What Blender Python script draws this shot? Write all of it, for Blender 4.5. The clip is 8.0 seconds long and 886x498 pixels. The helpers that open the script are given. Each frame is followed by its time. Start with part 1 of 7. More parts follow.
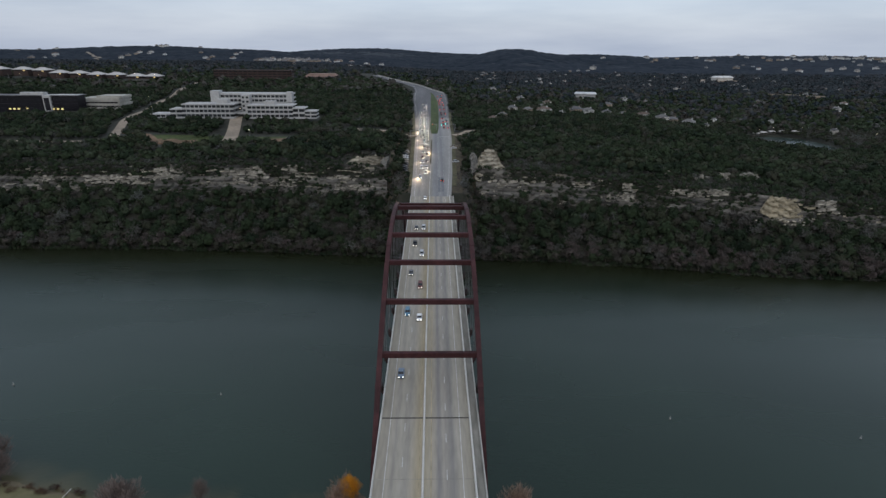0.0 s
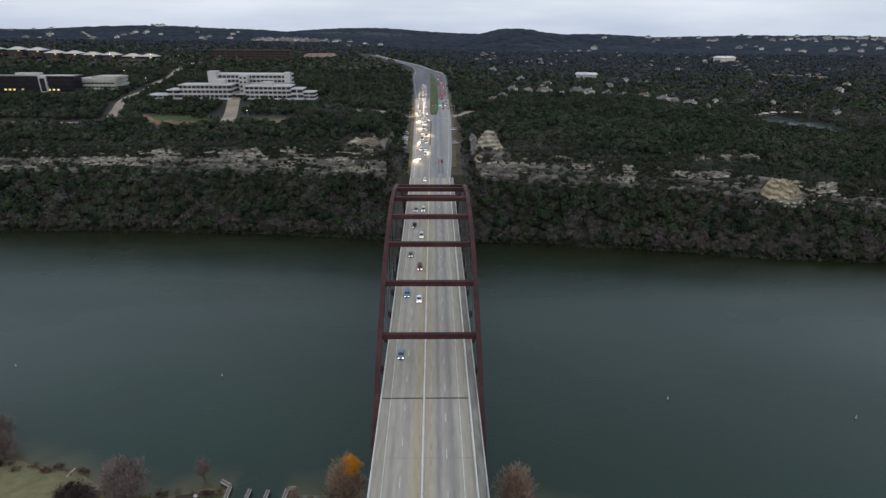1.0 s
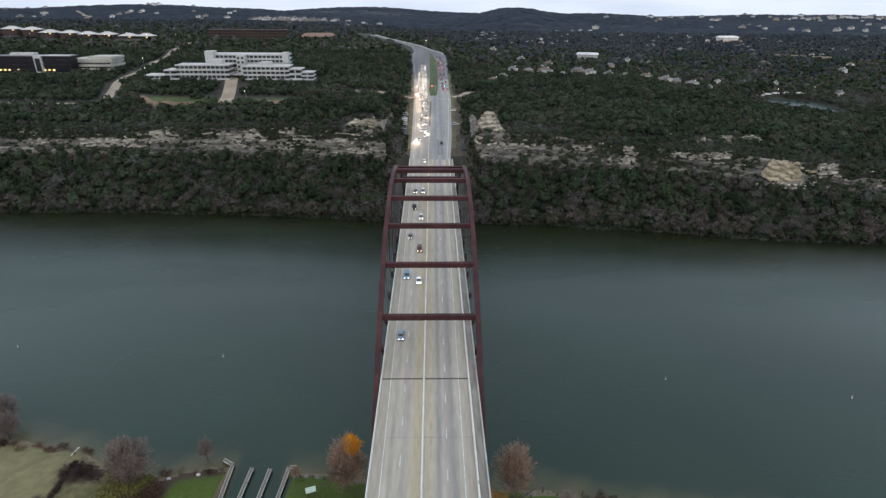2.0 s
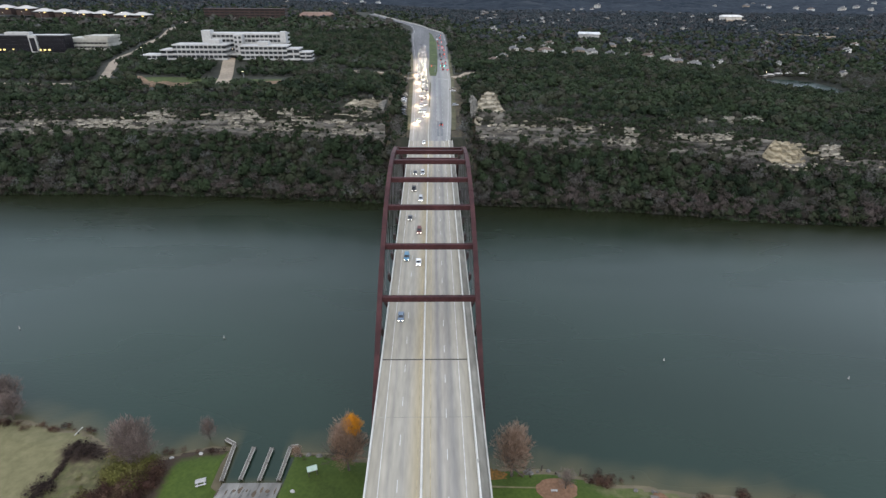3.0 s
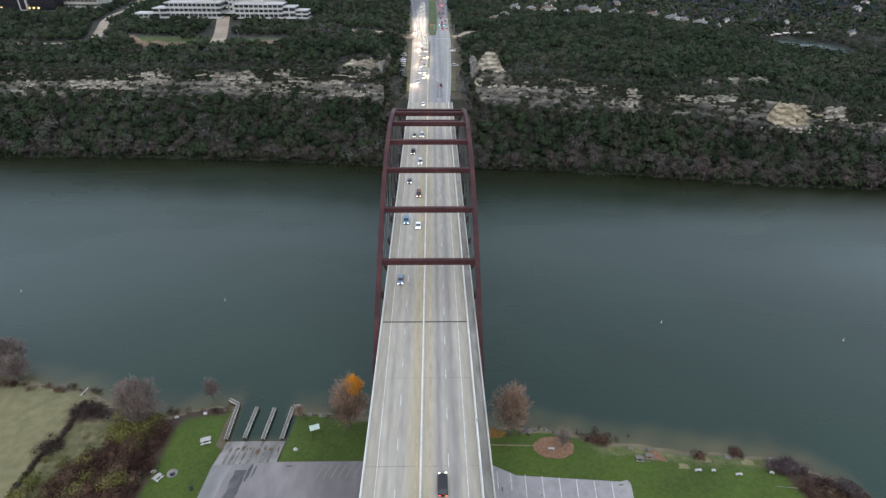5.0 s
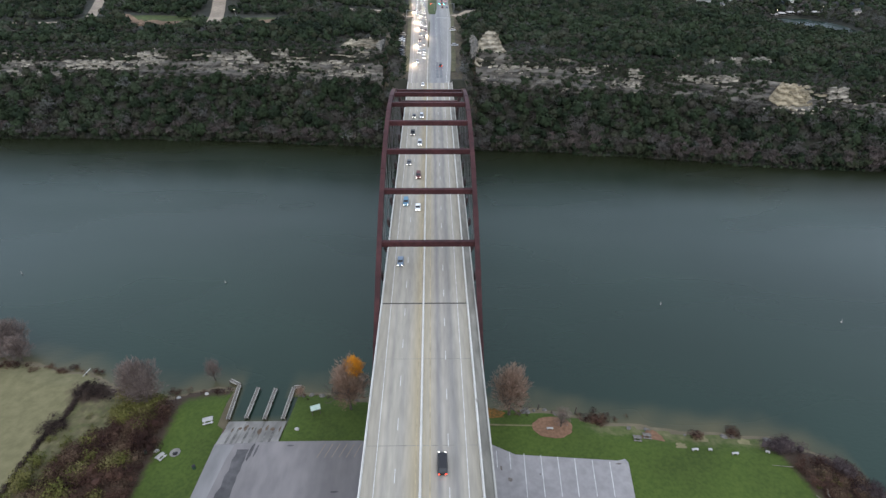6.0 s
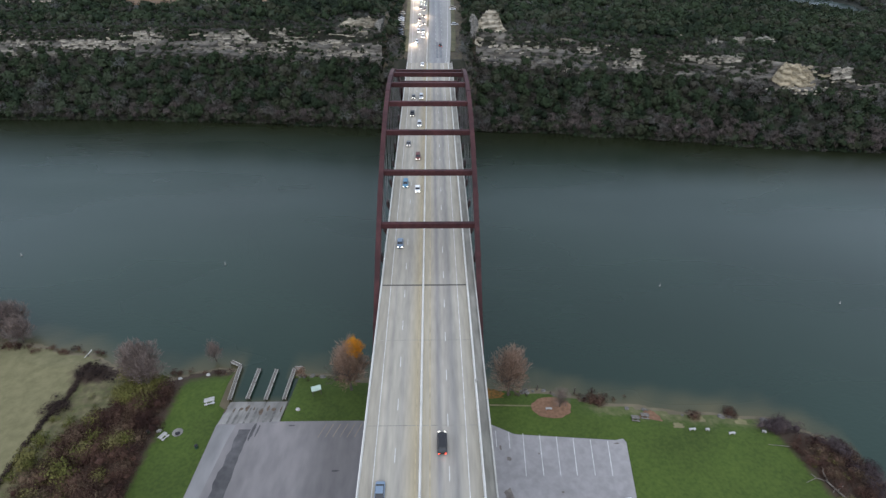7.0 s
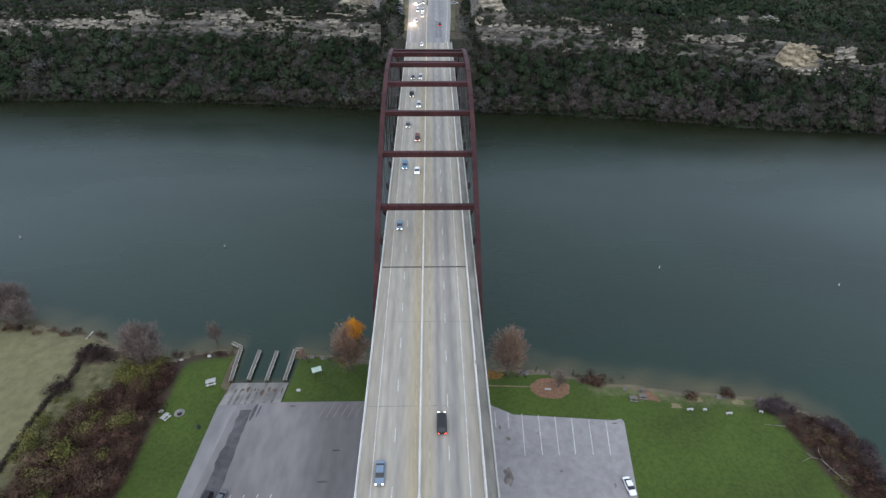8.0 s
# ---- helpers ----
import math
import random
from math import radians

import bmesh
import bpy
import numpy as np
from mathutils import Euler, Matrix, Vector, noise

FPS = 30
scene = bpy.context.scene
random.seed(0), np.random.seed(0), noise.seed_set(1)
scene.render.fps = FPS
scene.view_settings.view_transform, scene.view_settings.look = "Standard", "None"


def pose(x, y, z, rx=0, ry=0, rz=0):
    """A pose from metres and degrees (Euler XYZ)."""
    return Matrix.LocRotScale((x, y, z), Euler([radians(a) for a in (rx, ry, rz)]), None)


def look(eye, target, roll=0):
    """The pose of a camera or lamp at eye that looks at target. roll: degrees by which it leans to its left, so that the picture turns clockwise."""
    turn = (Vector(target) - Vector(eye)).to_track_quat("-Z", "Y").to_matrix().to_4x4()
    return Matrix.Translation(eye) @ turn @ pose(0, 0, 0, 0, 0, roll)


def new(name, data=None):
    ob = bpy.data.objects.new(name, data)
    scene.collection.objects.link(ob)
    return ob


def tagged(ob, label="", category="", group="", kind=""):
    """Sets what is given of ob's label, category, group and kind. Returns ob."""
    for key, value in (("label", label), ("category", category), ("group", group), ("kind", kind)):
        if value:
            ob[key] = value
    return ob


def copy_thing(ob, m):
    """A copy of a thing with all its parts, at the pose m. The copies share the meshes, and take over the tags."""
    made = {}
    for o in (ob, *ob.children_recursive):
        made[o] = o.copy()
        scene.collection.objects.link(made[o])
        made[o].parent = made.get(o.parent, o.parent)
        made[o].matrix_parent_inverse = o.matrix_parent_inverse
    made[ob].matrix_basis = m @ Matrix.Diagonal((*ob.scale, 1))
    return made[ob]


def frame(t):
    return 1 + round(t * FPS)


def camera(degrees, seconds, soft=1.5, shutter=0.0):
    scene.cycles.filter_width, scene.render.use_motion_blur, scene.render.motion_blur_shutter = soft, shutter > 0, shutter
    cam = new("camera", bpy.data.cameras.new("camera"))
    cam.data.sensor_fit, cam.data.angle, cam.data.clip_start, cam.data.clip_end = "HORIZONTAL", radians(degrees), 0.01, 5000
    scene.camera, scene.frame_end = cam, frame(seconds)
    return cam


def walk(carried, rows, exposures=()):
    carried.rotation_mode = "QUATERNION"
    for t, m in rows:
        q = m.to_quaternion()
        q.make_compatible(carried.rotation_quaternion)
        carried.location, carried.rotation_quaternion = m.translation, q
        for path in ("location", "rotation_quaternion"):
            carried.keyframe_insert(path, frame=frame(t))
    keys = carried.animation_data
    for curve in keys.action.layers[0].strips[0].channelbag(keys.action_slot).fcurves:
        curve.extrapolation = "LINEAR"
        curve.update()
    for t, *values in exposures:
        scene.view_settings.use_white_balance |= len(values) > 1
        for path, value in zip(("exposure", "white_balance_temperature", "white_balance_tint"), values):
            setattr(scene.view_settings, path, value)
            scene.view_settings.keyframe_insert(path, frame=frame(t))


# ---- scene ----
# ---- camera: a drone that hovers high over the south bank and tilts down ----
cam = camera(77.0, 8.0, soft=1.45)
# seconds, eye x, y, z, yaw, pitch, roll
PATH = [
    (0.0, 2.106, -117.228, 124.137, -1.005, -20.119, 0.366),
    (0.5, 2.104, -117.232, 124.063, -1.035, -21.035, 0.365),
    (1.0, 2.103, -117.232, 123.988, -1.062, -21.953, 0.366),
    (1.5, 2.103, -117.229, 123.913, -1.087, -22.873, 0.369),
    (3.0, 2.108, -117.197, 123.681, -1.149, -25.640, 0.386),
    (3.5, 2.112, -117.179, 123.603, -1.167, -26.564, 0.393),
    (4.0, 2.117, -117.157, 123.524, -1.184, -27.488, 0.401),
    (4.5, 2.122, -117.131, 123.444, -1.201, -28.412, 0.409),
    (6.0, 2.144, -117.033, 123.199, -1.254, -31.180, 0.431),
    (6.5, 2.153, -116.993, 123.116, -1.274, -32.101, 0.436),
    (7.0, 2.163, -116.949, 123.032, -1.295, -33.019, 0.440),
    (7.5, 2.174, -116.901, 122.948, -1.319, -33.936, 0.443),
    (8.0, 2.186, -116.850, 122.862, -1.345, -34.850, 0.444),
]


def aim(x, y, z, yaw, pitch, roll):
    a, b = radians(yaw), radians(pitch)
    ahead = Vector((-math.sin(a) * math.cos(b), math.cos(a) * math.cos(b), math.sin(b)))
    eye = Vector((x, y, z))
    return look(eye, eye + 100 * ahead, roll)


walk(cam, [(t, aim(*row)) for t, *row in PATH], exposures=[(0.0, -0.50, 6780, 10), (0.5, -0.36, 6850, 10), (1.5, 0.02, 6930, 10), (3.0, 0.52, 6980, 10), (4.0, 0.53, 6890, 10), (6.0, 0.45, 6690, 10), (8.0, 0.34, 6610, 10)])

# ---- light: an overcast winter dusk ----
SUN_UP, SUN_TURN = radians(38), radians(200)
world = bpy.data.worlds.new("overcast_sky")
scene.world = world
world.use_nodes = True
wn, wl = world.node_tree.nodes, world.node_tree.links
wn.clear()
w_out = wn.new("ShaderNodeOutputWorld")
w_sky = wn.new("ShaderNodeTexSky")
w_sky.sky_type = "NISHITA"
w_sky.sun_disc = False
w_sky.sun_elevation, w_sky.sun_rotation = SUN_UP, SUN_TURN
w_sky.air_density, w_sky.dust_density = 1.0, 2.0
w_bg1 = wn.new("ShaderNodeBackground")
w_bg1.inputs["Strength"].default_value = 0.06
wl.new(w_sky.outputs[0], w_bg1.inputs["Color"])
w_co = wn.new("ShaderNodeTexCoord")
w_map = wn.new("ShaderNodeMapping")
w_map.inputs["Scale"].default_value = (1.0, 1.0, 7.0)
w_noise = wn.new("ShaderNodeTexNoise")
w_noise.inputs["Scale"].default_value = 2.6
w_noise.inputs["Detail"].default_value = 5.0
w_noise.inputs["Roughness"].default_value = 0.55
w_ramp = wn.new("ShaderNodeValToRGB")
w_ramp.color_ramp.elements[0].position = 0.32
w_ramp.color_ramp.elements[0].color = (0.457, 0.555, 0.772, 1)
w_ramp.color_ramp.elements[1].position = 0.68
w_ramp.color_ramp.elements[1].color = (0.655, 0.755, 0.95, 1)
w_bg2 = wn.new("ShaderNodeBackground")
w_bg2.inputs["Strength"].default_value = 0.85
w_add = wn.new("ShaderNodeAddShader")
wl.new(w_co.outputs["Generated"], w_map.inputs["Vector"])
wl.new(w_map.outputs[0], w_noise.inputs["Vector"])
wl.new(w_noise.outputs[0], w_ramp.inputs[0])
w_tint = wn.new("ShaderNodeMixRGB")
w_tint.blend_type = "MULTIPLY"
w_tint.inputs["Color2"].default_value = (1.035, 1.0, 0.925, 1)
wl.new(w_ramp.outputs[0], w_tint.inputs["Color1"])
wl.new(w_tint.outputs[0], w_bg2.inputs["Color"])
# an overcast dome is brighter overhead than at the horizon
w_sep = wn.new("ShaderNodeSeparateXYZ")
w_up = wn.new("ShaderNodeMapRange")
w_up.inputs["From Min"].default_value, w_up.inputs["From Max"].default_value = 0.0, 1.0
w_up.inputs["To Min"].default_value, w_up.inputs["To Max"].default_value = 0.97, 1.5
wl.new(w_co.outputs["Generated"], w_sep.inputs[0])
wl.new(w_sep.outputs["Z"], w_up.inputs["Value"])
w_fade = wn.new("ShaderNodeMapRange")
w_fade.inputs["From Min"].default_value, w_fade.inputs["From Max"].default_value = 0.12, 0.5
wl.new(w_sep.outputs["Z"], w_fade.inputs["Value"])
wl.new(w_fade.outputs[0], w_tint.inputs["Fac"])
wl.new(w_up.outputs[0], w_bg2.inputs["Strength"])
wl.new(w_bg1.outputs[0], w_add.inputs[0])
wl.new(w_bg2.outputs[0], w_add.inputs[1])
wl.new(w_add.outputs[0], w_out.inputs["Surface"])

sun_data = bpy.data.lights.new("sun", "SUN")
sun_data.energy, sun_data.angle, sun_data.color = 0.5, radians(25), (1.0, 0.96, 0.9)
sun = new("sun", sun_data)
sun.matrix_world = Matrix.Translation((0, 0, 400)) @ Euler((radians(90) - SUN_UP, 0, SUN_TURN + math.pi)).to_matrix().to_4x4()


# ---- materials ----
def mat(name, c1, c2, scale=1.0, rough=0.8, bump=0.0, big=0.1, big_amount=0.25, metal=0.0, stretch=(1, 1, 1), island=0.0, instance=0.0, emit=0.0, spec=0.3):
    """Two-tone grain at one scale, wide stains at another, relief from the grain."""
    m = bpy.data.materials.new(name)
    m.use_nodes = True
    n, l = m.node_tree.nodes, m.node_tree.links
    b = n["Principled BSDF"]
    b.inputs["Roughness"].default_value, b.inputs["Metallic"].default_value = rough, metal
    b.inputs["Specular IOR Level"].default_value = spec
    co = n.new("ShaderNodeTexCoord")
    mp = n.new("ShaderNodeMapping")
    mp.inputs["Scale"].default_value = stretch
    l.new(co.outputs["Object"], mp.inputs["Vector"])
    n1 = n.new("ShaderNodeTexNoise")
    n1.inputs["Scale"].default_value, n1.inputs["Detail"].default_value = scale, 4
    l.new(mp.outputs[0], n1.inputs["Vector"])
    r1 = n.new("ShaderNodeValToRGB")
    r1.color_ramp.elements[0].position, r1.color_ramp.elements[1].position = 0.33, 0.67
    r1.color_ramp.elements[0].color, r1.color_ramp.elements[1].color = (*c1, 1), (*c2, 1)
    l.new(n1.outputs[0], r1.inputs[0])
    n2 = n.new("ShaderNodeTexNoise")
    n2.inputs["Scale"].default_value, n2.inputs["Detail"].default_value = big, 3
    l.new(mp.outputs[0], n2.inputs["Vector"])
    mr = n.new("ShaderNodeMapRange")
    mr.inputs["From Min"].default_value, mr.inputs["From Max"].default_value = 0.3, 0.7
    mr.inputs["To Min"].default_value, mr.inputs["To Max"].default_value = 1 - big_amount, 1 + big_amount
    l.new(n2.outputs[0], mr.inputs["Value"])
    value = mr.outputs[0]
    for amount, kind, out in ((island, "ShaderNodeNewGeometry", "Random Per Island"), (instance, "ShaderNodeObjectInfo", "Random")):
        if amount:
            g = n.new(kind)
            m2 = n.new("ShaderNodeMapRange")
            m2.inputs["To Min"].default_value, m2.inputs["To Max"].default_value = 1 - amount, 1 + amount
            l.new(g.outputs[out], m2.inputs["Value"])
            mul = n.new("ShaderNodeMath")
            mul.operation = "MULTIPLY"
            l.new(value, mul.inputs[0])
            l.new(m2.outputs[0], mul.inputs[1])
            value = mul.outputs[0]
    mx = n.new("ShaderNodeVectorMath")
    mx.operation = "SCALE"
    l.new(r1.outputs[0], mx.inputs[0])
    l.new(value, mx.inputs["Scale"])
    l.new(mx.outputs[0], b.inputs["Base Color"])
    if bump:
        bp = n.new("ShaderNodeBump")
        bp.inputs["Strength"].default_value, bp.inputs["Distance"].default_value = 0.6, bump
        l.new(n1.outputs[0], bp.inputs["Height"])
        l.new(bp.outputs[0], b.inputs["Normal"])
    if emit:
        b.inputs["Emission Color"].default_value = (*c1, 1)
        b.inputs["Emission Strength"].default_value = emit
    return m


def concrete_deck(name, stops, low=-14.0, high=16.0):
    """Worn roadway concrete: tyre lanes and stained shoulders run along the road."""
    m = mat(name, (0.9, 0.9, 0.9), (1.1, 1.1, 1.1), 1.4, 0.85, 0.01, 0.12, 0.12, stretch=(1, 0.12, 1))
    n, l = m.node_tree.nodes, m.node_tree.links
    b = n["Principled BSDF"]
    grain = b.inputs["Base Color"].links[0].from_socket
    co = n.new("ShaderNodeTexCoord")
    sp = n.new("ShaderNodeSeparateXYZ")
    l.new(co.outputs["Object"], sp.inputs[0])
    wob = n.new("ShaderNodeTexNoise")
    wob.inputs["Scale"].default_value = 0.25
    slow = n.new("ShaderNodeMapping")
    slow.inputs["Scale"].default_value = (1.0, 0.06, 1.0)
    l.new(co.outputs["Object"], slow.inputs["Vector"])
    l.new(slow.outputs[0], wob.inputs["Vector"])
    ad = n.new("ShaderNodeMath")
    ad.operation = "MULTIPLY_ADD"
    ad.inputs[1].default_value = 0.5
    l.new(wob.outputs[0], ad.inputs[0])
    l.new(sp.outputs[0], ad.inputs[2])
    mr = n.new("ShaderNodeMapRange")
    mr.inputs["From Min"].default_value, mr.inputs["From Max"].default_value = low + 0.25, high + 0.25
    l.new(ad.outputs[0], mr.inputs["Value"])
    ra = n.new("ShaderNodeValToRGB")
    els = ra.color_ramp.elements
    while len(els) < len(stops):
        els.new(0.5)
    for e, (x, c) in zip(els, stops):
        e.position, e.color = (x - low) / (high - low), (*c, 1)
    l.new(mr.outputs[0], ra.inputs[0])
    mul = n.new("ShaderNodeVectorMath")
    mul.operation = "MULTIPLY"
    l.new(ra.outputs[0], mul.inputs[0])
    l.new(grain, mul.inputs[1])
    l.new(mul.outputs[0], b.inputs["Base Color"])
    return m


M_DECK = concrete_deck("worn_deck_concrete", [
    (-11.8, (0.289, 0.267, 0.219)), (-9.4, (0.241, 0.221, 0.181)), (-8.2, (0.304, 0.280, 0.232)), (-7.3, (0.241, 0.225, 0.194)), (-6.3, (0.308, 0.286, 0.237)),
    (-4.2, (0.246, 0.230, 0.198)), (-3.2, (0.289, 0.262, 0.211)), (-1.6, (0.289, 0.249, 0.172)), (-0.8, (0.318, 0.276, 0.198)), (0.6, (0.298, 0.267, 0.202)),
    (2.4, (0.289, 0.262, 0.215)), (3.3, (0.193, 0.184, 0.172)), (4.4, (0.289, 0.267, 0.228)), (6.6, (0.193, 0.184, 0.168)), (7.9, (0.298, 0.276, 0.232)), (11.4, (0.241, 0.221, 0.176))])
# the left carriageway is a warmer grey than the right
M_ROAD = concrete_deck("worn_grey_asphalt", [
    (-16, (0.232, 0.218, 0.196)), (-9, (0.258, 0.243, 0.216)), (-7, (0.206, 0.194, 0.175)), (-5, (0.258, 0.243, 0.216)), (-3, (0.212, 0.200, 0.182)), (-0.5, (0.257, 0.240, 0.204)),
    (2, (0.206, 0.208, 0.206)), (4, (0.158, 0.162, 0.166)), (6, (0.212, 0.214, 0.212)), (8, (0.158, 0.162, 0.166)), (11, (0.226, 0.224, 0.216)), (18, (0.246, 0.238, 0.218))], -18, 20)
M_CONC = mat("pale_concrete", (0.34, 0.33, 0.30), (0.43, 0.42, 0.385), 1.2, 0.85, 0.01, 0.2, 0.15)
M_WALK = mat("stained_walkway_concrete", (0.15, 0.145, 0.125), (0.24, 0.23, 0.20), 0.7, 0.9, 0.01, 0.12, 0.35, stretch=(1, 0.25, 1))
M_STEEL = mat("weathering_steel", (0.033, 0.0118, 0.0130), (0.055, 0.0195, 0.0200), 0.8, 0.65, 0.01, 0.12, 0.3, spec=0.2)
M_STEEL_D = mat("dark_steel", (0.03, 0.022, 0.022), (0.045, 0.03, 0.03), 1.5, 0.6)
M_CABLE = mat("grey_cable", (0.14, 0.14, 0.15), (0.2, 0.2, 0.2), 2.0, 0.5, metal=0.5)
M_BARRIER = mat("bright_concrete", (0.46, 0.45, 0.42), (0.56, 0.55, 0.515), 1.2, 0.85, 0.01, 0.2, 0.12)
M_WHITE = mat("white_road_paint", (0.38, 0.38, 0.365), (0.50, 0.50, 0.48), 2.0, 0.7, 0.0, 0.5, 0.2)
M_YELLOW = mat("faded_yellow_paint", (0.29, 0.245, 0.155), (0.33, 0.285, 0.19), 2.0, 0.7, 0.0, 0.4, 0.25)
M_JOINT = mat("black_joint_rubber", (0.035, 0.033, 0.03), (0.06, 0.055, 0.05), 3.0, 0.8)
M_FLOOR = mat("forest_floor", (0.017, 0.020, 0.014), (0.032, 0.032, 0.024), 0.25, 0.95, 0.2, 0.04, 0.3)
M_LAWN = mat("winter_lawn", (0.028, 0.043, 0.010), (0.052, 0.068, 0.019), 0.35, 0.95, 0.03, 0.06, 0.35)
M_FIELD = mat("dry_grass_field", (0.105, 0.098, 0.048), (0.165, 0.148, 0.078), 0.3, 0.95, 0.05, 0.05, 0.2)
M_SCRUB = mat("brown_brush_ground", (0.036, 0.028, 0.019), (0.072, 0.060, 0.036), 0.4, 0.95, 0.1, 0.07, 0.35)


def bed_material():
    """Lake bed: pale silt in the shallows, deep water's darkening put into the colour."""
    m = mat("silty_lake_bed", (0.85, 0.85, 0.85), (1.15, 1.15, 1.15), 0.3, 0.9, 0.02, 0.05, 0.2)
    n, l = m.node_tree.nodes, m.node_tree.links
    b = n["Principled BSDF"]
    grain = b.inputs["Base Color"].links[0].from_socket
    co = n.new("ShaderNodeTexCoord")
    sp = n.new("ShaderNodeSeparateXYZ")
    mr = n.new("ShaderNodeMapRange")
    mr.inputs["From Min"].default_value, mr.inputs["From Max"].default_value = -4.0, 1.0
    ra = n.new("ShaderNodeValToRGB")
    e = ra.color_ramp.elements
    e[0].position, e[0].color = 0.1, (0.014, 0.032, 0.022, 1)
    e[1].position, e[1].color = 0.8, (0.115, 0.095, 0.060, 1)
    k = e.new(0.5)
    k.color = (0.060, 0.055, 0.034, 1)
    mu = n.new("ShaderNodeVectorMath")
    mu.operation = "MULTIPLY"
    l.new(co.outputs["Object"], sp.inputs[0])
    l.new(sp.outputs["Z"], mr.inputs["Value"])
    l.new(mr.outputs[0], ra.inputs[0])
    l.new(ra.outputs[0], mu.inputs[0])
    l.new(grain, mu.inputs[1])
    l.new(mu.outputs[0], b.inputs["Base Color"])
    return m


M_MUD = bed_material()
M_SOIL = mat("bare_orange_soil", (0.12, 0.075, 0.045), (0.19, 0.125, 0.08), 0.3, 0.95, 0.05, 0.06, 0.3)
M_ROCK = mat("pale_limestone", (0.10, 0.09, 0.068), (0.40, 0.365, 0.29), 0.28, 0.9, 0.4, 0.06, 0.35, stretch=(0.6, 0.6, 3.0))
M_ROCKP = mat("limestone_ledge", (0.142, 0.133, 0.113), (0.305, 0.285, 0.240), 0.5, 0.9, 0.2, 0.08, 0.3, stretch=(0.6, 0.6, 2.5), instance=0.45)
M_ROCKD = mat("weathered_grey_limestone", (0.085, 0.082, 0.074), (0.215, 0.205, 0.18), 0.4, 0.9, 0.3, 0.08, 0.3, stretch=(0.7, 0.7, 3.0))


def foliage(name, tones, speck=0.16):
    """Foliage whose tone differs from tree to tree (the mesh's own 'tone') and a little from clump to clump."""
    m = bpy.data.materials.new(name)
    m.use_nodes = True
    n, l = m.node_tree.nodes, m.node_tree.links
    b = n["Principled BSDF"]
    b.inputs["Roughness"].default_value, b.inputs["Specular IOR Level"].default_value = 0.9, 0.1
    at = n.new("ShaderNodeAttribute")
    at.attribute_name = "tone"
    ra = n.new("ShaderNodeValToRGB")
    e = ra.color_ramp.elements
    while len(e) < len(tones):
        e.new(0.5)
    for k, (el, c) in enumerate(zip(e, tones)):
        el.position, el.color = k / (len(tones) - 1), (*c, 1)
    l.new(at.outputs["Fac"], ra.inputs[0])
    g = n.new("ShaderNodeNewGeometry")
    mr = n.new("ShaderNodeMapRange")
    mr.inputs["To Min"].default_value, mr.inputs["To Max"].default_value = 1 - speck, 1 + speck
    l.new(g.outputs["Random Per Island"], mr.inputs["Value"])
    sc = n.new("ShaderNodeVectorMath")
    sc.operation = "SCALE"
    l.new(ra.outputs[0], sc.inputs[0])
    l.new(mr.outputs[0], sc.inputs["Scale"])
    l.new(sc.outputs[0], b.inputs["Base Color"])
    return m


M_EVER = foliage("juniper_foliage", [(0.010, 0.016, 0.010), (0.017, 0.027, 0.015), (0.026, 0.039, 0.020), (0.042, 0.054, 0.034)])
M_OLIVE = foliage("live_oak_foliage", [(0.020, 0.027, 0.015), (0.029, 0.036, 0.021), (0.038, 0.042, 0.028), (0.046, 0.045, 0.036)])
M_BARE = foliage("bare_grey_twigs", [(0.036, 0.032, 0.027), (0.052, 0.047, 0.041), (0.070, 0.067, 0.062), (0.090, 0.093, 0.090)], 0.22)
# M_FAR and M_FARG: the haze of distance is put into their blue-grey colours
M_FAR = foliage("hazed_woodland", [(0.010, 0.016, 0.024), (0.014, 0.021, 0.030), (0.018, 0.026, 0.036), (0.025, 0.032, 0.042)], 0.05)
M_FARG = mat("hazed_hillside", (0.012, 0.018, 0.025), (0.019, 0.026, 0.035), 0.02, 0.95, 0.0, 0.004, 0.15)
M_BARK = mat("grey_brown_bark", (0.06, 0.05, 0.042), (0.11, 0.095, 0.08), 2.0, 0.95)


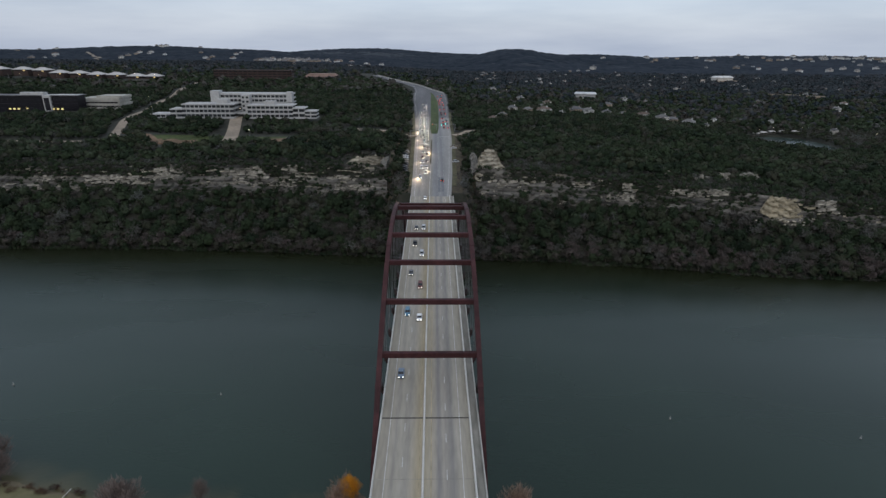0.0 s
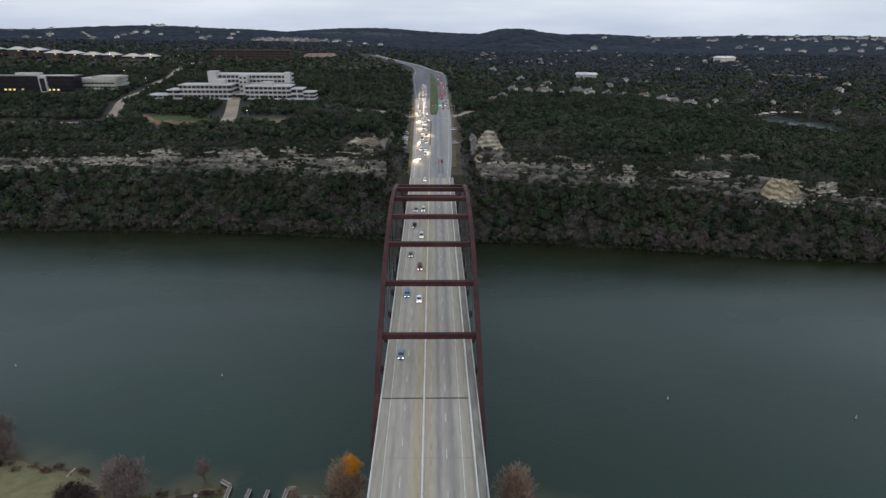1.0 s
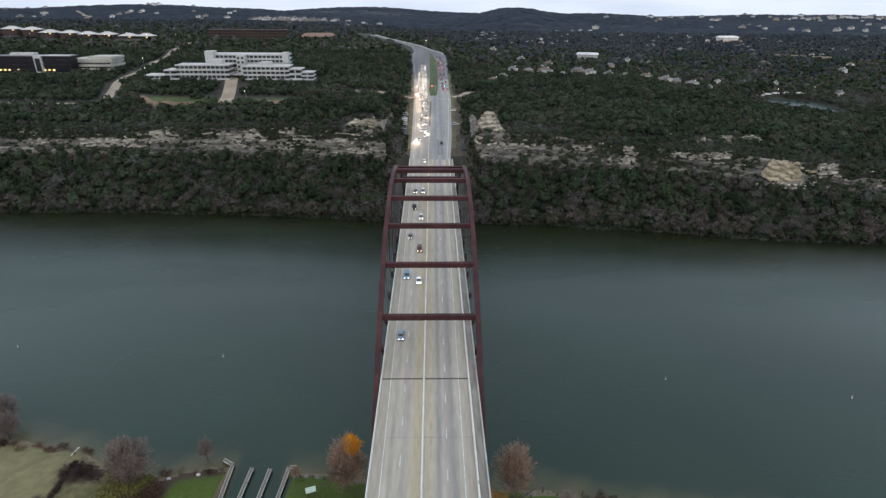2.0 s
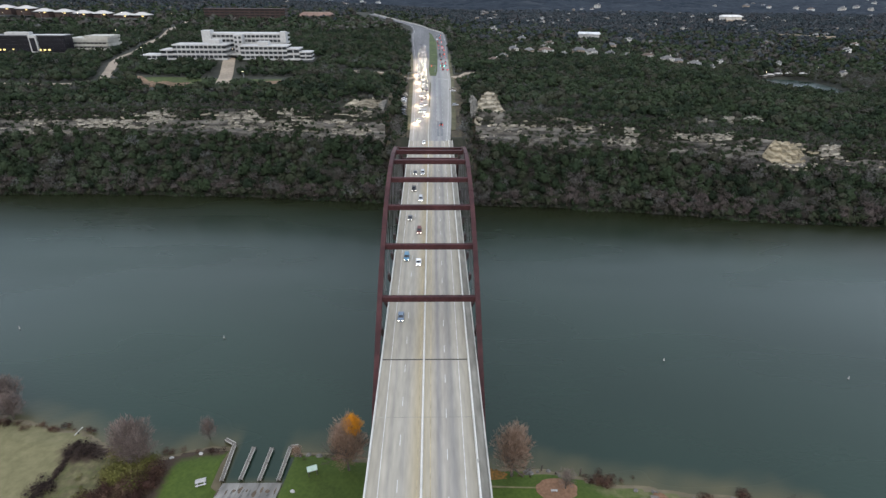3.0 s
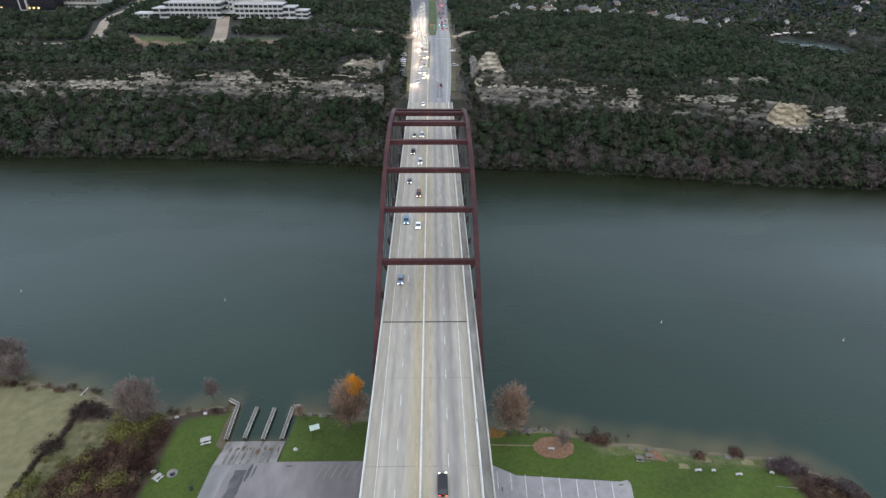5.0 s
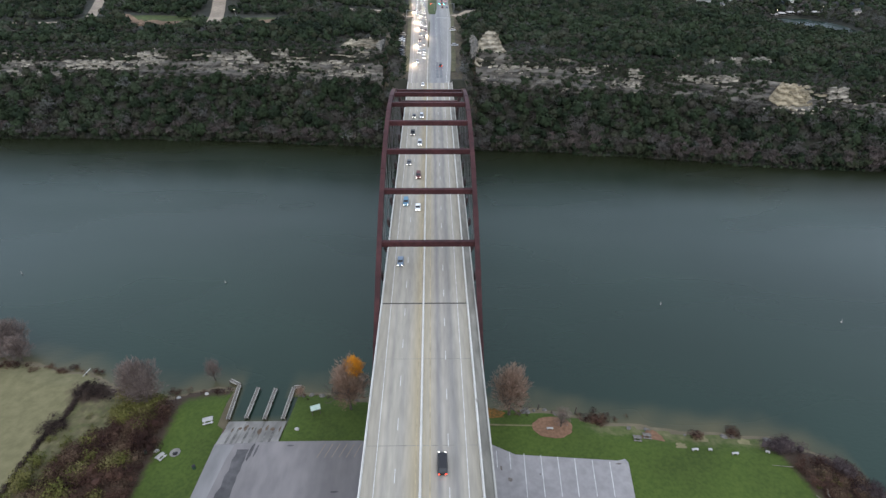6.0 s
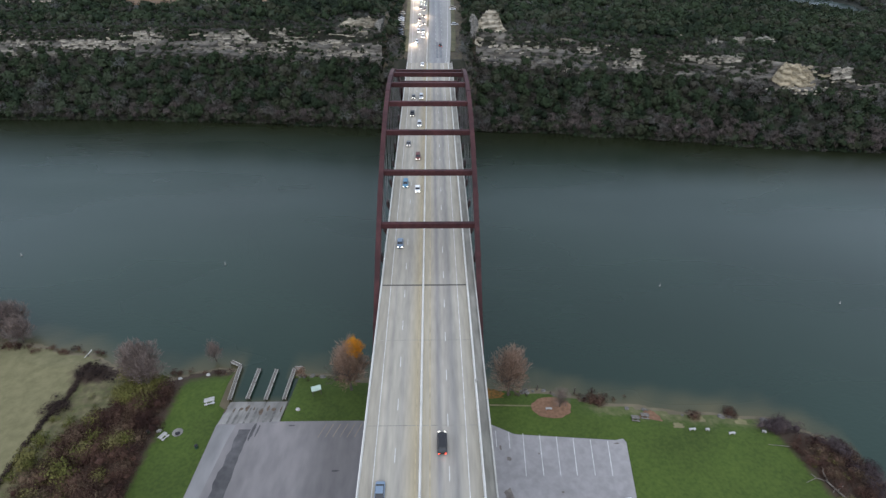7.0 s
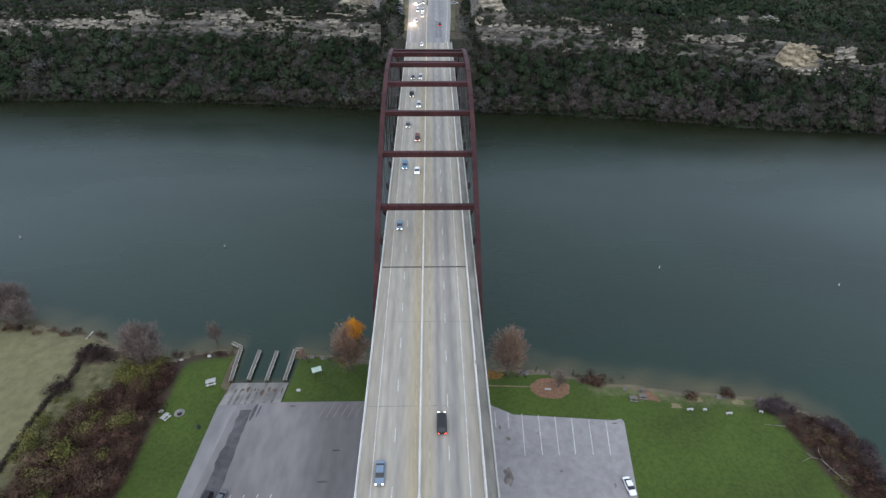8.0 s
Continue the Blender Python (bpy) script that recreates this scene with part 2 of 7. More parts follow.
def turf_material():
    """Lawn that dries to pale grass and gives way to brown litter where the ground's weights say so."""
    m = mat("park_turf", (0.033, 0.057, 0.008), (0.052, 0.078, 0.0125), 1.1, 0.95, 0.03, 0.05, 0.22)
    n, l = m.node_tree.nodes, m.node_tree.links
    b = n["Principled BSDF"]
    colour = b.inputs["Base Color"].links[0].from_socket
    co = n.new("ShaderNodeTexCoord")
    for name, c1, c2, scale in (("dry", (0.060, 0.064, 0.026), (0.205, 0.178, 0.098), 0.34), ("brown", (0.024, 0.016, 0.012), (0.070, 0.048, 0.032), 0.6)):
        no = n.new("ShaderNodeTexNoise")
        no.inputs["Scale"].default_value, no.inputs["Detail"].default_value, no.inputs["Roughness"].default_value = scale, 6, 0.65
        l.new(co.outputs["Object"], no.inputs["Vector"])
        tone = n.new("ShaderNodeMixRGB")
        tone.inputs["Color1"].default_value, tone.inputs["Color2"].default_value = (*c1, 1), (*c2, 1)
        l.new(no.outputs[0], tone.inputs["Fac"])
        at = n.new("ShaderNodeAttribute")
        at.attribute_name = name
        su = n.new("ShaderNodeMath")
        l.new(at.outputs["Fac"], su.inputs[0])
        l.new(no.outputs[0], su.inputs[1])
        mr = n.new("ShaderNodeMapRange")
        mr.inputs["From Min"].default_value, mr.inputs["From Max"].default_value = 0.72, 1.28
        l.new(su.outputs[0], mr.inputs["Value"])
        mx = n.new("ShaderNodeMixRGB")
        l.new(mr.outputs[0], mx.inputs["Fac"])
        l.new(colour, mx.inputs["Color1"])
        l.new(tone.outputs[0], mx.inputs["Color2"])
        colour = mx.outputs[0]
    l.new(colour, b.inputs["Base Color"])
    return m


M_TURF = turf_material()


def water_material():
    m = mat("green_lake_water", (0.0076, 0.0178, 0.0124), (0.0095, 0.0215, 0.0150), 0.012, 0.2, big=0.006, big_amount=0.2)
    n, l = m.node_tree.nodes, m.node_tree.links
    b = n["Principled BSDF"]
    b.inputs["IOR"].default_value = 1.33
    b.inputs["Specular IOR Level"].default_value = 0.60
    b.inputs["Specular Tint"].default_value = (0.78, 0.98, 0.87, 1)
    # silt stirred up in the shallows
    deep = b.inputs["Base Color"].links[0].from_socket
    at = n.new("ShaderNodeAttribute")
    at.attribute_name = "shallow"
    mud = n.new("ShaderNodeMixRGB")
    mud.inputs["Color2"].default_value = (0.066, 0.057, 0.028, 1)
    l.new(at.outputs["Fac"], mud.inputs["Fac"])
    # olive tint of the wooded bank's reflection, put into the water colour
    bank_reflection = n.new("ShaderNodeAttribute")
    bank_reflection.attribute_name = "bank_reflection"
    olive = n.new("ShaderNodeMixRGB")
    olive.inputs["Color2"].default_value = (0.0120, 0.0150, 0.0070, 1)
    l.new(bank_reflection.outputs["Fac"], olive.inputs["Fac"])
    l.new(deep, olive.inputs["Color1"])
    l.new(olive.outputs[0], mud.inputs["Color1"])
    l.new(mud.outputs[0], b.inputs["Base Color"])
    co = n.new("ShaderNodeTexCoord")
    mp = n.new("ShaderNodeMapping")
    mp.inputs["Scale"].default_value = (0.5, 1.0, 1.0)
    n1 = n.new("ShaderNodeTexNoise")
    n1.inputs["Scale"].default_value, n1.inputs["Detail"].default_value = 0.9, 4
    bp = n.new("ShaderNodeBump")
    bp.inputs["Strength"].default_value, bp.inputs["Distance"].default_value = 0.35, 0.12
    l.new(co.outputs["Object"], mp.inputs["Vector"])
    l.new(mp.outputs[0], n1.inputs["Vector"])
    l.new(n1.outputs[0], bp.inputs["Height"])
    l.new(bp.outputs[0], b.inputs["Normal"])
    # slicks: long patches of calmer water
    mp2 = n.new("ShaderNodeMapping")
    mp2.inputs["Scale"].default_value = (0.006, 0.02, 1.0)
    n2 = n.new("ShaderNodeTexNoise")
    n2.inputs["Scale"].default_value, n2.inputs["Detail"].default_value = 1.0, 3
    mr = n.new("ShaderNodeMapRange")
    mr.inputs["From Min"].default_value, mr.inputs["From Max"].default_value = 0.35, 0.65
    mr.inputs["To Min"].default_value, mr.inputs["To Max"].default_value = 0.20, 0.33
    l.new(co.outputs["Object"], mp2.inputs["Vector"])
    l.new(mp2.outputs[0], n2.inputs["Vector"])
    l.new(n2.outputs[0], mr.inputs["Value"])
    l.new(mr.outputs[0], b.inputs["Roughness"])
    return m


M_WATER = water_material()
rng = np.random.default_rng(7)


# ---- mesh helpers ----
def part(name, bm, material, parent=None, label=""):
    me = bpy.data.meshes.new(name)
    bm.to_mesh(me)
    bm.free()
    me.materials.append(material)
    ob = new(name, me)
    ob.parent = parent
    if label:
        tagged(ob, label)
    return ob


def from_arrays(name, verts, tris, materials, index=None, smooth=False):
    """A mesh object out of numpy arrays of corners and triangles (or quads)."""
    me = bpy.data.meshes.new(name)
    verts, tris = np.asarray(verts, dtype=np.float32), np.asarray(tris, dtype=np.int32)
    k = tris.shape[1]
    me.vertices.add(len(verts))
    me.vertices.foreach_set("co", verts.ravel())
    me.loops.add(tris.size)
    me.loops.foreach_set("vertex_index", tris.ravel())
    me.polygons.add(len(tris))
    me.polygons.foreach_set("loop_start", np.arange(0, tris.size, k, dtype=np.int32))
    for m in materials:
        me.materials.append(m)
    if index is not None:
        me.polygons.foreach_set("material_index", np.asarray(index, dtype=np.int32))
    me.update(calc_edges=True)
    me.polygons.foreach_set("use_smooth", np.full(len(tris), smooth))
    me.validate()
    return new(name, me)


def box(bm, x0, x1, y0, y1, z0, z1, rise=None, taper=0.0):
    """A block; rise(y) lifts it along a grade, taper draws its top in."""
    f = rise or (lambda y: 0.0)
    t = taper
    co = [(x0, y0, z0), (x1, y0, z0), (x1, y1, z0), (x0, y1, z0), (x0 + t, y0 + t, z1), (x1 - t, y0 + t, z1), (x1 - t, y1 - t, z1), (x0 + t, y1 - t, z1)]
    v = [bm.verts.new((x, y, z + f(y))) for x, y, z in co]
    for a in ((3, 2, 1, 0), (4, 5, 6, 7), (0, 1, 5, 4), (1, 2, 6, 5), (2, 3, 7, 6), (3, 0, 4, 7)):
        bm.faces.new([v[i] for i in a])
    return v


def block(name, dims, material, parent=None, rise=None, taper=0.0, label="", bevel=0.0):
    bm = bmesh.new()
    box(bm, *dims, rise=rise, taper=taper)
    if bevel:
        bmesh.ops.bevel(bm, geom=bm.edges[:], offset=bevel, segments=1, affect="EDGES")
    return part(name, bm, material, parent, label)


def tube(bm, a, b, ra, rb, sides=6):
    a, b = Vector(a), Vector(b)
    d = (b - a).normalized()
    u = d.orthogonal().normalized()
    w = d.cross(u)
    ring = []
    for p, r in ((a, ra), (b, rb)):
        ring.append([bm.verts.new(p + r * (math.cos(2 * math.pi * i / sides) * u + math.sin(2 * math.pi * i / sides) * w)) for i in range(sides)])
    for i in range(sides):
        j = (i + 1) % sides
        bm.faces.new((ring[0][i], ring[0][j], ring[1][j], ring[1][i]))
    bm.faces.new(ring[1])
    bm.faces.new(ring[0][::-1])


def thing(name, label, category, at=(0, 0, 0), turn=0.0, group="", kind=""):
    ob = new(name)
    ob.empty_display_size = 0.5
    ob.matrix_world = pose(*at, 0, 0, turn)
    return tagged(ob, label, category, group, kind)


# ---- the lie of the land ----
DECK0, GRADE = 33.0, 0.03


def grade(y):
    """Height of the road surface."""
    return DECK0 + GRADE * y if y < 520 else DECK0 + GRADE * 520 + 0.045 * (y - 520)


NORTH_X = [-2500, -270, -170, -90, -30, 31, 82, 145, 205, 258, 500, 2500]
NORTH_Y = [226, 222, 221, 214, 207, 201, 198, 185, 174, 168, 150, 60]
SOUTH_X = [-2500, -300, -136, -126, -105, -94, -75, -63, -57, -56.5, -39.5, -39, -17, 19, 33, 48, 72, 96, 107, 111, 114, 130, 300, 2500]
SOUTH_Y = [80, 30, 18, 18, 13, 7, 3, 6, 6, -8, -8, 4, 1, -4, -3, -8, -12, -15, -21, -26, -42, -80, -160, -260]
TAB_X = [-1700, -700, -320, -60, 60, 260, 450, 1700]
TAB_Y = [255, 340, 430, 520, 700, 950, 1400, 2200, 6000]
TAB_Z = [[44, 44, 44, 47, 47, 34, 26, 18], [47, 47, 47, 50, 46, 38, 20, 8], [52, 52, 50, 50, 46, 40, 12, 5], [56, 57, 54, 53, 44, 38, 5, 4],
         [62, 62, 60, 56, 42, 34, 6, 4], [68, 68, 66, 60, 46, 38, 30, 26], [76, 74, 68, 55, 45, 40, 36, 34], [60, 58, 52, 42, 40, 42, 40, 40], [26, 26, 26, 26, 26, 26, 26, 26]]
# far hills: middle x, y, height above the plain, spreads along x and y
HILLS = [(325, 2350, 58, 210, 300), (800, 2600, 42, 420, 330), (-540, 4200, 52, 520, 350), (-1500, 3000, 50, 520, 450), (-2500, 3100, 26, 600, 500),
         (1900, 3300, 26, 800, 500), (3200, 3500, 24, 1200, 600), (-900, 3300, 22, 350, 260), (80, 4400, 22, 500, 300), (484, 640, -24, 40, 56), (39, 274, 10, 17, 17), (-46, 277, 7, 20, 17), (-190, 450, 6, 95, 45)]
ROAD_X = [-160, -133, -99, -80, -53, -39, -23, -14, -7, -4, -2.5, 0, 2, 1.5, 1, 1]
ROAD_Y = [1090, 1036, 962, 922, 869, 844, 805, 765, 735, 710, 640, 520, 400, 300, 205, -200]


def road_x(y):
    return np.interp(y, ROAD_Y[::-1], ROAD_X[::-1])


def wave(x, y, s, seed):
    """Smooth cheap undulation between -1 and 1."""
    return (np.sin(x / s + seed) * np.cos(y / s * 1.3 + 2 * seed) + np.sin(x / s * 2.1 - y / s * 1.7 + 3 * seed) * 0.6 + np.cos(x / s * 0.7 + y / s * 2.6 + seed * 5) * 0.5) / 2.1


def land(x, y):
    """Height of the ground, for arrays of x and y."""
    x, y = np.asarray(x, dtype=float), np.asarray(y, dtype=float)
    sn, ss = np.interp(x, NORTH_X, NORTH_Y), np.interp(x, SOUTH_X, SOUTH_Y)
    sn = sn + 2.5 * wave(x, 0 * y, 14, 1.0)
    ss = ss + 0.8 * wave(x, 0 * y, 6, 2.0)
    d = y - sn
    # table of the plateau
    ti = np.clip(np.searchsorted(TAB_Y, y) - 1, 0, len(TAB_Y) - 2)
    cols = np.array([np.interp(x, TAB_X, row) for row in TAB_Z])
    ar = np.arange(x.size)
    flat = cols.reshape(len(TAB_Y), -1)
    yy = np.array(TAB_Y, dtype=float)
    f = np.clip((y.ravel() - yy[ti.ravel()]) / (yy[ti.ravel() + 1] - yy[ti.ravel()]), 0, 1)
    top = (flat[ti.ravel(), ar] * (1 - f) + flat[ti.ravel() + 1, ar] * f).reshape(x.shape)
    top = top + 2.0 * wave(x, y, 45, 0.4) * np.clip(d / 100, 0, 1)
    for hx, hy, hz, sx, sy in HILLS:
        top = top + hz * np.exp(-((x - hx) / sx) ** 2 - ((y - hy) / sy) ** 2)
    top = top + np.clip((y - 1200) / 1500, 0, 1) * 6 * wave(x, y, 190, 1.7)
    # slope from the north shore, the cliff foot at 38 m and its brow at 46 m from the water
    foot = np.where(x < 0, 29.0, np.interp(x, [30, 90, 180, 260, 400], [29, 29, 25, 18, 11]))
    slope = np.interp(d, [-60, -5, 0, 4], [-8, -3.5, 0.0, 1.2]) + np.clip((d - 4) / 34, 0, 1) * (foot - 1.2)
    k = np.clip((d - 38) / 6, 0, 1)
    z = slope * (1 - k) + np.where(d < 90, np.maximum(top, foot), top) * k
    # south bank
    e = ss - y
    bank = np.interp(e, [-70, -24, -9, 0, 3, 8, 60, 400], [-8, -3.2, -0.9, 0.0, 1.1, 2.4, 2.6, 12])
    bay = (x > -56.2) & (x < -38.8) & (y < 2) & (y > -24)
    bank = np.where(bay, np.minimum(bank, 0.2 - (y + 8.0) * 0.262 - 0.35), bank)
    z = np.where(y < 110, bank, z)
    # the road's cutting
    rz = np.where(y < 520, DECK0 + GRADE * y, DECK0 + GRADE * 520 + 0.045 * (y - 520)) - 0.35
    half = np.interp(y, [200, 240, 253, 300, 400, 560, 715, 800, 900], [19, 23, 27, 27, 25, 26, 28, 15, 12])
    off = np.abs(x - road_x(y))
    cut = np.clip((off - half) / np.interp(y, [240, 252, 300, 320], [7, 2.5, 2.5, 7]), 0, 1)
    near = (y > 212) & (y < 1085)
    z = np.where(near, rz * (1 - cut) + z * cut, z)
    return z


# ---- ground and water ----
gx = np.concatenate([-260 - np.geomspace(6, 5200, 52)[::-1], np.arange(-260, -150, 3.0), np.arange(-150, 132, 1.5), np.arange(132, 261, 3.0), 260 + np.geomspace(6, 5200, 52)])
gy = np.concatenate([[-900, -500, -320, -220, -180, -150, -130, -110, -95, -84], np.arange(-76, 24, 1.6), np.arange(26, 160, 12), np.arange(160, 330, 2.5), 330 + np.geomspace(3, 5200, 90)])
GX, GY = np.meshgrid(gx, gy)
GZ = land(GX, GY)
nx, ny = len(gx), len(gy)
ii, jj = np.meshgrid(np.arange(nx - 1), np.arange(ny - 1))
q = (jj * nx + ii).ravel()
quads = np.stack([q, q + 1, q + 1 + nx, q + nx], 1)
cx, cy = (GX[:-1, :-1] + GX[1:, 1:]).ravel() / 2, (GY[:-1, :-1] + GY[1:, 1:]).ravel() / 2
cz = land(cx, cy)
jit = 3.0 * wave(cx, cy, 5.0, 0.9) + rng.uniform(-1.2, 1.2, cx.size)
idx = np.zeros(cx.size, dtype=int)
south = cy < 60
idx[south] = 6
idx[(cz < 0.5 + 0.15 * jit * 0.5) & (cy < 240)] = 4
idx[(cz > -0.3) & (cy > 100)] = 0
idx[(cy > 100) & (idx == 4)] = 0
plat = (cy > 336) & (cy < 372) & (cx > -245) & (cx < -95)
idx[plat] = 1
idx[plat & (cy < 352 + jit) & ((cx < -195) | (cx > -150))] = 5
idx[(np.abs(cx - road_x(cy)) > 12) & (np.abs(cx - road_x(cy)) < 30) & (cy > 215) & (cy < 420)] = 3
# ground far off gets the hillside colour with haze mixed in
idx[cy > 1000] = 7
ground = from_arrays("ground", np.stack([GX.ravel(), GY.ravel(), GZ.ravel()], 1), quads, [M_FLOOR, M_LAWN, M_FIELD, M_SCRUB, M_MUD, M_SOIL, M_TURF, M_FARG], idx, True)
# where the park's turf is dry or brown
vx, vy = GX.ravel(), GY.ravel()
fade = lambda d, w: np.clip(0.5 + d / w, 0, 1)
gap = np.interp(vx, SOUTH_X, SOUTH_Y) - vy
thicket = np.interp(vy, [-60, -22, -10, -3, 4], [-103, -93, -86.5, -82, -78])
dry = np.maximum.reduce([fade(-99.5 - vx, 3), 0.62 * fade(thicket + 3 - vx, 5), 0.5 * fade(6.5 - gap, 5) * fade(vx - 44, 6)])
litter = np.maximum.reduce([0.42 * fade(vx + 101, 4) * fade(-74 - vx, 4), fade(vx - thicket, 5) * fade(-69.8 + 0.02 * vy - vx, 3), fade(5 - np.hypot((vx + 97) * 0.75, vy - 3), 4), 0.9 * fade(vx - 93 + 0.2 * (vy + 22), 3), 0.8 * fade(5 - gap, 4) * fade(-57 - vx, 4) * fade(vx + 80, 4)])
for name, w in (("dry", dry), ("brown", litter)):
    ground.data.attributes.new(name, "FLOAT", "POINT").data.foreach_set("value", w.astype(np.float32))

tagged(ground, "wooded hills and grassy river bank in winter", "ground", kind="structure")
wx = np.concatenate([[-2600, -1500, -800, -500, -350], np.arange(-270, 271, 3.0), [350, 420, 460, 500, 540, 600, 900, 1500, 2600]])
wy = np.concatenate([[-900, -400, -200, -120], np.arange(-60, 60, 1.5), [66, 80, 95, 110, 122, 134, 146, 156], np.arange(166, 236, 2.0), [260, 400, 560, 600, 640, 680, 720, 790]])
WX, WY = np.meshgrid(wx, wy)
nx, ny = len(wx), len(wy)
ii, jj = np.meshgrid(np.arange(nx - 1), np.arange(ny - 1))
q = (jj * nx + ii).ravel()
water = from_arrays("water", np.stack([WX.ravel(), WY.ravel(), 0 * WX.ravel()], 1), np.stack([q, q + 1, q + 1 + nx, q + nx], 1), [M_WATER])
depth = -land(WX, WY).ravel() + 0.25 * wave(WX, WY, 4.0, 0.3).ravel()
silt = np.where(WY.ravel() < 100, np.clip(1.05 - depth / 1.05, 0, 1) ** 1.5, 0.0)
attr = water.data.attributes.new("shallow", "FLOAT", "POINT")
attr.data.foreach_set("value", silt.astype(np.float32))
# mask for the painted reflection tint, strongest at the north bank
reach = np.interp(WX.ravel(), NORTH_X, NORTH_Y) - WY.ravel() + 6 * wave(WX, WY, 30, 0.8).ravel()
bank_reflection = np.where((WY.ravel() > 90) & (WY.ravel() < 300), np.clip(1.25 - reach / 52, 0, 1), 0.0)
water.data.attributes.new("bank_reflection", "FLOAT", "POINT").data.foreach_set("value", bank_reflection.astype(np.float32))
tagged(water, "dark green calm lake water with a dull sky sheen", "lake", kind="structure")

# ---- the arch bridge ----
ARCH_MID, ARCH_HALF, ARCH_RISE, PANEL = 79.5, 76.0, 29.3, 15.4
RIB_X = (-12.75, 14.65)
Y0, Y1 = -190.0, 206.0


def rib_z(y):
    """Middle line of an arch rib."""
    return DECK0 + GRADE * y + ARCH_RISE * (1 - ((y - ARCH_MID) / ARCH_HALF) ** 2)


bridge = thing("arch_bridge", "rust-red weathering steel arch bridge with a concrete deck", "bridge")
deck = block("deck_slab", (-11.8, 13.75, Y0, Y1, -0.45, 0.0), M_DECK, bridge, grade, label="worn concrete roadway")
block("walkway", (11.75, 13.45, Y0, Y1, 0.0, 0.18), M_WALK, bridge, grade, label="stained concrete walkway")


def barrier(name, x, y0, y1, half, height, label, material=None):
    """A concrete safety barrier with sloping sides."""
    bm = bmesh.new()
    rings = []
    for y in (y0, y1):
        rings.append([bm.verts.new((x + sx * half, y, grade(y) + z * height)) for sx, z in ((-1, 0), (-0.95, 0.12), (-0.5, 0.4), (-0.42, 1), (0.42, 1), (0.5, 0.4), (0.95, 0.12), (1, 0))])
    for i in range(8):
        j = (i + 1) % 8
        bm.faces.new((rings[0][i], rings[0][j], rings[1][j], rings[1][i]))
    bm.faces.new(rings[0][::-1])
    bm.faces.new(rings[1])
    return part(name, bm, material or M_CONC, bridge, label)


barrier("parapet", -11.6, Y0, Y1, 0.22, 0.85, "pale concrete parapet", M_BARRIER)
barrier("parapet", 11.5, Y0, Y1, 0.26, 0.8, "pale concrete barrier beside the walkway", M_BARRIER)
barrier("median_barrier", -0.35, Y0, Y1, 0.27, 0.8, "whitish concrete median barrier", M_BARRIER)
bm = bmesh.new()
for z in (0.5, 0.8, 1.1):
    box(bm, 13.58, 13.68, Y0, Y1, z - 0.05, z + 0.05, grade)
part("handrail", bm, M_CONC, bridge, "pale outer handrail")
bm = bmesh.new()
box(bm, 13.57, 13.69, 0, 0.12, 0.0, 1.1)
post = None
for i in range(132):
    y = Y0 + 3.0 * i
    if post is None:
        p = part("rail_post", bm, M_CONC, bridge)
        post = p.data
    else:
        p = new("rail_post", post)
        p.parent = bridge
    p.location = (0, y, grade(y))
block("edge_beam", (13.5, 13.85, Y0, Y1, -0.5, 0.25), M_CONC, bridge, grade)
for x in (-9.5, -4.2, 1.0, 6.2, 11.5):
    block("deck_girder", (x - 0.25, x + 0.25, Y0 + 2, Y1 - 1, -2.4, -0.46), M_STEEL, bridge, grade)
for x in (-9.0, 8.75):
    block("edge_line", (x - 0.075, x + 0.075, Y0, Y1, 0.004, 0.012), M_WHITE, bridge, grade, label="white edge line")
for x in (-1.25, 1.5):
    block("yellow_line", (x - 0.11, x + 0.11, Y0, Y1, 0.004, 0.012), M_YELLOW, bridge, grade, label="faded yellow line")
for x, first in ((-5.2, 0.0), (5.15, -4.07)):
    bm = bmesh.new()
    box(bm, -0.075, 0.075, -1.55, 1.55, 0.004, 0.012, lambda y: GRADE * y)
    dash_mesh = None
    for k in range(-15, 17):
        y = first - 12.19 * k
        if not Y0 < y < Y1 - 3:
            continue
        if dash_mesh is None:
            d = part("lane_dash", bm, M_WHITE, bridge, "white lane dash")
            dash_mesh = d.data
        else:
            d = new("lane_dash", dash_mesh)
            d.parent = bridge
        d.location = (x, y, grade(y))
block("expansion_joint", (-11.3, 11.2, 3.35, 3.85, 0.006, 0.016), M_JOINT, bridge, grade, label="dark expansion joint across the deck")
for y in (-42.0, -17.5, -80.0, -120.0):
    block("construction_joint", (-11.3, 11.2, y, y + 0.14, 0.004, 0.010), M_WALK, bridge, grade)

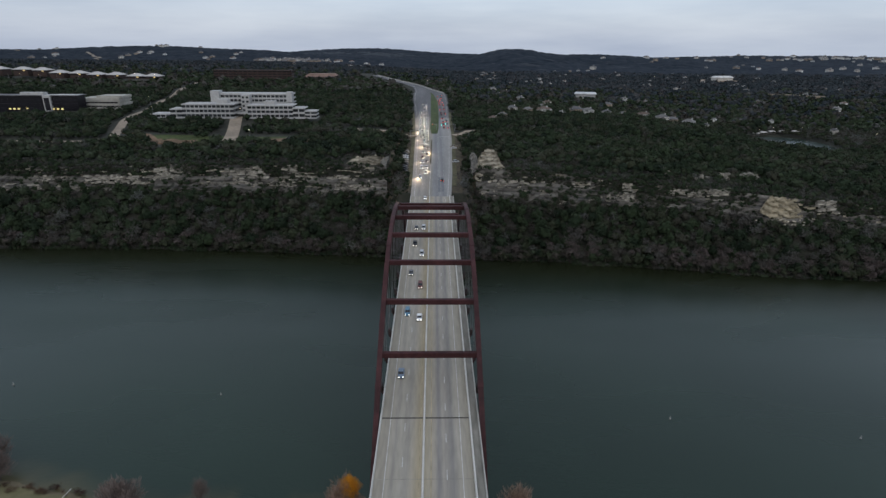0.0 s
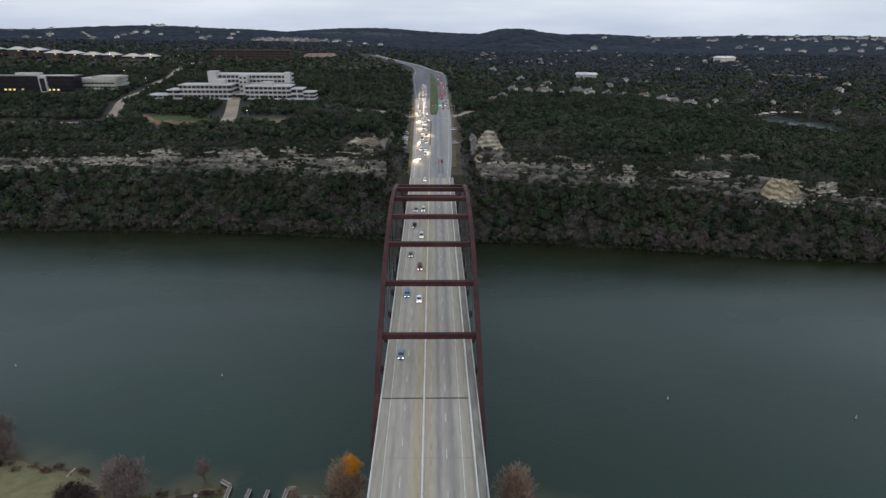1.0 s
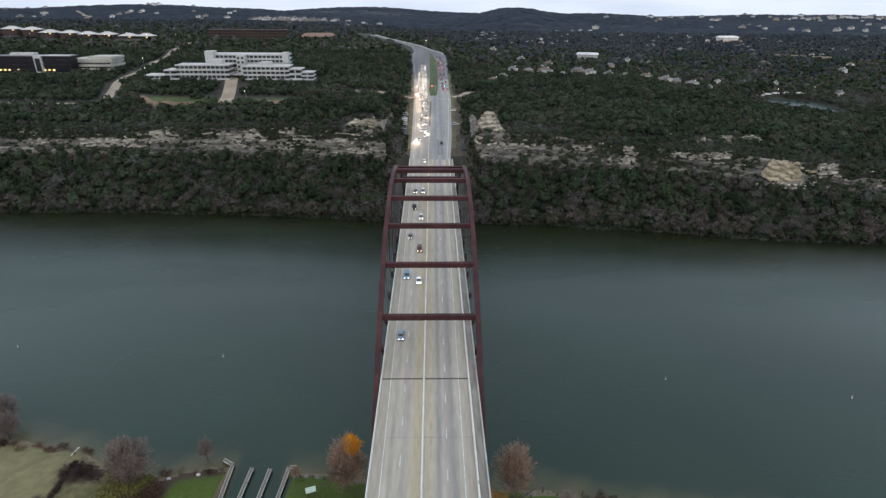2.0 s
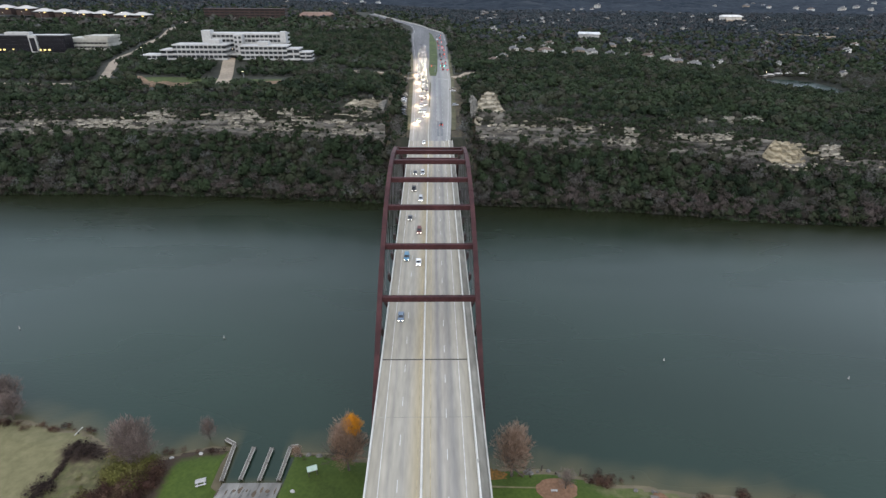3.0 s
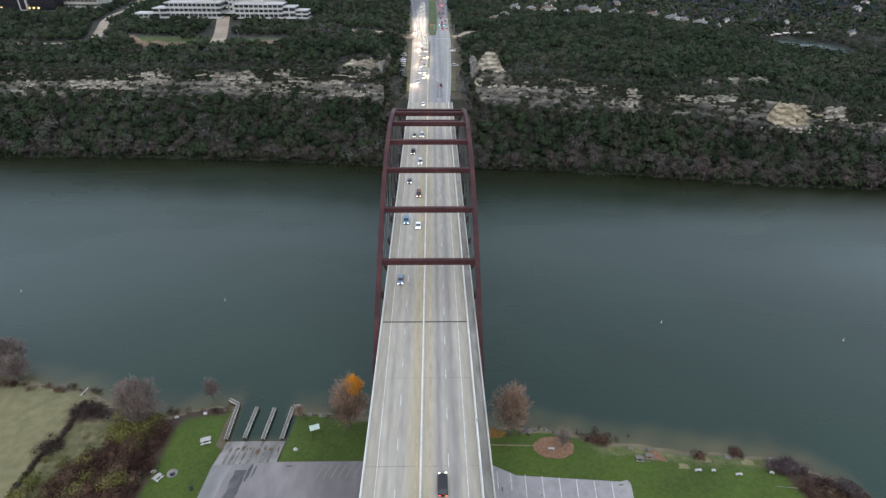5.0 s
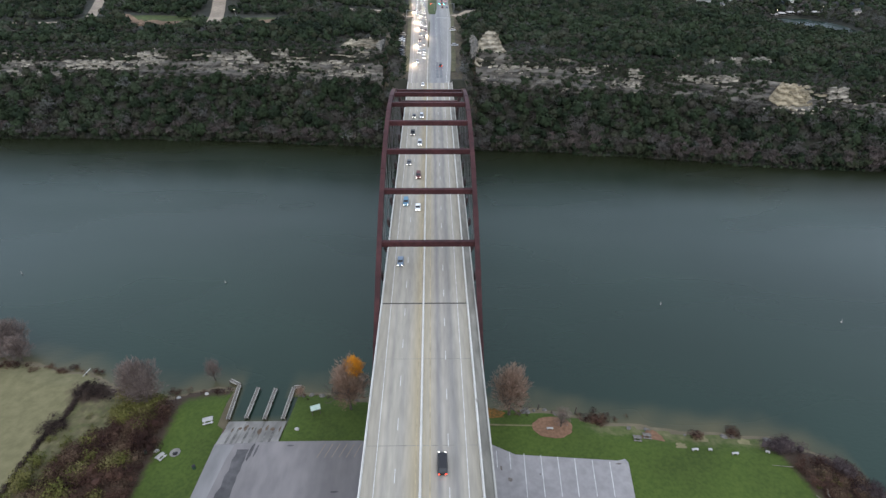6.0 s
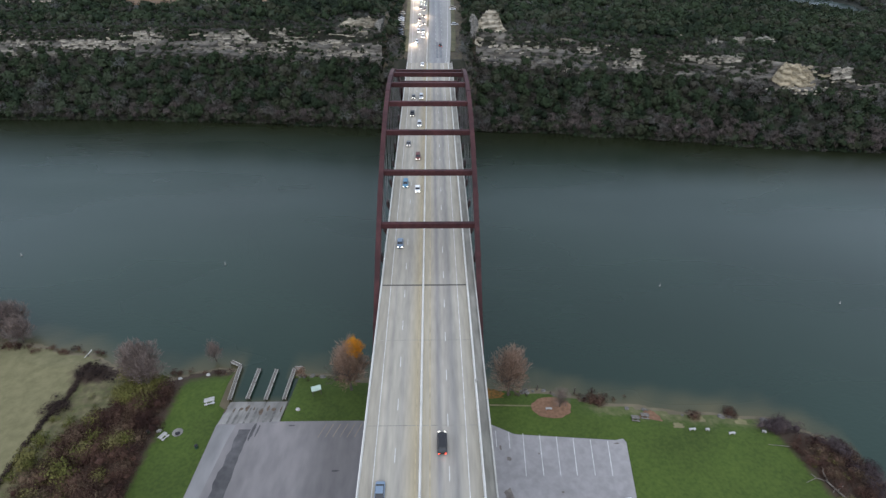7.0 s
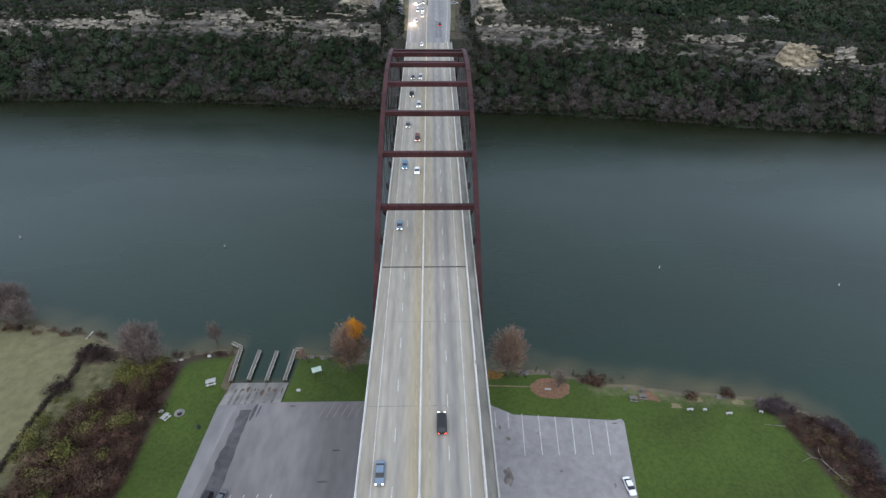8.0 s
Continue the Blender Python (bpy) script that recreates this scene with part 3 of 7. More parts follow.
for rx in RIB_X:
    bm = bmesh.new()
    rings = []
    for i in range(65):
        y = ARCH_MID - 103 + 206 * i / 64
        z = rib_z(y)
        dz = GRADE - 2 * ARCH_RISE * (y - ARCH_MID) / ARCH_HALF ** 2
        t = Vector((0, 1, dz)).normalized()
        nrm = Vector((0, -t.z, t.y))
        c = Vector((rx, y, z))
        rings.append([bm.verts.new(c + sx * 0.68 * Vector((1, 0, 0)) + sn * 1.0 * nrm) for sx, sn in ((-1, -1), (1, -1), (1, 1), (-1, 1))])
    for a, b in zip(rings, rings[1:]):
        for i in range(4):
            j = (i + 1) % 4
            bm.faces.new((a[i], a[j], b[j], b[i]))
    bm.faces.new(rings[0][::-1])
    bm.faces.new(rings[-1])
    bmesh.ops.recalc_face_normals(bm, faces=bm.faces[:])
    rib = part("arch_rib", bm, M_STEEL, bridge, "rust-red steel box rib")
    for k in range(-6, 7):
        y = ARCH_MID + (k + 0.5) * PANEL
        z = rib_z(y)
        dz = GRADE - 2 * ARCH_RISE * (y - ARCH_MID) / ARCH_HALF ** 2
        bm = bmesh.new()
        box(bm, -0.75, 0.75, -0.7, 0.7, -1.07, 1.07)
        sp = part("splice_plate", bm, M_STEEL, rib)
        sp.matrix_basis = pose(rx, y, z, math.degrees(math.atan(dz)), 0, 0)
    for s in (-1, 1):
        y = ARCH_MID + s * 104.5
        block("thrust_block", (rx - 2.2, rx + 2.2, y - 4.5, y + 4.5, -4.0, rib_z(ARCH_MID + s * 101) + 0.5), M_CONC, bridge, taper=0.8, label="concrete thrust block at the water")
for k in range(-4, 5):
    y = ARCH_MID + k * PANEL
    z = rib_z(y)
    bm = bmesh.new()
    box(bm, RIB_X[0] + 0.6, RIB_X[1] - 0.6, y - 0.66, y + 0.66, z - 0.92, z + 0.62)
    bmesh.ops.bevel(bm, geom=bm.edges[:], offset=0.05, segments=1, affect="EDGES")
    part("cross_beam", bm, M_STEEL, bridge, "rust-red steel cross beam")
    for s, rx in zip((-1, 1), RIB_X):
        anchor = block("cable_anchor", (rx - 0.42, rx + 0.42, y - 0.9, y + 0.9, -1.6, 0.5), M_STEEL_D, bridge, grade, bevel=0.08, label="dark steel cable anchor")
        for dx in (-0.25, 0.25):
            for dy in (-0.45, 0.45):
                bm = bmesh.new()
                tube(bm, (rx + dx, y + dy, grade(y) + 0.4), (rx + dx, y + dy, z - 0.9), 0.06, 0.06, 5)
                part("hanger_cable", bm, M_CABLE, bridge, "grey steel hanger cable")
        block("floor_beam", (RIB_X[0] if s < 0 else 1.0, 1.0 if s < 0 else RIB_X[1], y - 0.35, y + 0.35, -2.6, -0.9), M_STEEL, bridge, grade)
for y in (-38.0, -85.0, -135.0):
    for x in (-7.5, 9.5):
        block("pier_column", (x - 1.3, x + 1.3, y - 1.3, y + 1.3, 0.5, grade(y) - 3.9), M_CONC, bridge)
    block("pier_cap", (-11, 13, y - 1.5, y + 1.5, grade(y) - 3.9, grade(y) - 2.4), M_CONC, bridge)

# ---- the highway north of the bridge ----
M_VERGE = mat("roadside_gravel", (0.05, 0.052, 0.024), (0.098, 0.09, 0.052), 0.8, 0.95, 0.02, 0.1, 0.3)
M_MEDIAN = mat("median_grass", (0.035, 0.055, 0.016), (0.06, 0.08, 0.03), 0.4, 0.95, 0.03, 0.1, 0.3)


def ribbon(name, ys, left, right, lift, thick, material, parent=None, label="", top=None):
    """A strip of paving that follows the road: left and right edges off the road's middle line."""
    bm = bmesh.new()
    rows = []
    for i, y in enumerate(ys):
        a, b = ys[max(i - 1, 0)], ys[min(i + 1, len(ys) - 1)]
        t = Vector((float(road_x(b) - road_x(a)), b - a, 0)).normalized()
        side = Vector((t.y, -t.x, 0))
        c = Vector((float(road_x(y)), y, grade(y) + lift))
        lo, ro = left(y) if callable(left) else left, right(y) if callable(right) else right
        rows.append([bm.verts.new(p) for p in (c + side * lo, c + side * ro, c + side * ro - Vector((0, 0, thick)), c + side * lo - Vector((0, 0, thick)))])
    for a, b in zip(rows, rows[1:]):
        for i in range(4):
            j = (i + 1) % 4
            bm.faces.new((a[i], b[i], b[j], a[j]))
    bm.faces.new(rows[0])
    bm.faces.new(rows[-1][::-1])
    bmesh.ops.recalc_face_normals(bm, faces=bm.faces[:])
    return part(name, bm, material, parent, label)


road_ys = [206 + 8 * i for i in range(99)]
half_l = lambda y: float(np.interp(y, [206, 260, 380, 470, 520, 640, 716, 740, 765, 805, 844, 870, 960, 1100], [-12.8, -13.6, -16.5, -18, -19, -22.5, -23, -18.5, -13, -8.5, -6.5, -5.5, -4.5, -4]))
half_r = lambda y: float(np.interp(y, [206, 260, 380, 470, 520, 640, 716, 740, 765, 805, 844, 870, 960, 1100], [11.5, 13.5, 16, 17.5, 19, 23, 23, 18, 13, 9.5, 8, 7, 6, 5.5]))
# darker paving for the stretch beyond the crossing
M_ROAD2 = mat("dark_far_asphalt", (0.088, 0.089, 0.094), (0.125, 0.125, 0.128), 0.6, 0.9, 0.01, 0.05, 0.2, stretch=(1, 0.15, 1))
road = tagged(ribbon("road", road_ys[:39], half_l, half_r, 0.0, 0.4, M_ROAD), "worn pale grey highway climbing through a rock cut", "road", kind="structure")
tagged(ribbon("road", road_ys[38:], half_l, half_r, 0.0, 0.4, M_ROAD2), "darker grey highway curving away between hills", "road", kind="structure")
for s, f in ((-1, half_l), (1, half_r)):
    inner = (lambda y, f=f: f(y)) if s > 0 else (lambda y, f=f: f(y) - 3.0)
    outer = (lambda y, f=f: f(y) + 3.0) if s > 0 else (lambda y, f=f: f(y))
    tagged(ribbon("verge", road_ys[3:44], inner, outer, -0.03, 0.5, M_VERGE), "gravel and dead grass verge beside the highway", "verge", kind="structure")
    ribbon("edge_line", road_ys, lambda y, f=f, s=s: f(y) - s * 2.2 - 0.1, lambda y, f=f, s=s: f(y) - s * 2.2 + 0.1, 0.014, 0.01, M_WHITE, road)
barrier_n = ribbon("median_barrier", [206 + 6 * i for i in range(14)], -1.9, -1.35, 0.8, 0.8, M_CONC, road, "whitish concrete median barrier")
ribbon("median_island", [292 + 6 * i for i in range(16)], lambda y: -2.3, lambda y: -1.3, 0.14, 0.14, M_VERGE, road)
median = ribbon("median", [414 + 9.5 * i for i in range(34)], lambda y: float(np.interp(y, [414, 440, 520, 640, 727], [-2.0, -3.0, -1.3, 0.5, 2.5])), lambda y: float(np.interp(y, [414, 440, 520, 640, 727], [3.6, 5.4, 7.5, 9.5, 4.5])), 0.16, 0.16, M_MEDIAN, road, "raised grass median")
M_PATCH = mat("dark_asphalt_patch", (0.10, 0.105, 0.115), (0.14, 0.145, 0.15), 1.0, 0.85)
ribbon("asphalt_patch", [216 + 7 * i for i in range(6)], 3.6, 5.2, 0.012, 0.008, M_PATCH, road, "dark repaired asphalt patch")
ribbon("asphalt_patch", [216 + 7 * i for i in range(6)], 5.6, 7.4, 0.012, 0.008, M_PATCH, road, "dark repaired asphalt patch")
for k in range(14):
    y = 232 + 12.19 * k
    for x in (-10.2, -6.4, 3.6, 7.6):
        ribbon("lane_dash", [y, y + 3.0], x - 0.08, x + 0.08, 0.012, 0.008, M_WHITE, road)
ribbon("stop_line", [398.0, 399.0], 4.0, 15.0, 0.012, 0.008, M_WHITE, road)
ribbon("guard_wall", [720 + 14 * i for i in range(20)], lambda y: half_r(y) - 0.3, lambda y: half_r(y) + 0.5, 1.1, 1.5, M_CONC, road, "pale concrete wall along the outer curve")
# crossing street at the traffic signals
M_STREET = mat("street_paving", (0.20, 0.165, 0.125), (0.29, 0.24, 0.185), 0.6, 0.9, 0.01, 0.05, 0.2)


def street(points, width, label, lift=0.25, material=None):
    """A narrow street draped over the ground along its middle line."""
    bm = bmesh.new()
    pts = []
    for (xa, ya), (xb, yb) in zip(points, points[1:]):
        n = max(2, int(math.hypot(xb - xa, yb - ya) / 6))
        pts += [(xa + (xb - xa) * i / n, ya + (yb - ya) * i / n) for i in range(n)]
    pts.append(points[-1])
    rows = []
    for i, (x, y) in enumerate(pts):
        a, b = pts[max(i - 1, 0)], pts[min(i + 1, len(pts) - 1)]
        t = Vector((b[0] - a[0], b[1] - a[1], 0)).normalized()
        side = Vector((t.y, -t.x, 0)) * width / 2
        z = float(land(np.array([x]), np.array([y]))[0]) + lift
        rows.append([bm.verts.new((x + side.x * s, y + side.y * s, z + dz)) for s, dz in ((-1, 0), (1, 0), (1, -0.7 - lift), (-1, -0.7 - lift))])
    for a, b in zip(rows, rows[1:]):
        for i in range(4):
            j = (i + 1) % 4
            bm.faces.new((a[i], b[i], b[j], a[j]))
    bm.faces.new(rows[0])
    bm.faces.new(rows[-1][::-1])
    bmesh.ops.recalc_face_normals(bm, faces=bm.faces[:])
    return tagged(part("street", bm, material or M_STREET), label, "street", kind="structure")


STREETS = [
    ([(20, 405), (40, 412), (75, 432), (110, 455)], 9, "pale side street leaving the highway"),
    ([(-14, 400), (-40, 398), (-70, 402)], 7, "pale drive leaving the highway"),
    ([(-430, 352), (-342, 353), (-275, 349), (-262, 352)], 6, "narrow drive along the plateau below the offices"),
    ([(-262, 346), (-278, 382), (-300, 440), (-309, 478), (-324, 556), (-340, 630), (-362, 730), (-388, 850)], 8, "pale road climbing past the office buildings"),
    ([(-270, 384), (-246, 372), (-226, 345), (-196, 330), (-172, 330)], 7, "strip of bare orange soil beside the drive"),
    ([(-160, 340), (-140, 346), (-112, 352)], 6, "strip of bare orange soil below the offices"),
    ([(-167, 347), (-180, 400), (-192, 448)], 11, "concrete entrance drive of the office building"),
]
STREETS += [([(-1560, 2570), (-1480, 2470), (-1445, 2408), (-1330, 2260), (-1290, 2150), (-1190, 1994)], 11, "pale road winding down a far hillside"), ([(676, 1032), (765, 994)], 7, "pale road along the far valley floor"), ([(735, 1450), (712, 1410), (697, 1375)], 8, "pale road climbing the far hillside")]
for pts, wd, lab in STREETS:
    street(pts, wd, lab, 1.0 if "leaving the highway" in lab else 5.5 if " far " in lab else 0.25, M_SOIL if "soil" in lab else None)

# ---- limestone cliffs ----
M_CLIFF = mat("banded_limestone", (0.040, 0.039, 0.038), (0.165, 0.155, 0.135), 0.20, 0.9, 0.3, 0.07, 0.3, stretch=(0.30, 0.30, 2.6))


def cliff(name, x0, x1, label):
    """A rugged rock face in three steep beds with weathered benches between, along the brow above the north shore."""
    n = int(abs(x1 - x0) / 1.0)
    xs = np.linspace(x0, x1, n)
    layers = 24
    sn = np.interp(xs, NORTH_X, NORTH_Y) + 2.5 * wave(xs, 0 * xs, 14, 1.0)
    base = land(xs, sn + 37) - 1.5
    brow = np.maximum(land(xs, sn + 46), base + 6) + 0.2
    v = []
    for j in range(layers):
        f = j / (layers - 1)
        g = f + 0.07 * wave(xs, 0 * xs, 17, 0.6) * math.sin(math.pi * f)
        z = (brow - base) * f
        dy = 36.6 + 7.6 * np.interp(g, [0, 0.30, 0.35, 0.58, 0.64, 1.0], [0, 0.06, 0.36, 0.42, 0.78, 1.0])
        dy = dy + 1.1 * wave(xs, z, 5.0, 1.3) + 1.5 * wave(xs, z * 0.3, 19, 0.2) + 0.7 * wave(xs, z * 2, 1.9, 2.1) + rng.uniform(-0.35, 0.35, n)
        v.append(np.stack([xs, sn + dy, base + z + rng.uniform(-0.15, 0.15, n)], 1))
    v = np.array(v)
    i, j = np.meshgrid(np.arange(n - 1), np.arange(layers - 1))
    a = (j * n + i).ravel()
    qd = np.stack([a, a + 1, a + 1 + n, a + n], 1)
    if x1 < x0:
        qd = qd[:, ::-1]
    ob = from_arrays(name, v.reshape(-1, 3), qd, [M_CLIFF])
    return tagged(ob, label, "cliff", kind="structure"), xs, sn, base, brow


def stone(seed, flat):
    """An angular weathered block about one metre across."""
    r = random.Random(seed)
    bm = bmesh.new()
    bmesh.ops.create_cube(bm, size=1.0)
    bmesh.ops.bevel(bm, geom=bm.edges[:], offset=0.05, segments=1, affect="EDGES")
    for vv in bm.verts:
        vv.co += Vector((r.uniform(-0.16, 0.16), r.uniform(-0.16, 0.16), r.uniform(-0.2, 0.2)))
    me = bpy.data.meshes.new("rock_ledge")
    bm.to_mesh(me)
    bm.free()
    me.materials.append(M_ROCKP)
    return me


STONES = [stone(i, True) for i in range(8)]
CLIFFS = []
for name, x0, x1, label in (("cliff_west", -345.0, -29.0, "stepped pale limestone cliff with brush on its ledges"), ("cliff_east", 30.0, 330.0, "broken pale limestone cliff above the wooded slope")):
    ob, xs, sn, base, brow = cliff(name, x0, x1, label)
    CLIFFS.append(ob)
    r = random.Random(5 if x0 < 0 else 6)
    n = 0
    # broken beds: each a run of blocks along one height, with gaps
    for f, share in ((0.12, 0.12), (0.31, 0.7), (0.60, 1.1), (0.95, 0.3)):
        x = min(x0, x1) + r.uniform(0, 6)
        while x < max(x0, x1) - 2 and n < 300:
            w = r.uniform(1.6, 6.5)
            k = int(np.clip(np.interp(x, np.sort(xs), np.arange(len(xs))), 0, len(xs) - 1))
            there = 0.5 + 0.5 * math.sin(x / 13.0 + f * 9) * math.sin(x / 31.0 + 2 * f) + (0.15 if abs(x) < 80 else 0.0) - (0.08 if x0 > 0 else 0.0)
            if r.random() < share * there * 0.42:
                p = new("rock_ledge", STONES[n % 8])
                p.parent = ob
                y = sn[k] + 36.6 + 7.6 * float(np.interp(f, [0, 0.30, 0.35, 0.58, 0.64, 1.0], [0, 0.06, 0.36, 0.42, 0.78, 1.0])) + r.uniform(0.0, 0.7)
                z = base[k] + (brow[k] - base[k]) * (f + 0.05 * math.sin(x / 11.0 + f * 7) + r.uniform(-0.035, 0.035))
                p.matrix_basis = pose(x + w / 2, y, z, 0, 0, r.uniform(-10, 10)) @ Matrix.Diagonal((w * 1.25, r.uniform(1.4, 2.6), r.uniform(0.5, 1.5), 1))
                n += 1
                x += w * r.uniform(0.7, 1.0)
            else:
                x += r.uniform(3, 9)
# rock walls of the cutting, and the bare quarried face


def rock_face(name, line, label, beds=20, material=None, lean=0.0, rough=1.0):
    """A rugged stratified rock wall along a line of (x, y, foot, top), with an uneven brow."""
    pts = []
    for a, b in zip(line, line[1:]):
        n = max(2, int(math.hypot(b[0] - a[0], b[1] - a[1]) / 0.8))
        pts += [tuple(a[c] + (b[c] - a[c]) * i / n for c in range(4)) for i in range(n)]
    pts.append(line[-1])
    P = np.array(pts)
    n = len(P)
    t = np.gradient(P[:, :2], axis=0)
    t /= np.linalg.norm(t, axis=1)[:, None] + 1e-9
    nr = np.stack([t[:, 1], -t[:, 0]], 1)
    s = np.arange(n) * 0.8
    top = P[:, 3] + rough * (1.5 * wave(s, s * 0, 2.6, 1.9) + 0.8 * wave(s, s * 0, 0.9, 0.4) + rng.normal(0, 0.3, n))
    height = top - P[:, 2]
    v = []
    for j in range(beds):
        f = j / (beds - 1)
        z = height * f
        o = 0.8 * (1 - f) + rough * (1.4 * wave(s, z, 4.2, 0.7) + 0.9 * wave(s, z * 1.6, 1.7, 2.0) + 0.55 * np.sin(z * 1.7 + 0.8 * wave(s, z, 6, 1)) + rng.normal(0, 0.28, n)) - lean * z
        v.append(np.stack([P[:, 0] + nr[:, 0] * o, P[:, 1] + nr[:, 1] * o, P[:, 2] + z + rng.normal(0, 0.12, n)], 1))
    # the broken top falls back into the brush
    for back, drop in ((1.2, 0.5), (3.0, 2.6)):
        bk = back + lean * height
        v.append(np.stack([P[:, 0] - nr[:, 0] * bk, P[:, 1] - nr[:, 1] * bk, top - drop + 0.5 * wave(s, s * 0 + back, 2, 1)], 1))
    v = np.array(v)
    i, j = np.meshgrid(np.arange(n - 1), np.arange(len(v) - 1))
    a = (j * n + i).ravel()
    return tagged(from_arrays(name, v.reshape(-1, 3), np.stack([a, a + 1, a + 1 + n, a + n], 1), [material or M_ROCK]), label, "rock wall", kind="structure")


rock_face("rock_cut_west", [(-31.5, 245, 27, 35), (-30.5, 254, 34, 53), (-29.5, 262, 36, 52), (-29, 280, 40, 50), (-29, 300, 42, 46)], "grey limestone wall of the road cutting", material=M_ROCKD, rough=0.6)
rock_face("rock_cut_east", [(29, 300, 42, 46), (29, 280, 39, 52), (28.5, 262, 35, 55), (29, 249, 31, 52), (31, 241, 25, 33)], "grey limestone wall of the road cutting", material=M_ROCKD, rough=0.6)
rock_face("rock_brow_west", [(-62, 256, 40, 46), (-56, 254, 38, 50), (-50, 252.5, 36, 53), (-40, 251.5, 35, 54.5), (-31, 252.5, 34, 53.5)], "pale rough limestone brow beside the road cutting", lean=0.22)
rock_face("rock_brow_east", [(29.5, 245, 41, 54.5), (32, 244, 39, 57), (36, 243.5, 38, 58.5), (41, 243.5, 38, 59), (46, 244, 39, 58), (48.5, 245, 40, 53), (51, 247, 40, 47)], "pale rough limestone brow beside the road cutting", lean=0.42, rough=1.0)
# bare ledges along the cliff: x of both ends, y of both ends, foot, top
LEDGES = [(43.8, 61, 241.5, 240.6, 36.2, 40.2), (66, 74.5, 239.5, 238.5, 31, 40.3), (82, 93.5, 234, 231.5, 26.8, 30.2), (90.5, 104.8, 236.2, 234.6, 37.8, 41.4), (113, 133, 231, 227.6, 29.8, 33.4), (124, 130.5, 231.6, 230.4, 35, 40),
          (30.5, 44, 241, 240, 31.2, 33.6), (158.5, 161.5, 259, 260, 39, 46), (152.5, 170, 227, 223, 34.6, 38), (168, 187, 223, 221, 35.6, 39.6), (176.5, 186, 249, 250, 39, 42.2), (196, 204, 253, 254, 38, 42), (214, 223, 257, 259, 37, 41.5), (237, 250, 212, 211.6, 29, 34.5)]
LEDGES += [(-274.5, -259, 262, 262.6, 35, 38.2), (-320, -233, 259.8, 260, 29.4, 32), (-238, -190.3, 262, 261.4, 33.4, 38), (-190, -175, 262.4, 262.2, 36.4, 43.5), (-141, -128, 259.6, 258.4, 36, 42), (-126, -112, 258.6, 257, 38, 45),
           (-100.5, -91, 258.6, 257.8, 41.2, 46.8), (-138.5, -93.4, 259, 255.6, 33.6, 37.4), (-90.5, -51.3, 256, 251.4, 37.8, 40.6), (-66, -36, 250, 247, 32, 34.6)]


def courses(xa, xb, ya, yb, foot, top, meshes, seed, parent, gaps=0.42, big=1.0):
    """Weathered beds of rock: courses of uneven blocks, each set back a little from the one below."""
    q = random.Random(seed)
    z, back = foot, 0.0
    while z < top:
        h = q.uniform(0.6, 1.7) * big
        x = xa + q.uniform(-0.5, 2.5)
        shrink = 2.5 * max(0.0, (z - foot) / (top - foot) - 0.5)
        while x < xb - shrink:
            w = q.choice((q.uniform(0.8, 2.0), q.uniform(2.0, 4.4))) * big
            f = (x - xa) / max(xb - xa, 1.0)
            if q.random() > gaps + 0.25 * math.sin(x * 0.45 + z) ** 2:
                p = new("rock_ledge", q.choice(meshes))
                p.parent = parent
                p.matrix_basis = pose(x + w / 2, ya + (yb - ya) * f - 0.9 + back + q.uniform(-0.5, 0.5), z + h / 2 + q.uniform(-0.4, 0.4), q.uniform(-12, 12), q.uniform(-7, 7), q.uniform(-16, 16)) @ Matrix.Diagonal((w * 1.15, q.uniform(1.3, 2.6), h * q.uniform(0.7, 1.15), 1))
            x += w * q.uniform(0.6, 0.95)
        z += h * 0.66
        back += q.uniform(0.1, 0.4)


for i, ledge in enumerate(LEDGES):
    courses(*ledge, STONES, 300 + i, CLIFFS[0 if ledge[0] < 0 else 1])
M_SCAR = mat("yellowish_quarried_limestone", (0.16, 0.138, 0.095), (0.33, 0.288, 0.205), 0.35, 0.9, 0.3, 0.1, 0.3, stretch=(0.6, 0.6, 2.0))
quarry = rock_face("quarry_face", [(203.5, 211, 28.5, 31), (205.5, 210, 27, 34), (209, 209.5, 25, 38), (214, 209, 24, 36.5), (219, 208.5, 22, 37.5), (224, 208.5, 20.5, 35), (228, 209, 21, 31.5), (231.5, 210, 21.5, 25)], "bare yellowish limestone scar on the slope", lean=0.2, material=M_SCAR, rough=0.8)
SCARS = []
for me in STONES[:5]:
    me = me.copy()
    me.materials[0] = M_SCAR
    SCARS.append(me)
for ledge in ((206, 229, 208.8, 208.2, 22.5, 29.5), (207, 227, 210.2, 209.8, 29.5, 36.8), (229, 236, 210.2, 211.2, 27.5, 32.5)):
    courses(*ledge, SCARS, int(ledge[0] * 7), quarry, 0.84, 0.9)
CUBE = np.array([(sx, sy, sz) for sx in (-0.5, 0.5) for sy in (-0.5, 0.5) for sz in (-0.5, 0.5)])
CUBE_F = np.array([(0, 1, 3, 2), (4, 6, 7, 5), (0, 4, 5, 1), (2, 3, 7, 6), (0, 2, 6, 4), (1, 5, 7, 3)])


def rubble(name, p, size, label):
    """Many small angular stones in one mesh."""
    N = len(p)
    v = CUBE[None] * size[:, None] * rng.uniform(0.65, 1.2, (N, 8, 3))
    a = rng.uniform(-0.6, 0.6, N)
    c, sn_ = np.cos(a)[:, None], np.sin(a)[:, None]
    v = np.stack([v[..., 0] * c - v[..., 1] * sn_, v[..., 0] * sn_ + v[..., 1] * c, v[..., 2]], 2) + p[:, None]
    f = (CUBE_F[None] + (np.arange(N) * 8)[:, None, None]).reshape(-1, 4)
    return tagged(from_arrays(name, v.reshape(-1, 3), f, [M_RUBBLE]), label, "rocks", kind="stuff")


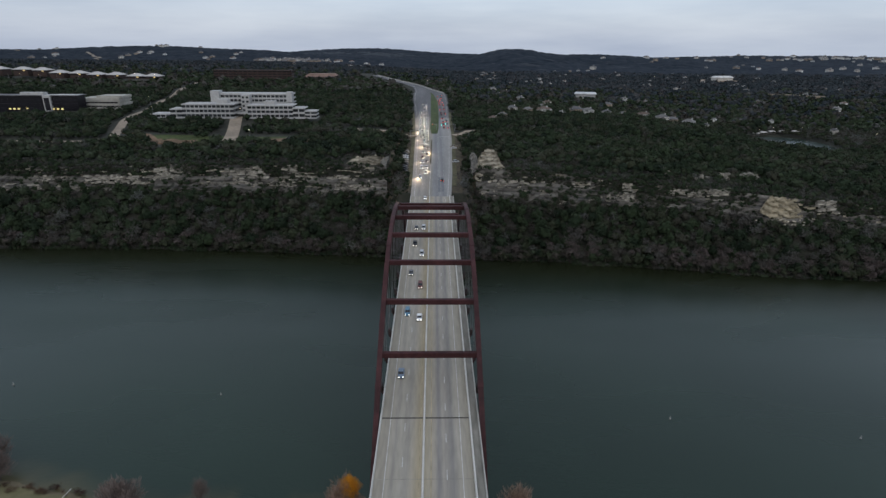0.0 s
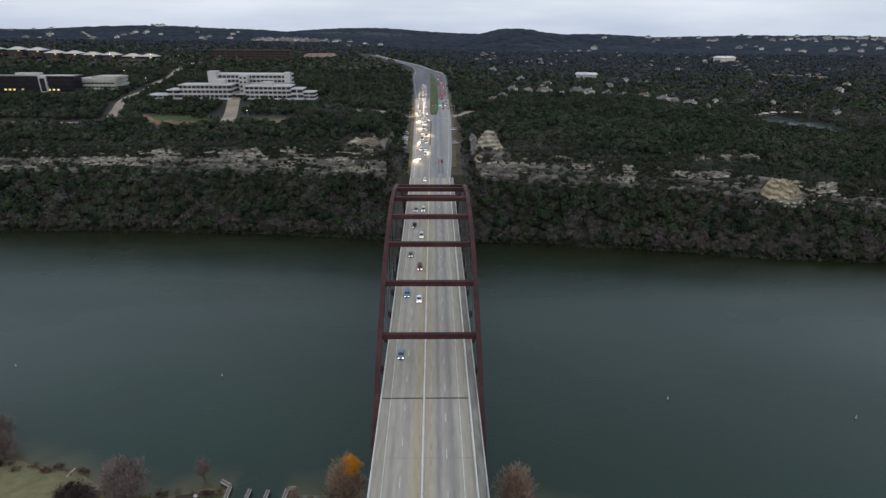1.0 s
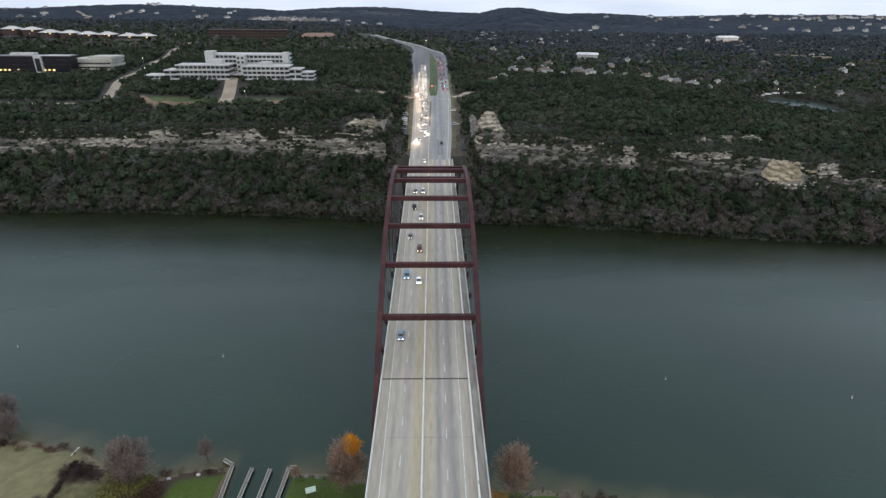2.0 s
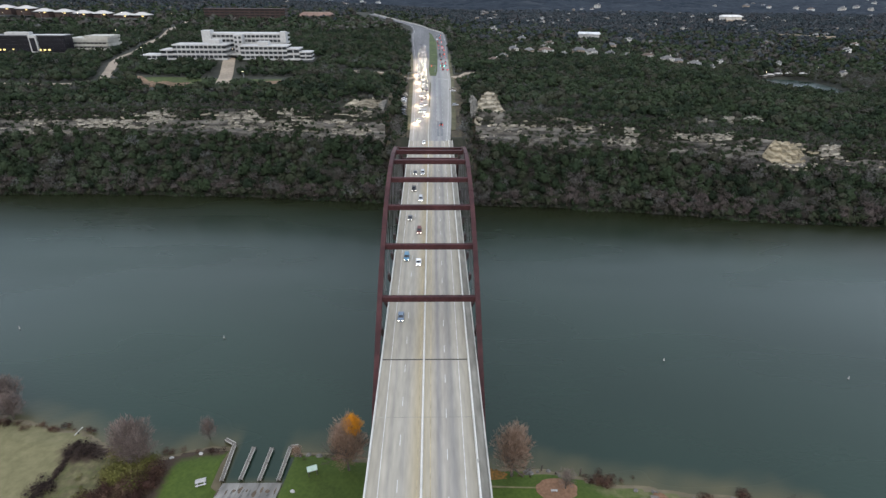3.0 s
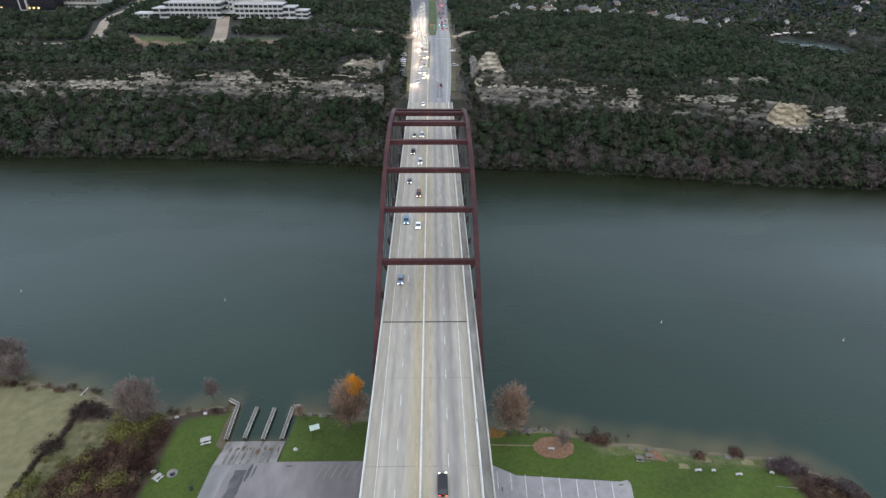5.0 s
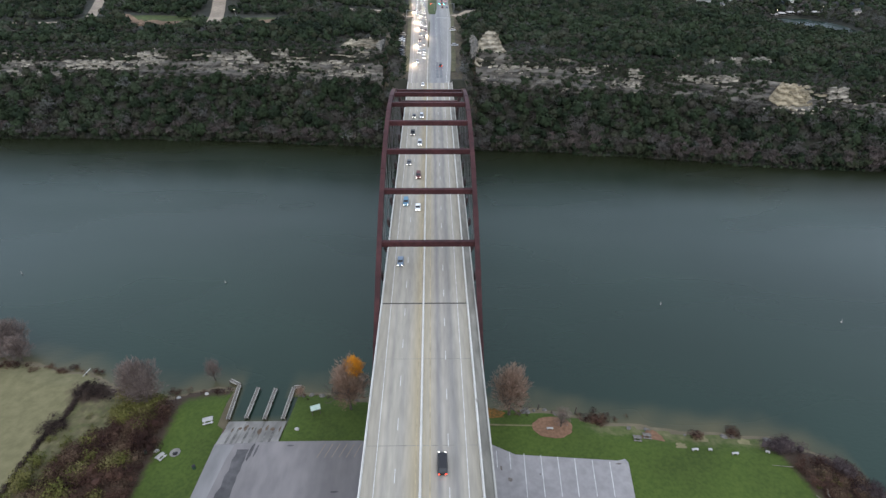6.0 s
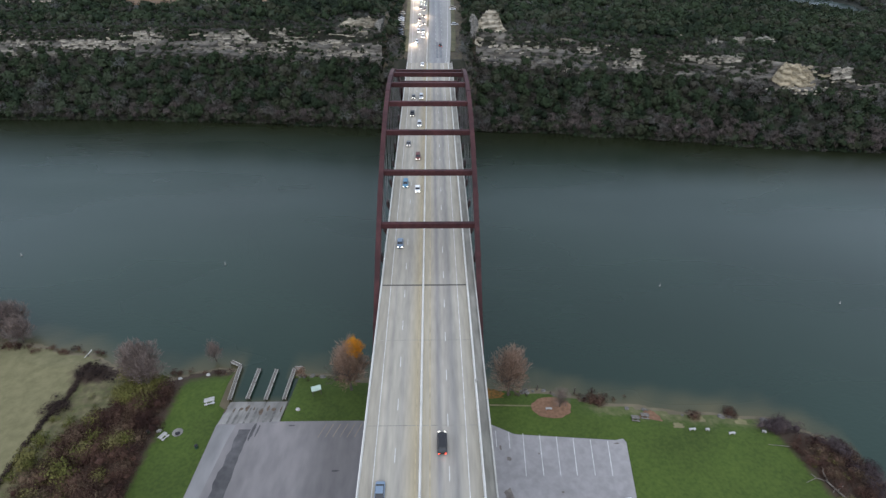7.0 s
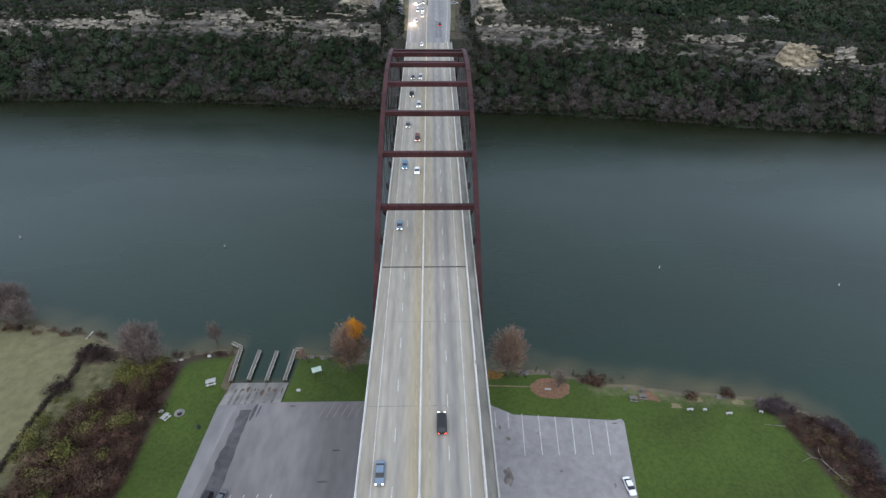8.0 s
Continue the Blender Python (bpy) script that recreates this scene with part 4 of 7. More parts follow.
M_RUBBLE = mat("broken_limestone", (0.17, 0.155, 0.12), (0.37, 0.335, 0.265), 0.6, 0.9, 0.1, 0.06, 0.35, island=0.45)
for side, x0, x1 in ((-1, -345.0, -31.0), (1, 32.0, 330.0)):
    N = 800
    x = rng.uniform(x0, x1, N)
    f = rng.random(N)
    # thick on the beds and near the road, thin elsewhere
    bed = np.maximum.reduce([np.exp(-((f - c - 0.05 * wave(x, 0 * x, 11, c * 7)) / 0.05) ** 2) for c in (0.15, 0.4, 0.58, 0.8)])
    want = 0.10 + 0.75 * bed * np.clip(0.55 + 0.6 * wave(x, f * 6, 13, 1.1 + side), 0, 1) + np.where(np.abs(x) < 75, 0.04, 0.0)
    if side > 0:
        want = want * np.where(x > 75, 0.6, 1.0)
    k = rng.random(N) < want
    x, f = x[k], f[k]
    sn = np.interp(x, NORTH_X, NORTH_Y) + 2.5 * wave(x, 0 * x, 14, 1.0)
    b0 = land(x, sn + 37) - 1.5
    b1 = np.maximum(land(x, sn + 46), b0 + 6)
    rubble("cliff_rubble", np.stack([x, sn + 36.4 + 7.0 * f ** 0.8 + rng.uniform(-0.5, 0.3, x.size), b0 + (b1 - b0) * f], 1), np.stack([np.where(rng.random(x.size) < 0.22, rng.uniform(4, 9, x.size), rng.uniform(0.8, 3.2, x.size)), rng.uniform(0.8, 1.8, x.size), rng.uniform(0.3, 1.0, x.size)], 1), "broken pale limestone blocks on the cliff")
# stones on the two bare brows and the scar
pts = []
for cx, cy, cz, w, h, n in ((-46, 256, 41, 15, 4, 26), (42, 250, 41, 10, 4, 26), (218, 207, 24, 15, 2, 30)):
    x = cx + rng.normal(0, w / 2, n)
    dz = rng.uniform(-h, h, n)
    pts.append(np.stack([x, cy - 2.2 + dz * 0.62 + rng.uniform(-0.5, 0.5, n), cz + dz], 1))
pts = np.concatenate(pts)
rubble("brow_rubble", pts, rng.uniform(0.4, 1.5, (len(pts), 3)) * np.array([1.4, 1.0, 0.6]), "loose pale stones on the bare rock brows")

# ---- woods ----
ICO = np.array([(0, 0, 1)] + [(0.894 * math.cos(a * 2 * math.pi / 5), 0.894 * math.sin(a * 2 * math.pi / 5), 0.447) for a in range(5)]
               + [(0.894 * math.cos((a + 0.5) * 2 * math.pi / 5), 0.894 * math.sin((a + 0.5) * 2 * math.pi / 5), -0.447) for a in range(5)] + [(0, 0, -1)])
ICO_F = np.array([(0, 1 + a, 1 + (a + 1) % 5) for a in range(5)] + [(1 + a, 6 + a, 1 + (a + 1) % 5) for a in range(5)]
                 + [(6 + a, 6 + (a + 1) % 5, 1 + (a + 1) % 5) for a in range(5)] + [(11, 6 + (a + 1) % 5, 6 + a) for a in range(5)])


def crowns(p, r, n, size, core=0.78, flat=0.85, thin=1.0):
    """Tree crowns at the points p with radii r: a lumpy heart in n loose leaf clumps each. Returns corners and triangles."""
    p, r = np.asarray(p, dtype=float), np.asarray(r, dtype=float)
    N = len(p)
    vs, fs, base = [], [], 0
    if core:
        lump = rng.uniform(0.7, 1.15, (N, 12, 1)) * core
        v = p[:, None] + ICO[None] * lump * r[:, None, None] * np.array([1, 1, flat])
        vs.append(v.reshape(-1, 3))
        fs.append((ICO_F[None] + (np.arange(N) * 12)[:, None, None]).reshape(-1, 3))
        base = N * 12
    if n:
        d = rng.normal(size=(N, n, 3))
        d[..., 2] = np.abs(d[..., 2]) * 1.1 - 0.35
        d /= np.linalg.norm(d, axis=2, keepdims=True)
        c = p[:, None] + d * r[:, None, None] * rng.uniform(0.6 if core else 0.25, 1.08, (N, n, 1)) * np.array([1, 1, flat])
        face = d + 0.42 * rng.normal(size=(N, n, 3))
        a = np.cross(face, rng.normal(size=(N, n, 3)))
        b = np.cross(face, a)
        a /= np.linalg.norm(a, axis=2, keepdims=True) + 1e-9
        b /= np.linalg.norm(b, axis=2, keepdims=True) + 1e-9
        s = r[:, None, None] * size * rng.uniform(0.6, 1.4, (N, n, 1))
        a, b = a * s, b * s * thin
        v = np.stack([c - a - b * 0.6, c + a - b, c + a * 0.7 + b, c - a * 0.8 + b * 0.9], 2)
        vs.append(v.reshape(-1, 3))
        k = base + np.arange(N * n) * 4
        fs.append(np.concatenate([np.stack([k, k + 1, k + 2], 1), np.stack([k, k + 2, k + 3], 1)]))
    return np.concatenate(vs), np.concatenate(fs)


def scatter(x0, x1, y0, y1, step, jitter=0.45):
    x, y = np.meshgrid(np.arange(x0, x1, step), np.arange(y0, y1, step))
    x, y = x.ravel(), y.ravel()
    return x + rng.uniform(-jitter, jitter, x.size) * step, y + rng.uniform(-jitter, jitter, x.size) * step


CLEAR = [(-272, -107, 427, 476), (-474, -370, 474, 520), (-392, -340, 496, 548), (-192, -167, 340, 425), (-228, -112, 326, 358), (-166, -110, 355, 382), (-240, -200, 352, 372), (-775, -460, 835, 925), (-385, -240, 893, 930), (-250, -178, 985, 1035)]


def open_ground(x, y, margin=3.0):
    """True where no tree may stand: road, streets, buildings."""
    half = np.interp(y, [200, 300, 400, 560, 715, 800, 900, 1100], [17, 22, 21, 22, 25, 14, 9, 8])
    bad = (np.abs(x - road_x(y)) < half + margin) & (y < 1100)
    for x0, x1, y0, y1 in CLEAR:
        bad |= (x > x0) & (x < x1) & (y > y0) & (y < y1)
    for pts, wd, lab in STREETS:
        wd = wd + (12 if "leaving" in lab else 9 if "narrow" in lab else 3)
        for (xa, ya), (xb, yb) in zip(pts, pts[1:]):
            L = math.hypot(xb - xa, yb - ya)
            t = np.clip(((x - xa) * (xb - xa) + (y - ya) * (yb - ya)) / L ** 2, 0, 1)
            bad |= np.hypot(x - xa - t * (xb - xa), y - ya - t * (yb - ya)) < wd / 2 + margin + 1.0
    return bad


def tones(ob, N, n, core, tone=None):
    """Give every tree of a joined mesh its own tone between 0 and 1."""
    t = rng.random(N) if tone is None else tone
    a = ob.data.attributes.new("tone", "FLOAT", "POINT")
    a.data.foreach_set("value", np.concatenate([np.repeat(t, 12)] * bool(core) + [np.repeat(t, n * 4)]).astype(np.float32))
    return ob


def wood(name, x, y, rad, lift, n, size, material, label, core=0.78, thin=1.0, flat=0.85, base=None):
    z = (land(x, y) if base is None else base) + lift * rad
    v, f = crowns(np.stack([x, y, z], 1), rad, n, size, core, flat, thin)
    ob = from_arrays(name, v, f, [material])
    tone = np.clip(0.5 + 0.28 * wave(x, y, 22, 5.0) + 0.22 * wave(x, y, 75, 2.2) + rng.normal(0, 0.2, x.size), 0, 1)
    return tagged(tones(ob, len(x), n, core, tone), label, "trees", kind="stuff")


# slope below the cliff
x, y = scatter(-345, 345, 150, 275, 3.4)
d = y - np.interp(x, NORTH_X, NORTH_Y)
ok = (d > -0.6) & (d < 38 + 2 * wave(x, y, 7, 1)) & ~(np.hypot((x - 218) / 13, (y - 210) / 4.5) < 1) & ~(open_ground(x, y, 1) & (y > 207))
x, y, d = x[ok], y[ok], d[ok]
u = rng.random(x.size) + 0.12 * wave(x, y, 12, 2.4) + 0.42 * np.exp(-((np.abs(x - 1) - 25) / 13) ** 2)
low = d < 8
ever = np.where(low, u < 0.25, u < 0.56)
bare = np.where(low, u > 0.5, u > 0.74)
oak = ~ever & ~bare
size = rng.uniform(1.5, 3.3, x.size) * np.where(rng.random(x.size) < 0.22, 1.5, 1.0) * np.interp(d, [27, 35], [1.0, 0.74])
wood("juniper_wood", x[ever], y[ever], size[ever], 1.25, 120, 0.125, M_EVER, "dense dark green junipers on the slope above the lake", core=0.78, flat=1.1)
wood("oak_wood", x[oak], y[oak], size[oak], 1.2, 120, 0.125, M_OLIVE, "olive green live oaks among the junipers", core=0.78, flat=1.0)
wood("bare_wood", x[bare], y[bare], size[bare] * 1.15, 1.4, 130, 0.16, M_BARE, "leafless grey trees along the shore", core=0, thin=0.22, flat=1.15)
# brush that hangs over the water along the north shore
x = np.arange(-345, 345, 0.85) + rng.uniform(-0.4, 0.4, 812)
y = np.interp(x, NORTH_X, NORTH_Y) + 2.5 * wave(x, 0 * x, 14, 1.0) + rng.uniform(-0.9, 2.6, x.size)
u = rng.random(x.size) + 0.2 * wave(x, y, 9, 0.2)
r = rng.uniform(0.8, 1.8, x.size)
for name, a, b, material, lab, n, core, thin in (("juniper_brush", -1, 0.5, M_EVER, "dark brush hanging over the water", 50, 0.75, 0.9), ("bare_brush", 0.5, 9, M_BARE, "leafless grey brush hanging over the water", 70, 0, 0.25)):
    k = (u >= a) & (u < b)
    wood(name, x[k], y[k], r[k], 0.45, n, 0.17, material, lab, core=core, thin=thin, flat=0.9)
# brush on the face of the cliff and on its brow
xs, fs = np.meshgrid(np.arange(-345, 345, 1.6), np.arange(0.0, 1.2, 0.08))
x, f = xs.ravel() + rng.uniform(-0.9, 0.9, xs.size), fs.ravel() + rng.uniform(-0.04, 0.04, xs.size)
bedded = np.maximum.reduce([np.exp(-((f - c - 0.05 * wave(x, 0 * x, 11, c * 7)) / 0.055) ** 2) for c in (0.15, 0.4, 0.58, 0.8)])
gate = 0.90 - 0.5 * bedded * np.clip(0.7 + 0.6 * wave(x, f * 6, 13, 1.1 + np.sign(x)), 0, 1) + np.where(x > 75, 0.08, 0.05) - np.where(np.abs(x) < 64, 0.1, 0.0) + np.where((f < 0.28) | ((f > 0.66) & (f < 0.95)), 0.15, -0.06) + np.where(np.abs(x) > 120, 0.05, 0.0) - 0.08 + np.where(f > 0.7, 0.15, 0.0)
ok = (rng.random(x.size) < gate) & (np.abs(x) > 24) & ~((np.abs(x - 218) < 13.5) & (f < 1.0)) & ~((x > 30) & (x < 48) & (f > 0.35) & (rng.random(x.size) < 0.8)) & ~((x > -58) & (x < -30) & (f > 0.4) & (rng.random(x.size) < 0.6))
x, f = x[ok], np.clip(f[ok], 0, 1.2)
shown = np.zeros(x.size, bool)
sn = np.interp(x, NORTH_X, NORTH_Y) + 2.5 * wave(x, 0 * x, 14, 1.0)
b0 = land(x, sn + 37) - 1.5
bz = b0 + (np.maximum(land(x, sn + 46), b0 + 6) - b0) * np.minimum(f, 1.0)
for xa, xb, ya, yb, foot, top in LEDGES:
    shown |= (x > xa - 0.5) & (x < xb + 0.5) & (bz > foot - 1.6) & (bz < top - 0.2)
ok = ~shown | (rng.random(x.size) < 0.34)
x, f = x[ok], f[ok]
sn = np.interp(x, NORTH_X, NORTH_Y) + 2.5 * wave(x, 0 * x, 14, 1.0)
b0 = land(x, sn + 37) - 1.5
b1 = np.maximum(land(x, sn + 46), b0 + 6)
y = sn + 36.2 + 7.0 * f
r = rng.uniform(0.6, 1.9, x.size)
bz = b0 + (b1 - b0) * np.minimum(f, 1.0)
ex = np.concatenate([rng.uniform(27, 54, 150), rng.uniform(-64, -30, 130), rng.uniform(200, 236, 60), rng.uniform(200, 234, 90)])
ey = np.concatenate([rng.uniform(255, 292, 150), rng.uniform(260, 290, 130), rng.uniform(213, 219, 60), rng.uniform(201, 207.4, 90)])
ez = land(ex, ey)
x, y, r, bz = np.concatenate([x, ex]), np.concatenate([y, ey]), np.concatenate([r, rng.uniform(0.8, 1.8, ex.size)]), np.concatenate([bz, ez])
kind = rng.random(x.size)
for name, a, b, material, lab, n, core, thin in (("juniper_brush", 0, 0.42, M_EVER, "dark brush growing on the cliff ledges", 44, 0.75, 0.9), ("oak_brush", 0.42, 0.6, M_OLIVE, "olive brush growing on the cliff ledges", 44, 0.75, 0.9), ("bare_brush", 0.6, 2, M_BARE, "grey leafless brush on the cliff ledges", 46, 0, 0.28)):
    k = (kind >= a) & (kind < b)
    wood(name, x[k], y[k], r[k], 0.5, n, 0.17, material, lab, core=core, thin=thin, base=bz[k])
# bare brush pressing up to the road behind the abutment
x, y = scatter(-34, 34, 208, 300, 1.9)
lo = np.where(x < 0, np.interp(y, [208, 262, 268, 300], [15, 16, 26, 27]), np.interp(y, [208, 300], [19, 21.5]))
k = (np.abs(x - road_x(y)) > lo) & (np.abs(x) < np.where(y < 250, 34, 28)) & (rng.random(x.size) < 0.85)
x, y = x[k], y[k]
r = rng.uniform(0.7, 1.7, x.size)
kind = rng.random(x.size)
for name, a, b, material, lab, n, core, thin in (("juniper_brush", 0, 0.45, M_EVER, "dark juniper brush beside the highway", 30, 0.6, 0.9), ("bare_brush", 0.45, 2, M_BARE, "leafless brown brush beside the highway", 60, 0, 0.25)):
    k = (kind >= a) & (kind < b)
    wood(name, x[k], y[k], r[k], 0.6, n, 0.2, material, lab, core=core, thin=thin, flat=1.1)
# plateau woods
x, y = scatter(-700, 760, 205, 720, 5.0)
d = y - np.interp(x, NORTH_X, NORTH_Y)
ok = (d > 46) & (np.abs(x) < 0.86 * (y + 117) + 25) & ~open_ground(x, y, 1.5) & (land(x, y) > 1.5)
ok &= ~((np.abs(x) < 33) & (y < 262)) & ~((np.hypot((x - 39) / 9, (y - 250) / 8) < 1) | (np.hypot((x + 45) / 17, (y - 255) / 7) < 1) | (np.hypot((x - 484) / 36, (y - 610) / 68) < 1))
x, y = x[ok], y[ok]
rim = y - np.interp(x, NORTH_X, NORTH_Y)
scrub = ((x > 52) & (rim < 70 + 12 * wave(x, y, 20, 0.5))) | (rim < 54)
u = rng.random(x.size) + 0.15 * wave(x, y, 40, 3) + np.where((x > 400) & (y > 560), 0.45, 0.0) + np.where(scrub, 0.38, 0.0)
r = rng.uniform(1.6, 3.6, x.size) * np.where(rng.random(x.size) < 0.2, 1.4, 1.0) * (1 + 0.25 * wave(x, y, 30, 4.1)) * np.where(scrub, 0.62, 1.0)
for name, a, b, material, lab, n, core, thin in (("juniper_wood", -1, 0.64, M_EVER, "dark green juniper woods on the plateau", 56, 0.8, 0.9), ("oak_wood", 0.64, 0.88, M_OLIVE, "olive green live oak woods on the plateau", 56, 0.8, 0.9), ("bare_wood", 0.88, 9, M_BARE, "leafless grey trees in the plateau woods", 60, 0.0, 0.25)):
    k = (u >= a) & (u < b)
    wood(name, x[k], y[k], r[k], 0.95, n, 0.155, material, lab, core=core, thin=thin)
# low scrub on the bare rim behind the cliff
x, y = scatter(-345, 330, 190, 300, 2.7)
d = y - np.interp(x, NORTH_X, NORTH_Y)
ok = (d > 44) & (d < np.where(x > 50, 74, 56) + 6 * wave(x, y, 15, 0.7)) & ~open_ground(x, y, 1.0) & (np.abs(x) > 30) & ~((x > 29) & (x < 50) & (y < 258)) & ~((x > -60) & (x < -30) & (y < 262))
x, y = x[ok], y[ok]
u = rng.random(x.size) + 0.2 * wave(x, y, 16, 1.9)
r = rng.uniform(0.8, 1.9, x.size)
for name, a, b, material, lab, n, core, thin in (("juniper_brush", -1, 0.42, M_EVER, "dark juniper scrub on the rim of the cliff", 44, 0.75, 0.9), ("bare_brush", 0.42, 9, M_BARE, "grey leafless scrub on the rim of the cliff", 60, 0, 0.25)):
    k = (u >= a) & (u < b)
    wood(name, x[k], y[k], r[k], 0.7, n, 0.18, material, lab, core=core, thin=thin, flat=1.1)
# paler, bluer foliage for the valley: distance haze put into the colour
M_VALLEY = foliage("hazed_valley_woodland", [(0.019, 0.027, 0.032), (0.026, 0.035, 0.040), (0.038, 0.044, 0.048), (0.058, 0.055, 0.060)], 0.12)
# rolling woods further off
x, y = scatter(-1700, 1800, 720, 1750, 10.5)
ok = (np.abs(x) < 0.9 * (y + 117) + 40) & ~open_ground(x, y, 4) & (land(x, y) > 2)
x, y = x[ok], y[ok]
u = rng.random(x.size)
r = rng.uniform(3.0, 6.5, x.size)
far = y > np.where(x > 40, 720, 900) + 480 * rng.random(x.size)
for name, a, b, material, n, core in (("juniper_wood", 0, 0.6, M_EVER, 12, 0.85), ("oak_wood", 0.6, 0.82, M_OLIVE, 12, 0.85), ("bare_wood", 0.82, 2, M_BARE, 24, 0.4)):
    k = (u >= a) & (u < b) & ~far
    wood(name, x[k], y[k], r[k], 0.4, n, 0.3, material, "distant winter woodland on rolling land", core=core)
wood("valley_wood", x[far], y[far], r[far], 0.4, 10, 0.3, M_VALLEY, "woodland in the far valley, its foliage tinted blue for haze", core=0.85)
# canopy of the far hills: an uneven sheet of treetops
cxs, cys = np.arange(-4300, 4301, 17.0), np.concatenate([np.arange(1560, 3300, 13.0), np.arange(3300, 4800, 20.0)])
CX, CY = np.meshgrid(cxs, cys)
CX, CY = CX + rng.uniform(-5, 5, CX.shape), CY + rng.uniform(-4, 4, CY.shape)
CZ = land(CX, CY) + 3.0 + 2.2 * wave(CX, CY, 26, 1.4) + rng.uniform(-3.6, 3.6, CX.shape) - np.clip((1640 - CY) / 20, 0, 4)
nx, ny = len(cxs), len(cys)
ii, jj = np.meshgrid(np.arange(nx - 1), np.arange(ny - 1))
q = (jj * nx + ii).ravel()
q = q[np.abs(CX.ravel()[q]) < 0.88 * (CY.ravel()[q] + 117) + 60]
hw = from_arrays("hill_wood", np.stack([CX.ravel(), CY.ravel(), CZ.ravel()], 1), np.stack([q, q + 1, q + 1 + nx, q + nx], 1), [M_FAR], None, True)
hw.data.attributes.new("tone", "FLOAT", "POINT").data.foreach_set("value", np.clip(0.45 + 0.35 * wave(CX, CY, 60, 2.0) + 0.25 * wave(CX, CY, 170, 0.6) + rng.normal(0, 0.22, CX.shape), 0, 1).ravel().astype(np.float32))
tagged(hw, "dark wooded hills on the horizon, haze blue in their colour", "trees", kind="stuff")

# ---- south bank park ----
M_LOT = mat("parking_asphalt", (0.138, 0.130, 0.130), (0.178, 0.166, 0.163), 0.35, 0.9, 0.01, 0.06, 0.2, stretch=(1, 0.35, 1))
M_LOT2 = mat("pale_parking_asphalt", (0.205, 0.196, 0.194), (0.250, 0.240, 0.238), 0.6, 0.9, 0.01, 0.05, 0.13)
M_RAMP = mat("ramp_concrete", (0.15, 0.142, 0.13), (0.25, 0.24, 0.22), 0.4, 0.9, 0.02, 0.12, 0.3, stretch=(1, 0.3, 1))
M_WET = mat("wet_stain", (0.048, 0.046, 0.048), (0.082, 0.079, 0.079), 0.5, 0.6, 0.0, 0.15, 0.3)
M_WOOD = mat("weathered_dock_boards", (0.105, 0.096, 0.085), (0.17, 0.157, 0.14), 1.5, 0.9, 0.01, 0.2, 0.2)
M_MULCH = mat("orange_brown_mulch", (0.13, 0.072, 0.042), (0.19, 0.11, 0.068), 1.2, 0.95, 0.03, 0.2, 0.25)
M_GREENROOF = mat("pale_green_metal_roof", (0.30, 0.42, 0.36), (0.40, 0.50, 0.45), 1.0, 0.5)
M_STONEW = mat("white_limestone_block", (0.30, 0.295, 0.28), (0.40, 0.39, 0.375), 1.5, 0.85)
M_BLACK = mat("black_rubber", (0.018, 0.018, 0.02), (0.03, 0.03, 0.032), 4.0, 0.8)
M_DKGREEN = mat("dark_green_paint", (0.02, 0.05, 0.035), (0.03, 0.065, 0.045), 2.0, 0.5)
M_BRUSH = foliage("brown_winter_brush", [(0.022, 0.012, 0.010), (0.050, 0.027, 0.021), (0.082, 0.047, 0.034), (0.112, 0.082, 0.052)], 0.3)
M_YBRUSH = foliage("yellow_green_brush", [(0.058, 0.064, 0.018), (0.105, 0.104, 0.030), (0.13, 0.115, 0.048)], 0.35)
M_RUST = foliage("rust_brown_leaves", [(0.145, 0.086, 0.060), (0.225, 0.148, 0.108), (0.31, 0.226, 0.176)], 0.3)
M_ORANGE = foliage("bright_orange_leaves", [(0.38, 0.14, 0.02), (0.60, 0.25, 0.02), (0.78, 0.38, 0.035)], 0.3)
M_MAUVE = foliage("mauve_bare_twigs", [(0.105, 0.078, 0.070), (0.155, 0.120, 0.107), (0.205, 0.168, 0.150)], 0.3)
M_PLUM = foliage("dark_mauve_twigs", [(0.034, 0.025, 0.026), (0.056, 0.042, 0.043), (0.082, 0.065, 0.064)], 0.3)
M_HEDGE = foliage("dark_hedge_twigs", [(0.018, 0.013, 0.012), (0.034, 0.024, 0.021), (0.052, 0.038, 0.031)], 0.3)


def slab(name, outline, z, thick, material, parent=None, label=""):
    """A flat plate with the given outline, its top at z."""
    bm = bmesh.new()
    top = [bm.verts.new((x, y, z)) for x, y in outline]
    low = [bm.verts.new((x, y, z - thick)) for x, y in outline]
    bm.faces.new(top)
    bm.faces.new(low[::-1])
    n = len(outline)
    for i in range(n):
        bm.faces.new((top[i], low[i], low[(i + 1) % n], top[(i + 1) % n]))
    bmesh.ops.recalc_face_normals(bm, faces=bm.faces[:])
    return part(name, bm, material, parent, label)


LOT_Z = 2.66
lot_w = tagged(slab("parking_lot", [(-55.5, -17), (-39, -16.2), (-17, -16.2), (-14.2, -16.6), (-14.2, -110), (-60, -110), (-57.5, -60)], LOT_Z, 0.4, M_LOT), "grey asphalt parking lot beside the boat ramp", "parking lot", kind="structure")
lot_e = tagged(slab("parking_lot", [(16.8, -17.5), (23.5, -21.2), (49.6, -23.4), (51.6, -22.9), (52.2, -24), (49.2, -46), (46, -110), (16.8, -110)], LOT_Z, 0.4, M_LOT2), "pale grey parking lot with white bay lines", "parking lot", kind="structure")
tagged(slab("parking_lot", [(-14.1, -19), (16.7, -19), (16.7, -110), (-14.1, -110)], LOT_Z - 0.01, 0.4, M_LOT), "shaded asphalt under the bridge", "parking lot", kind="structure")
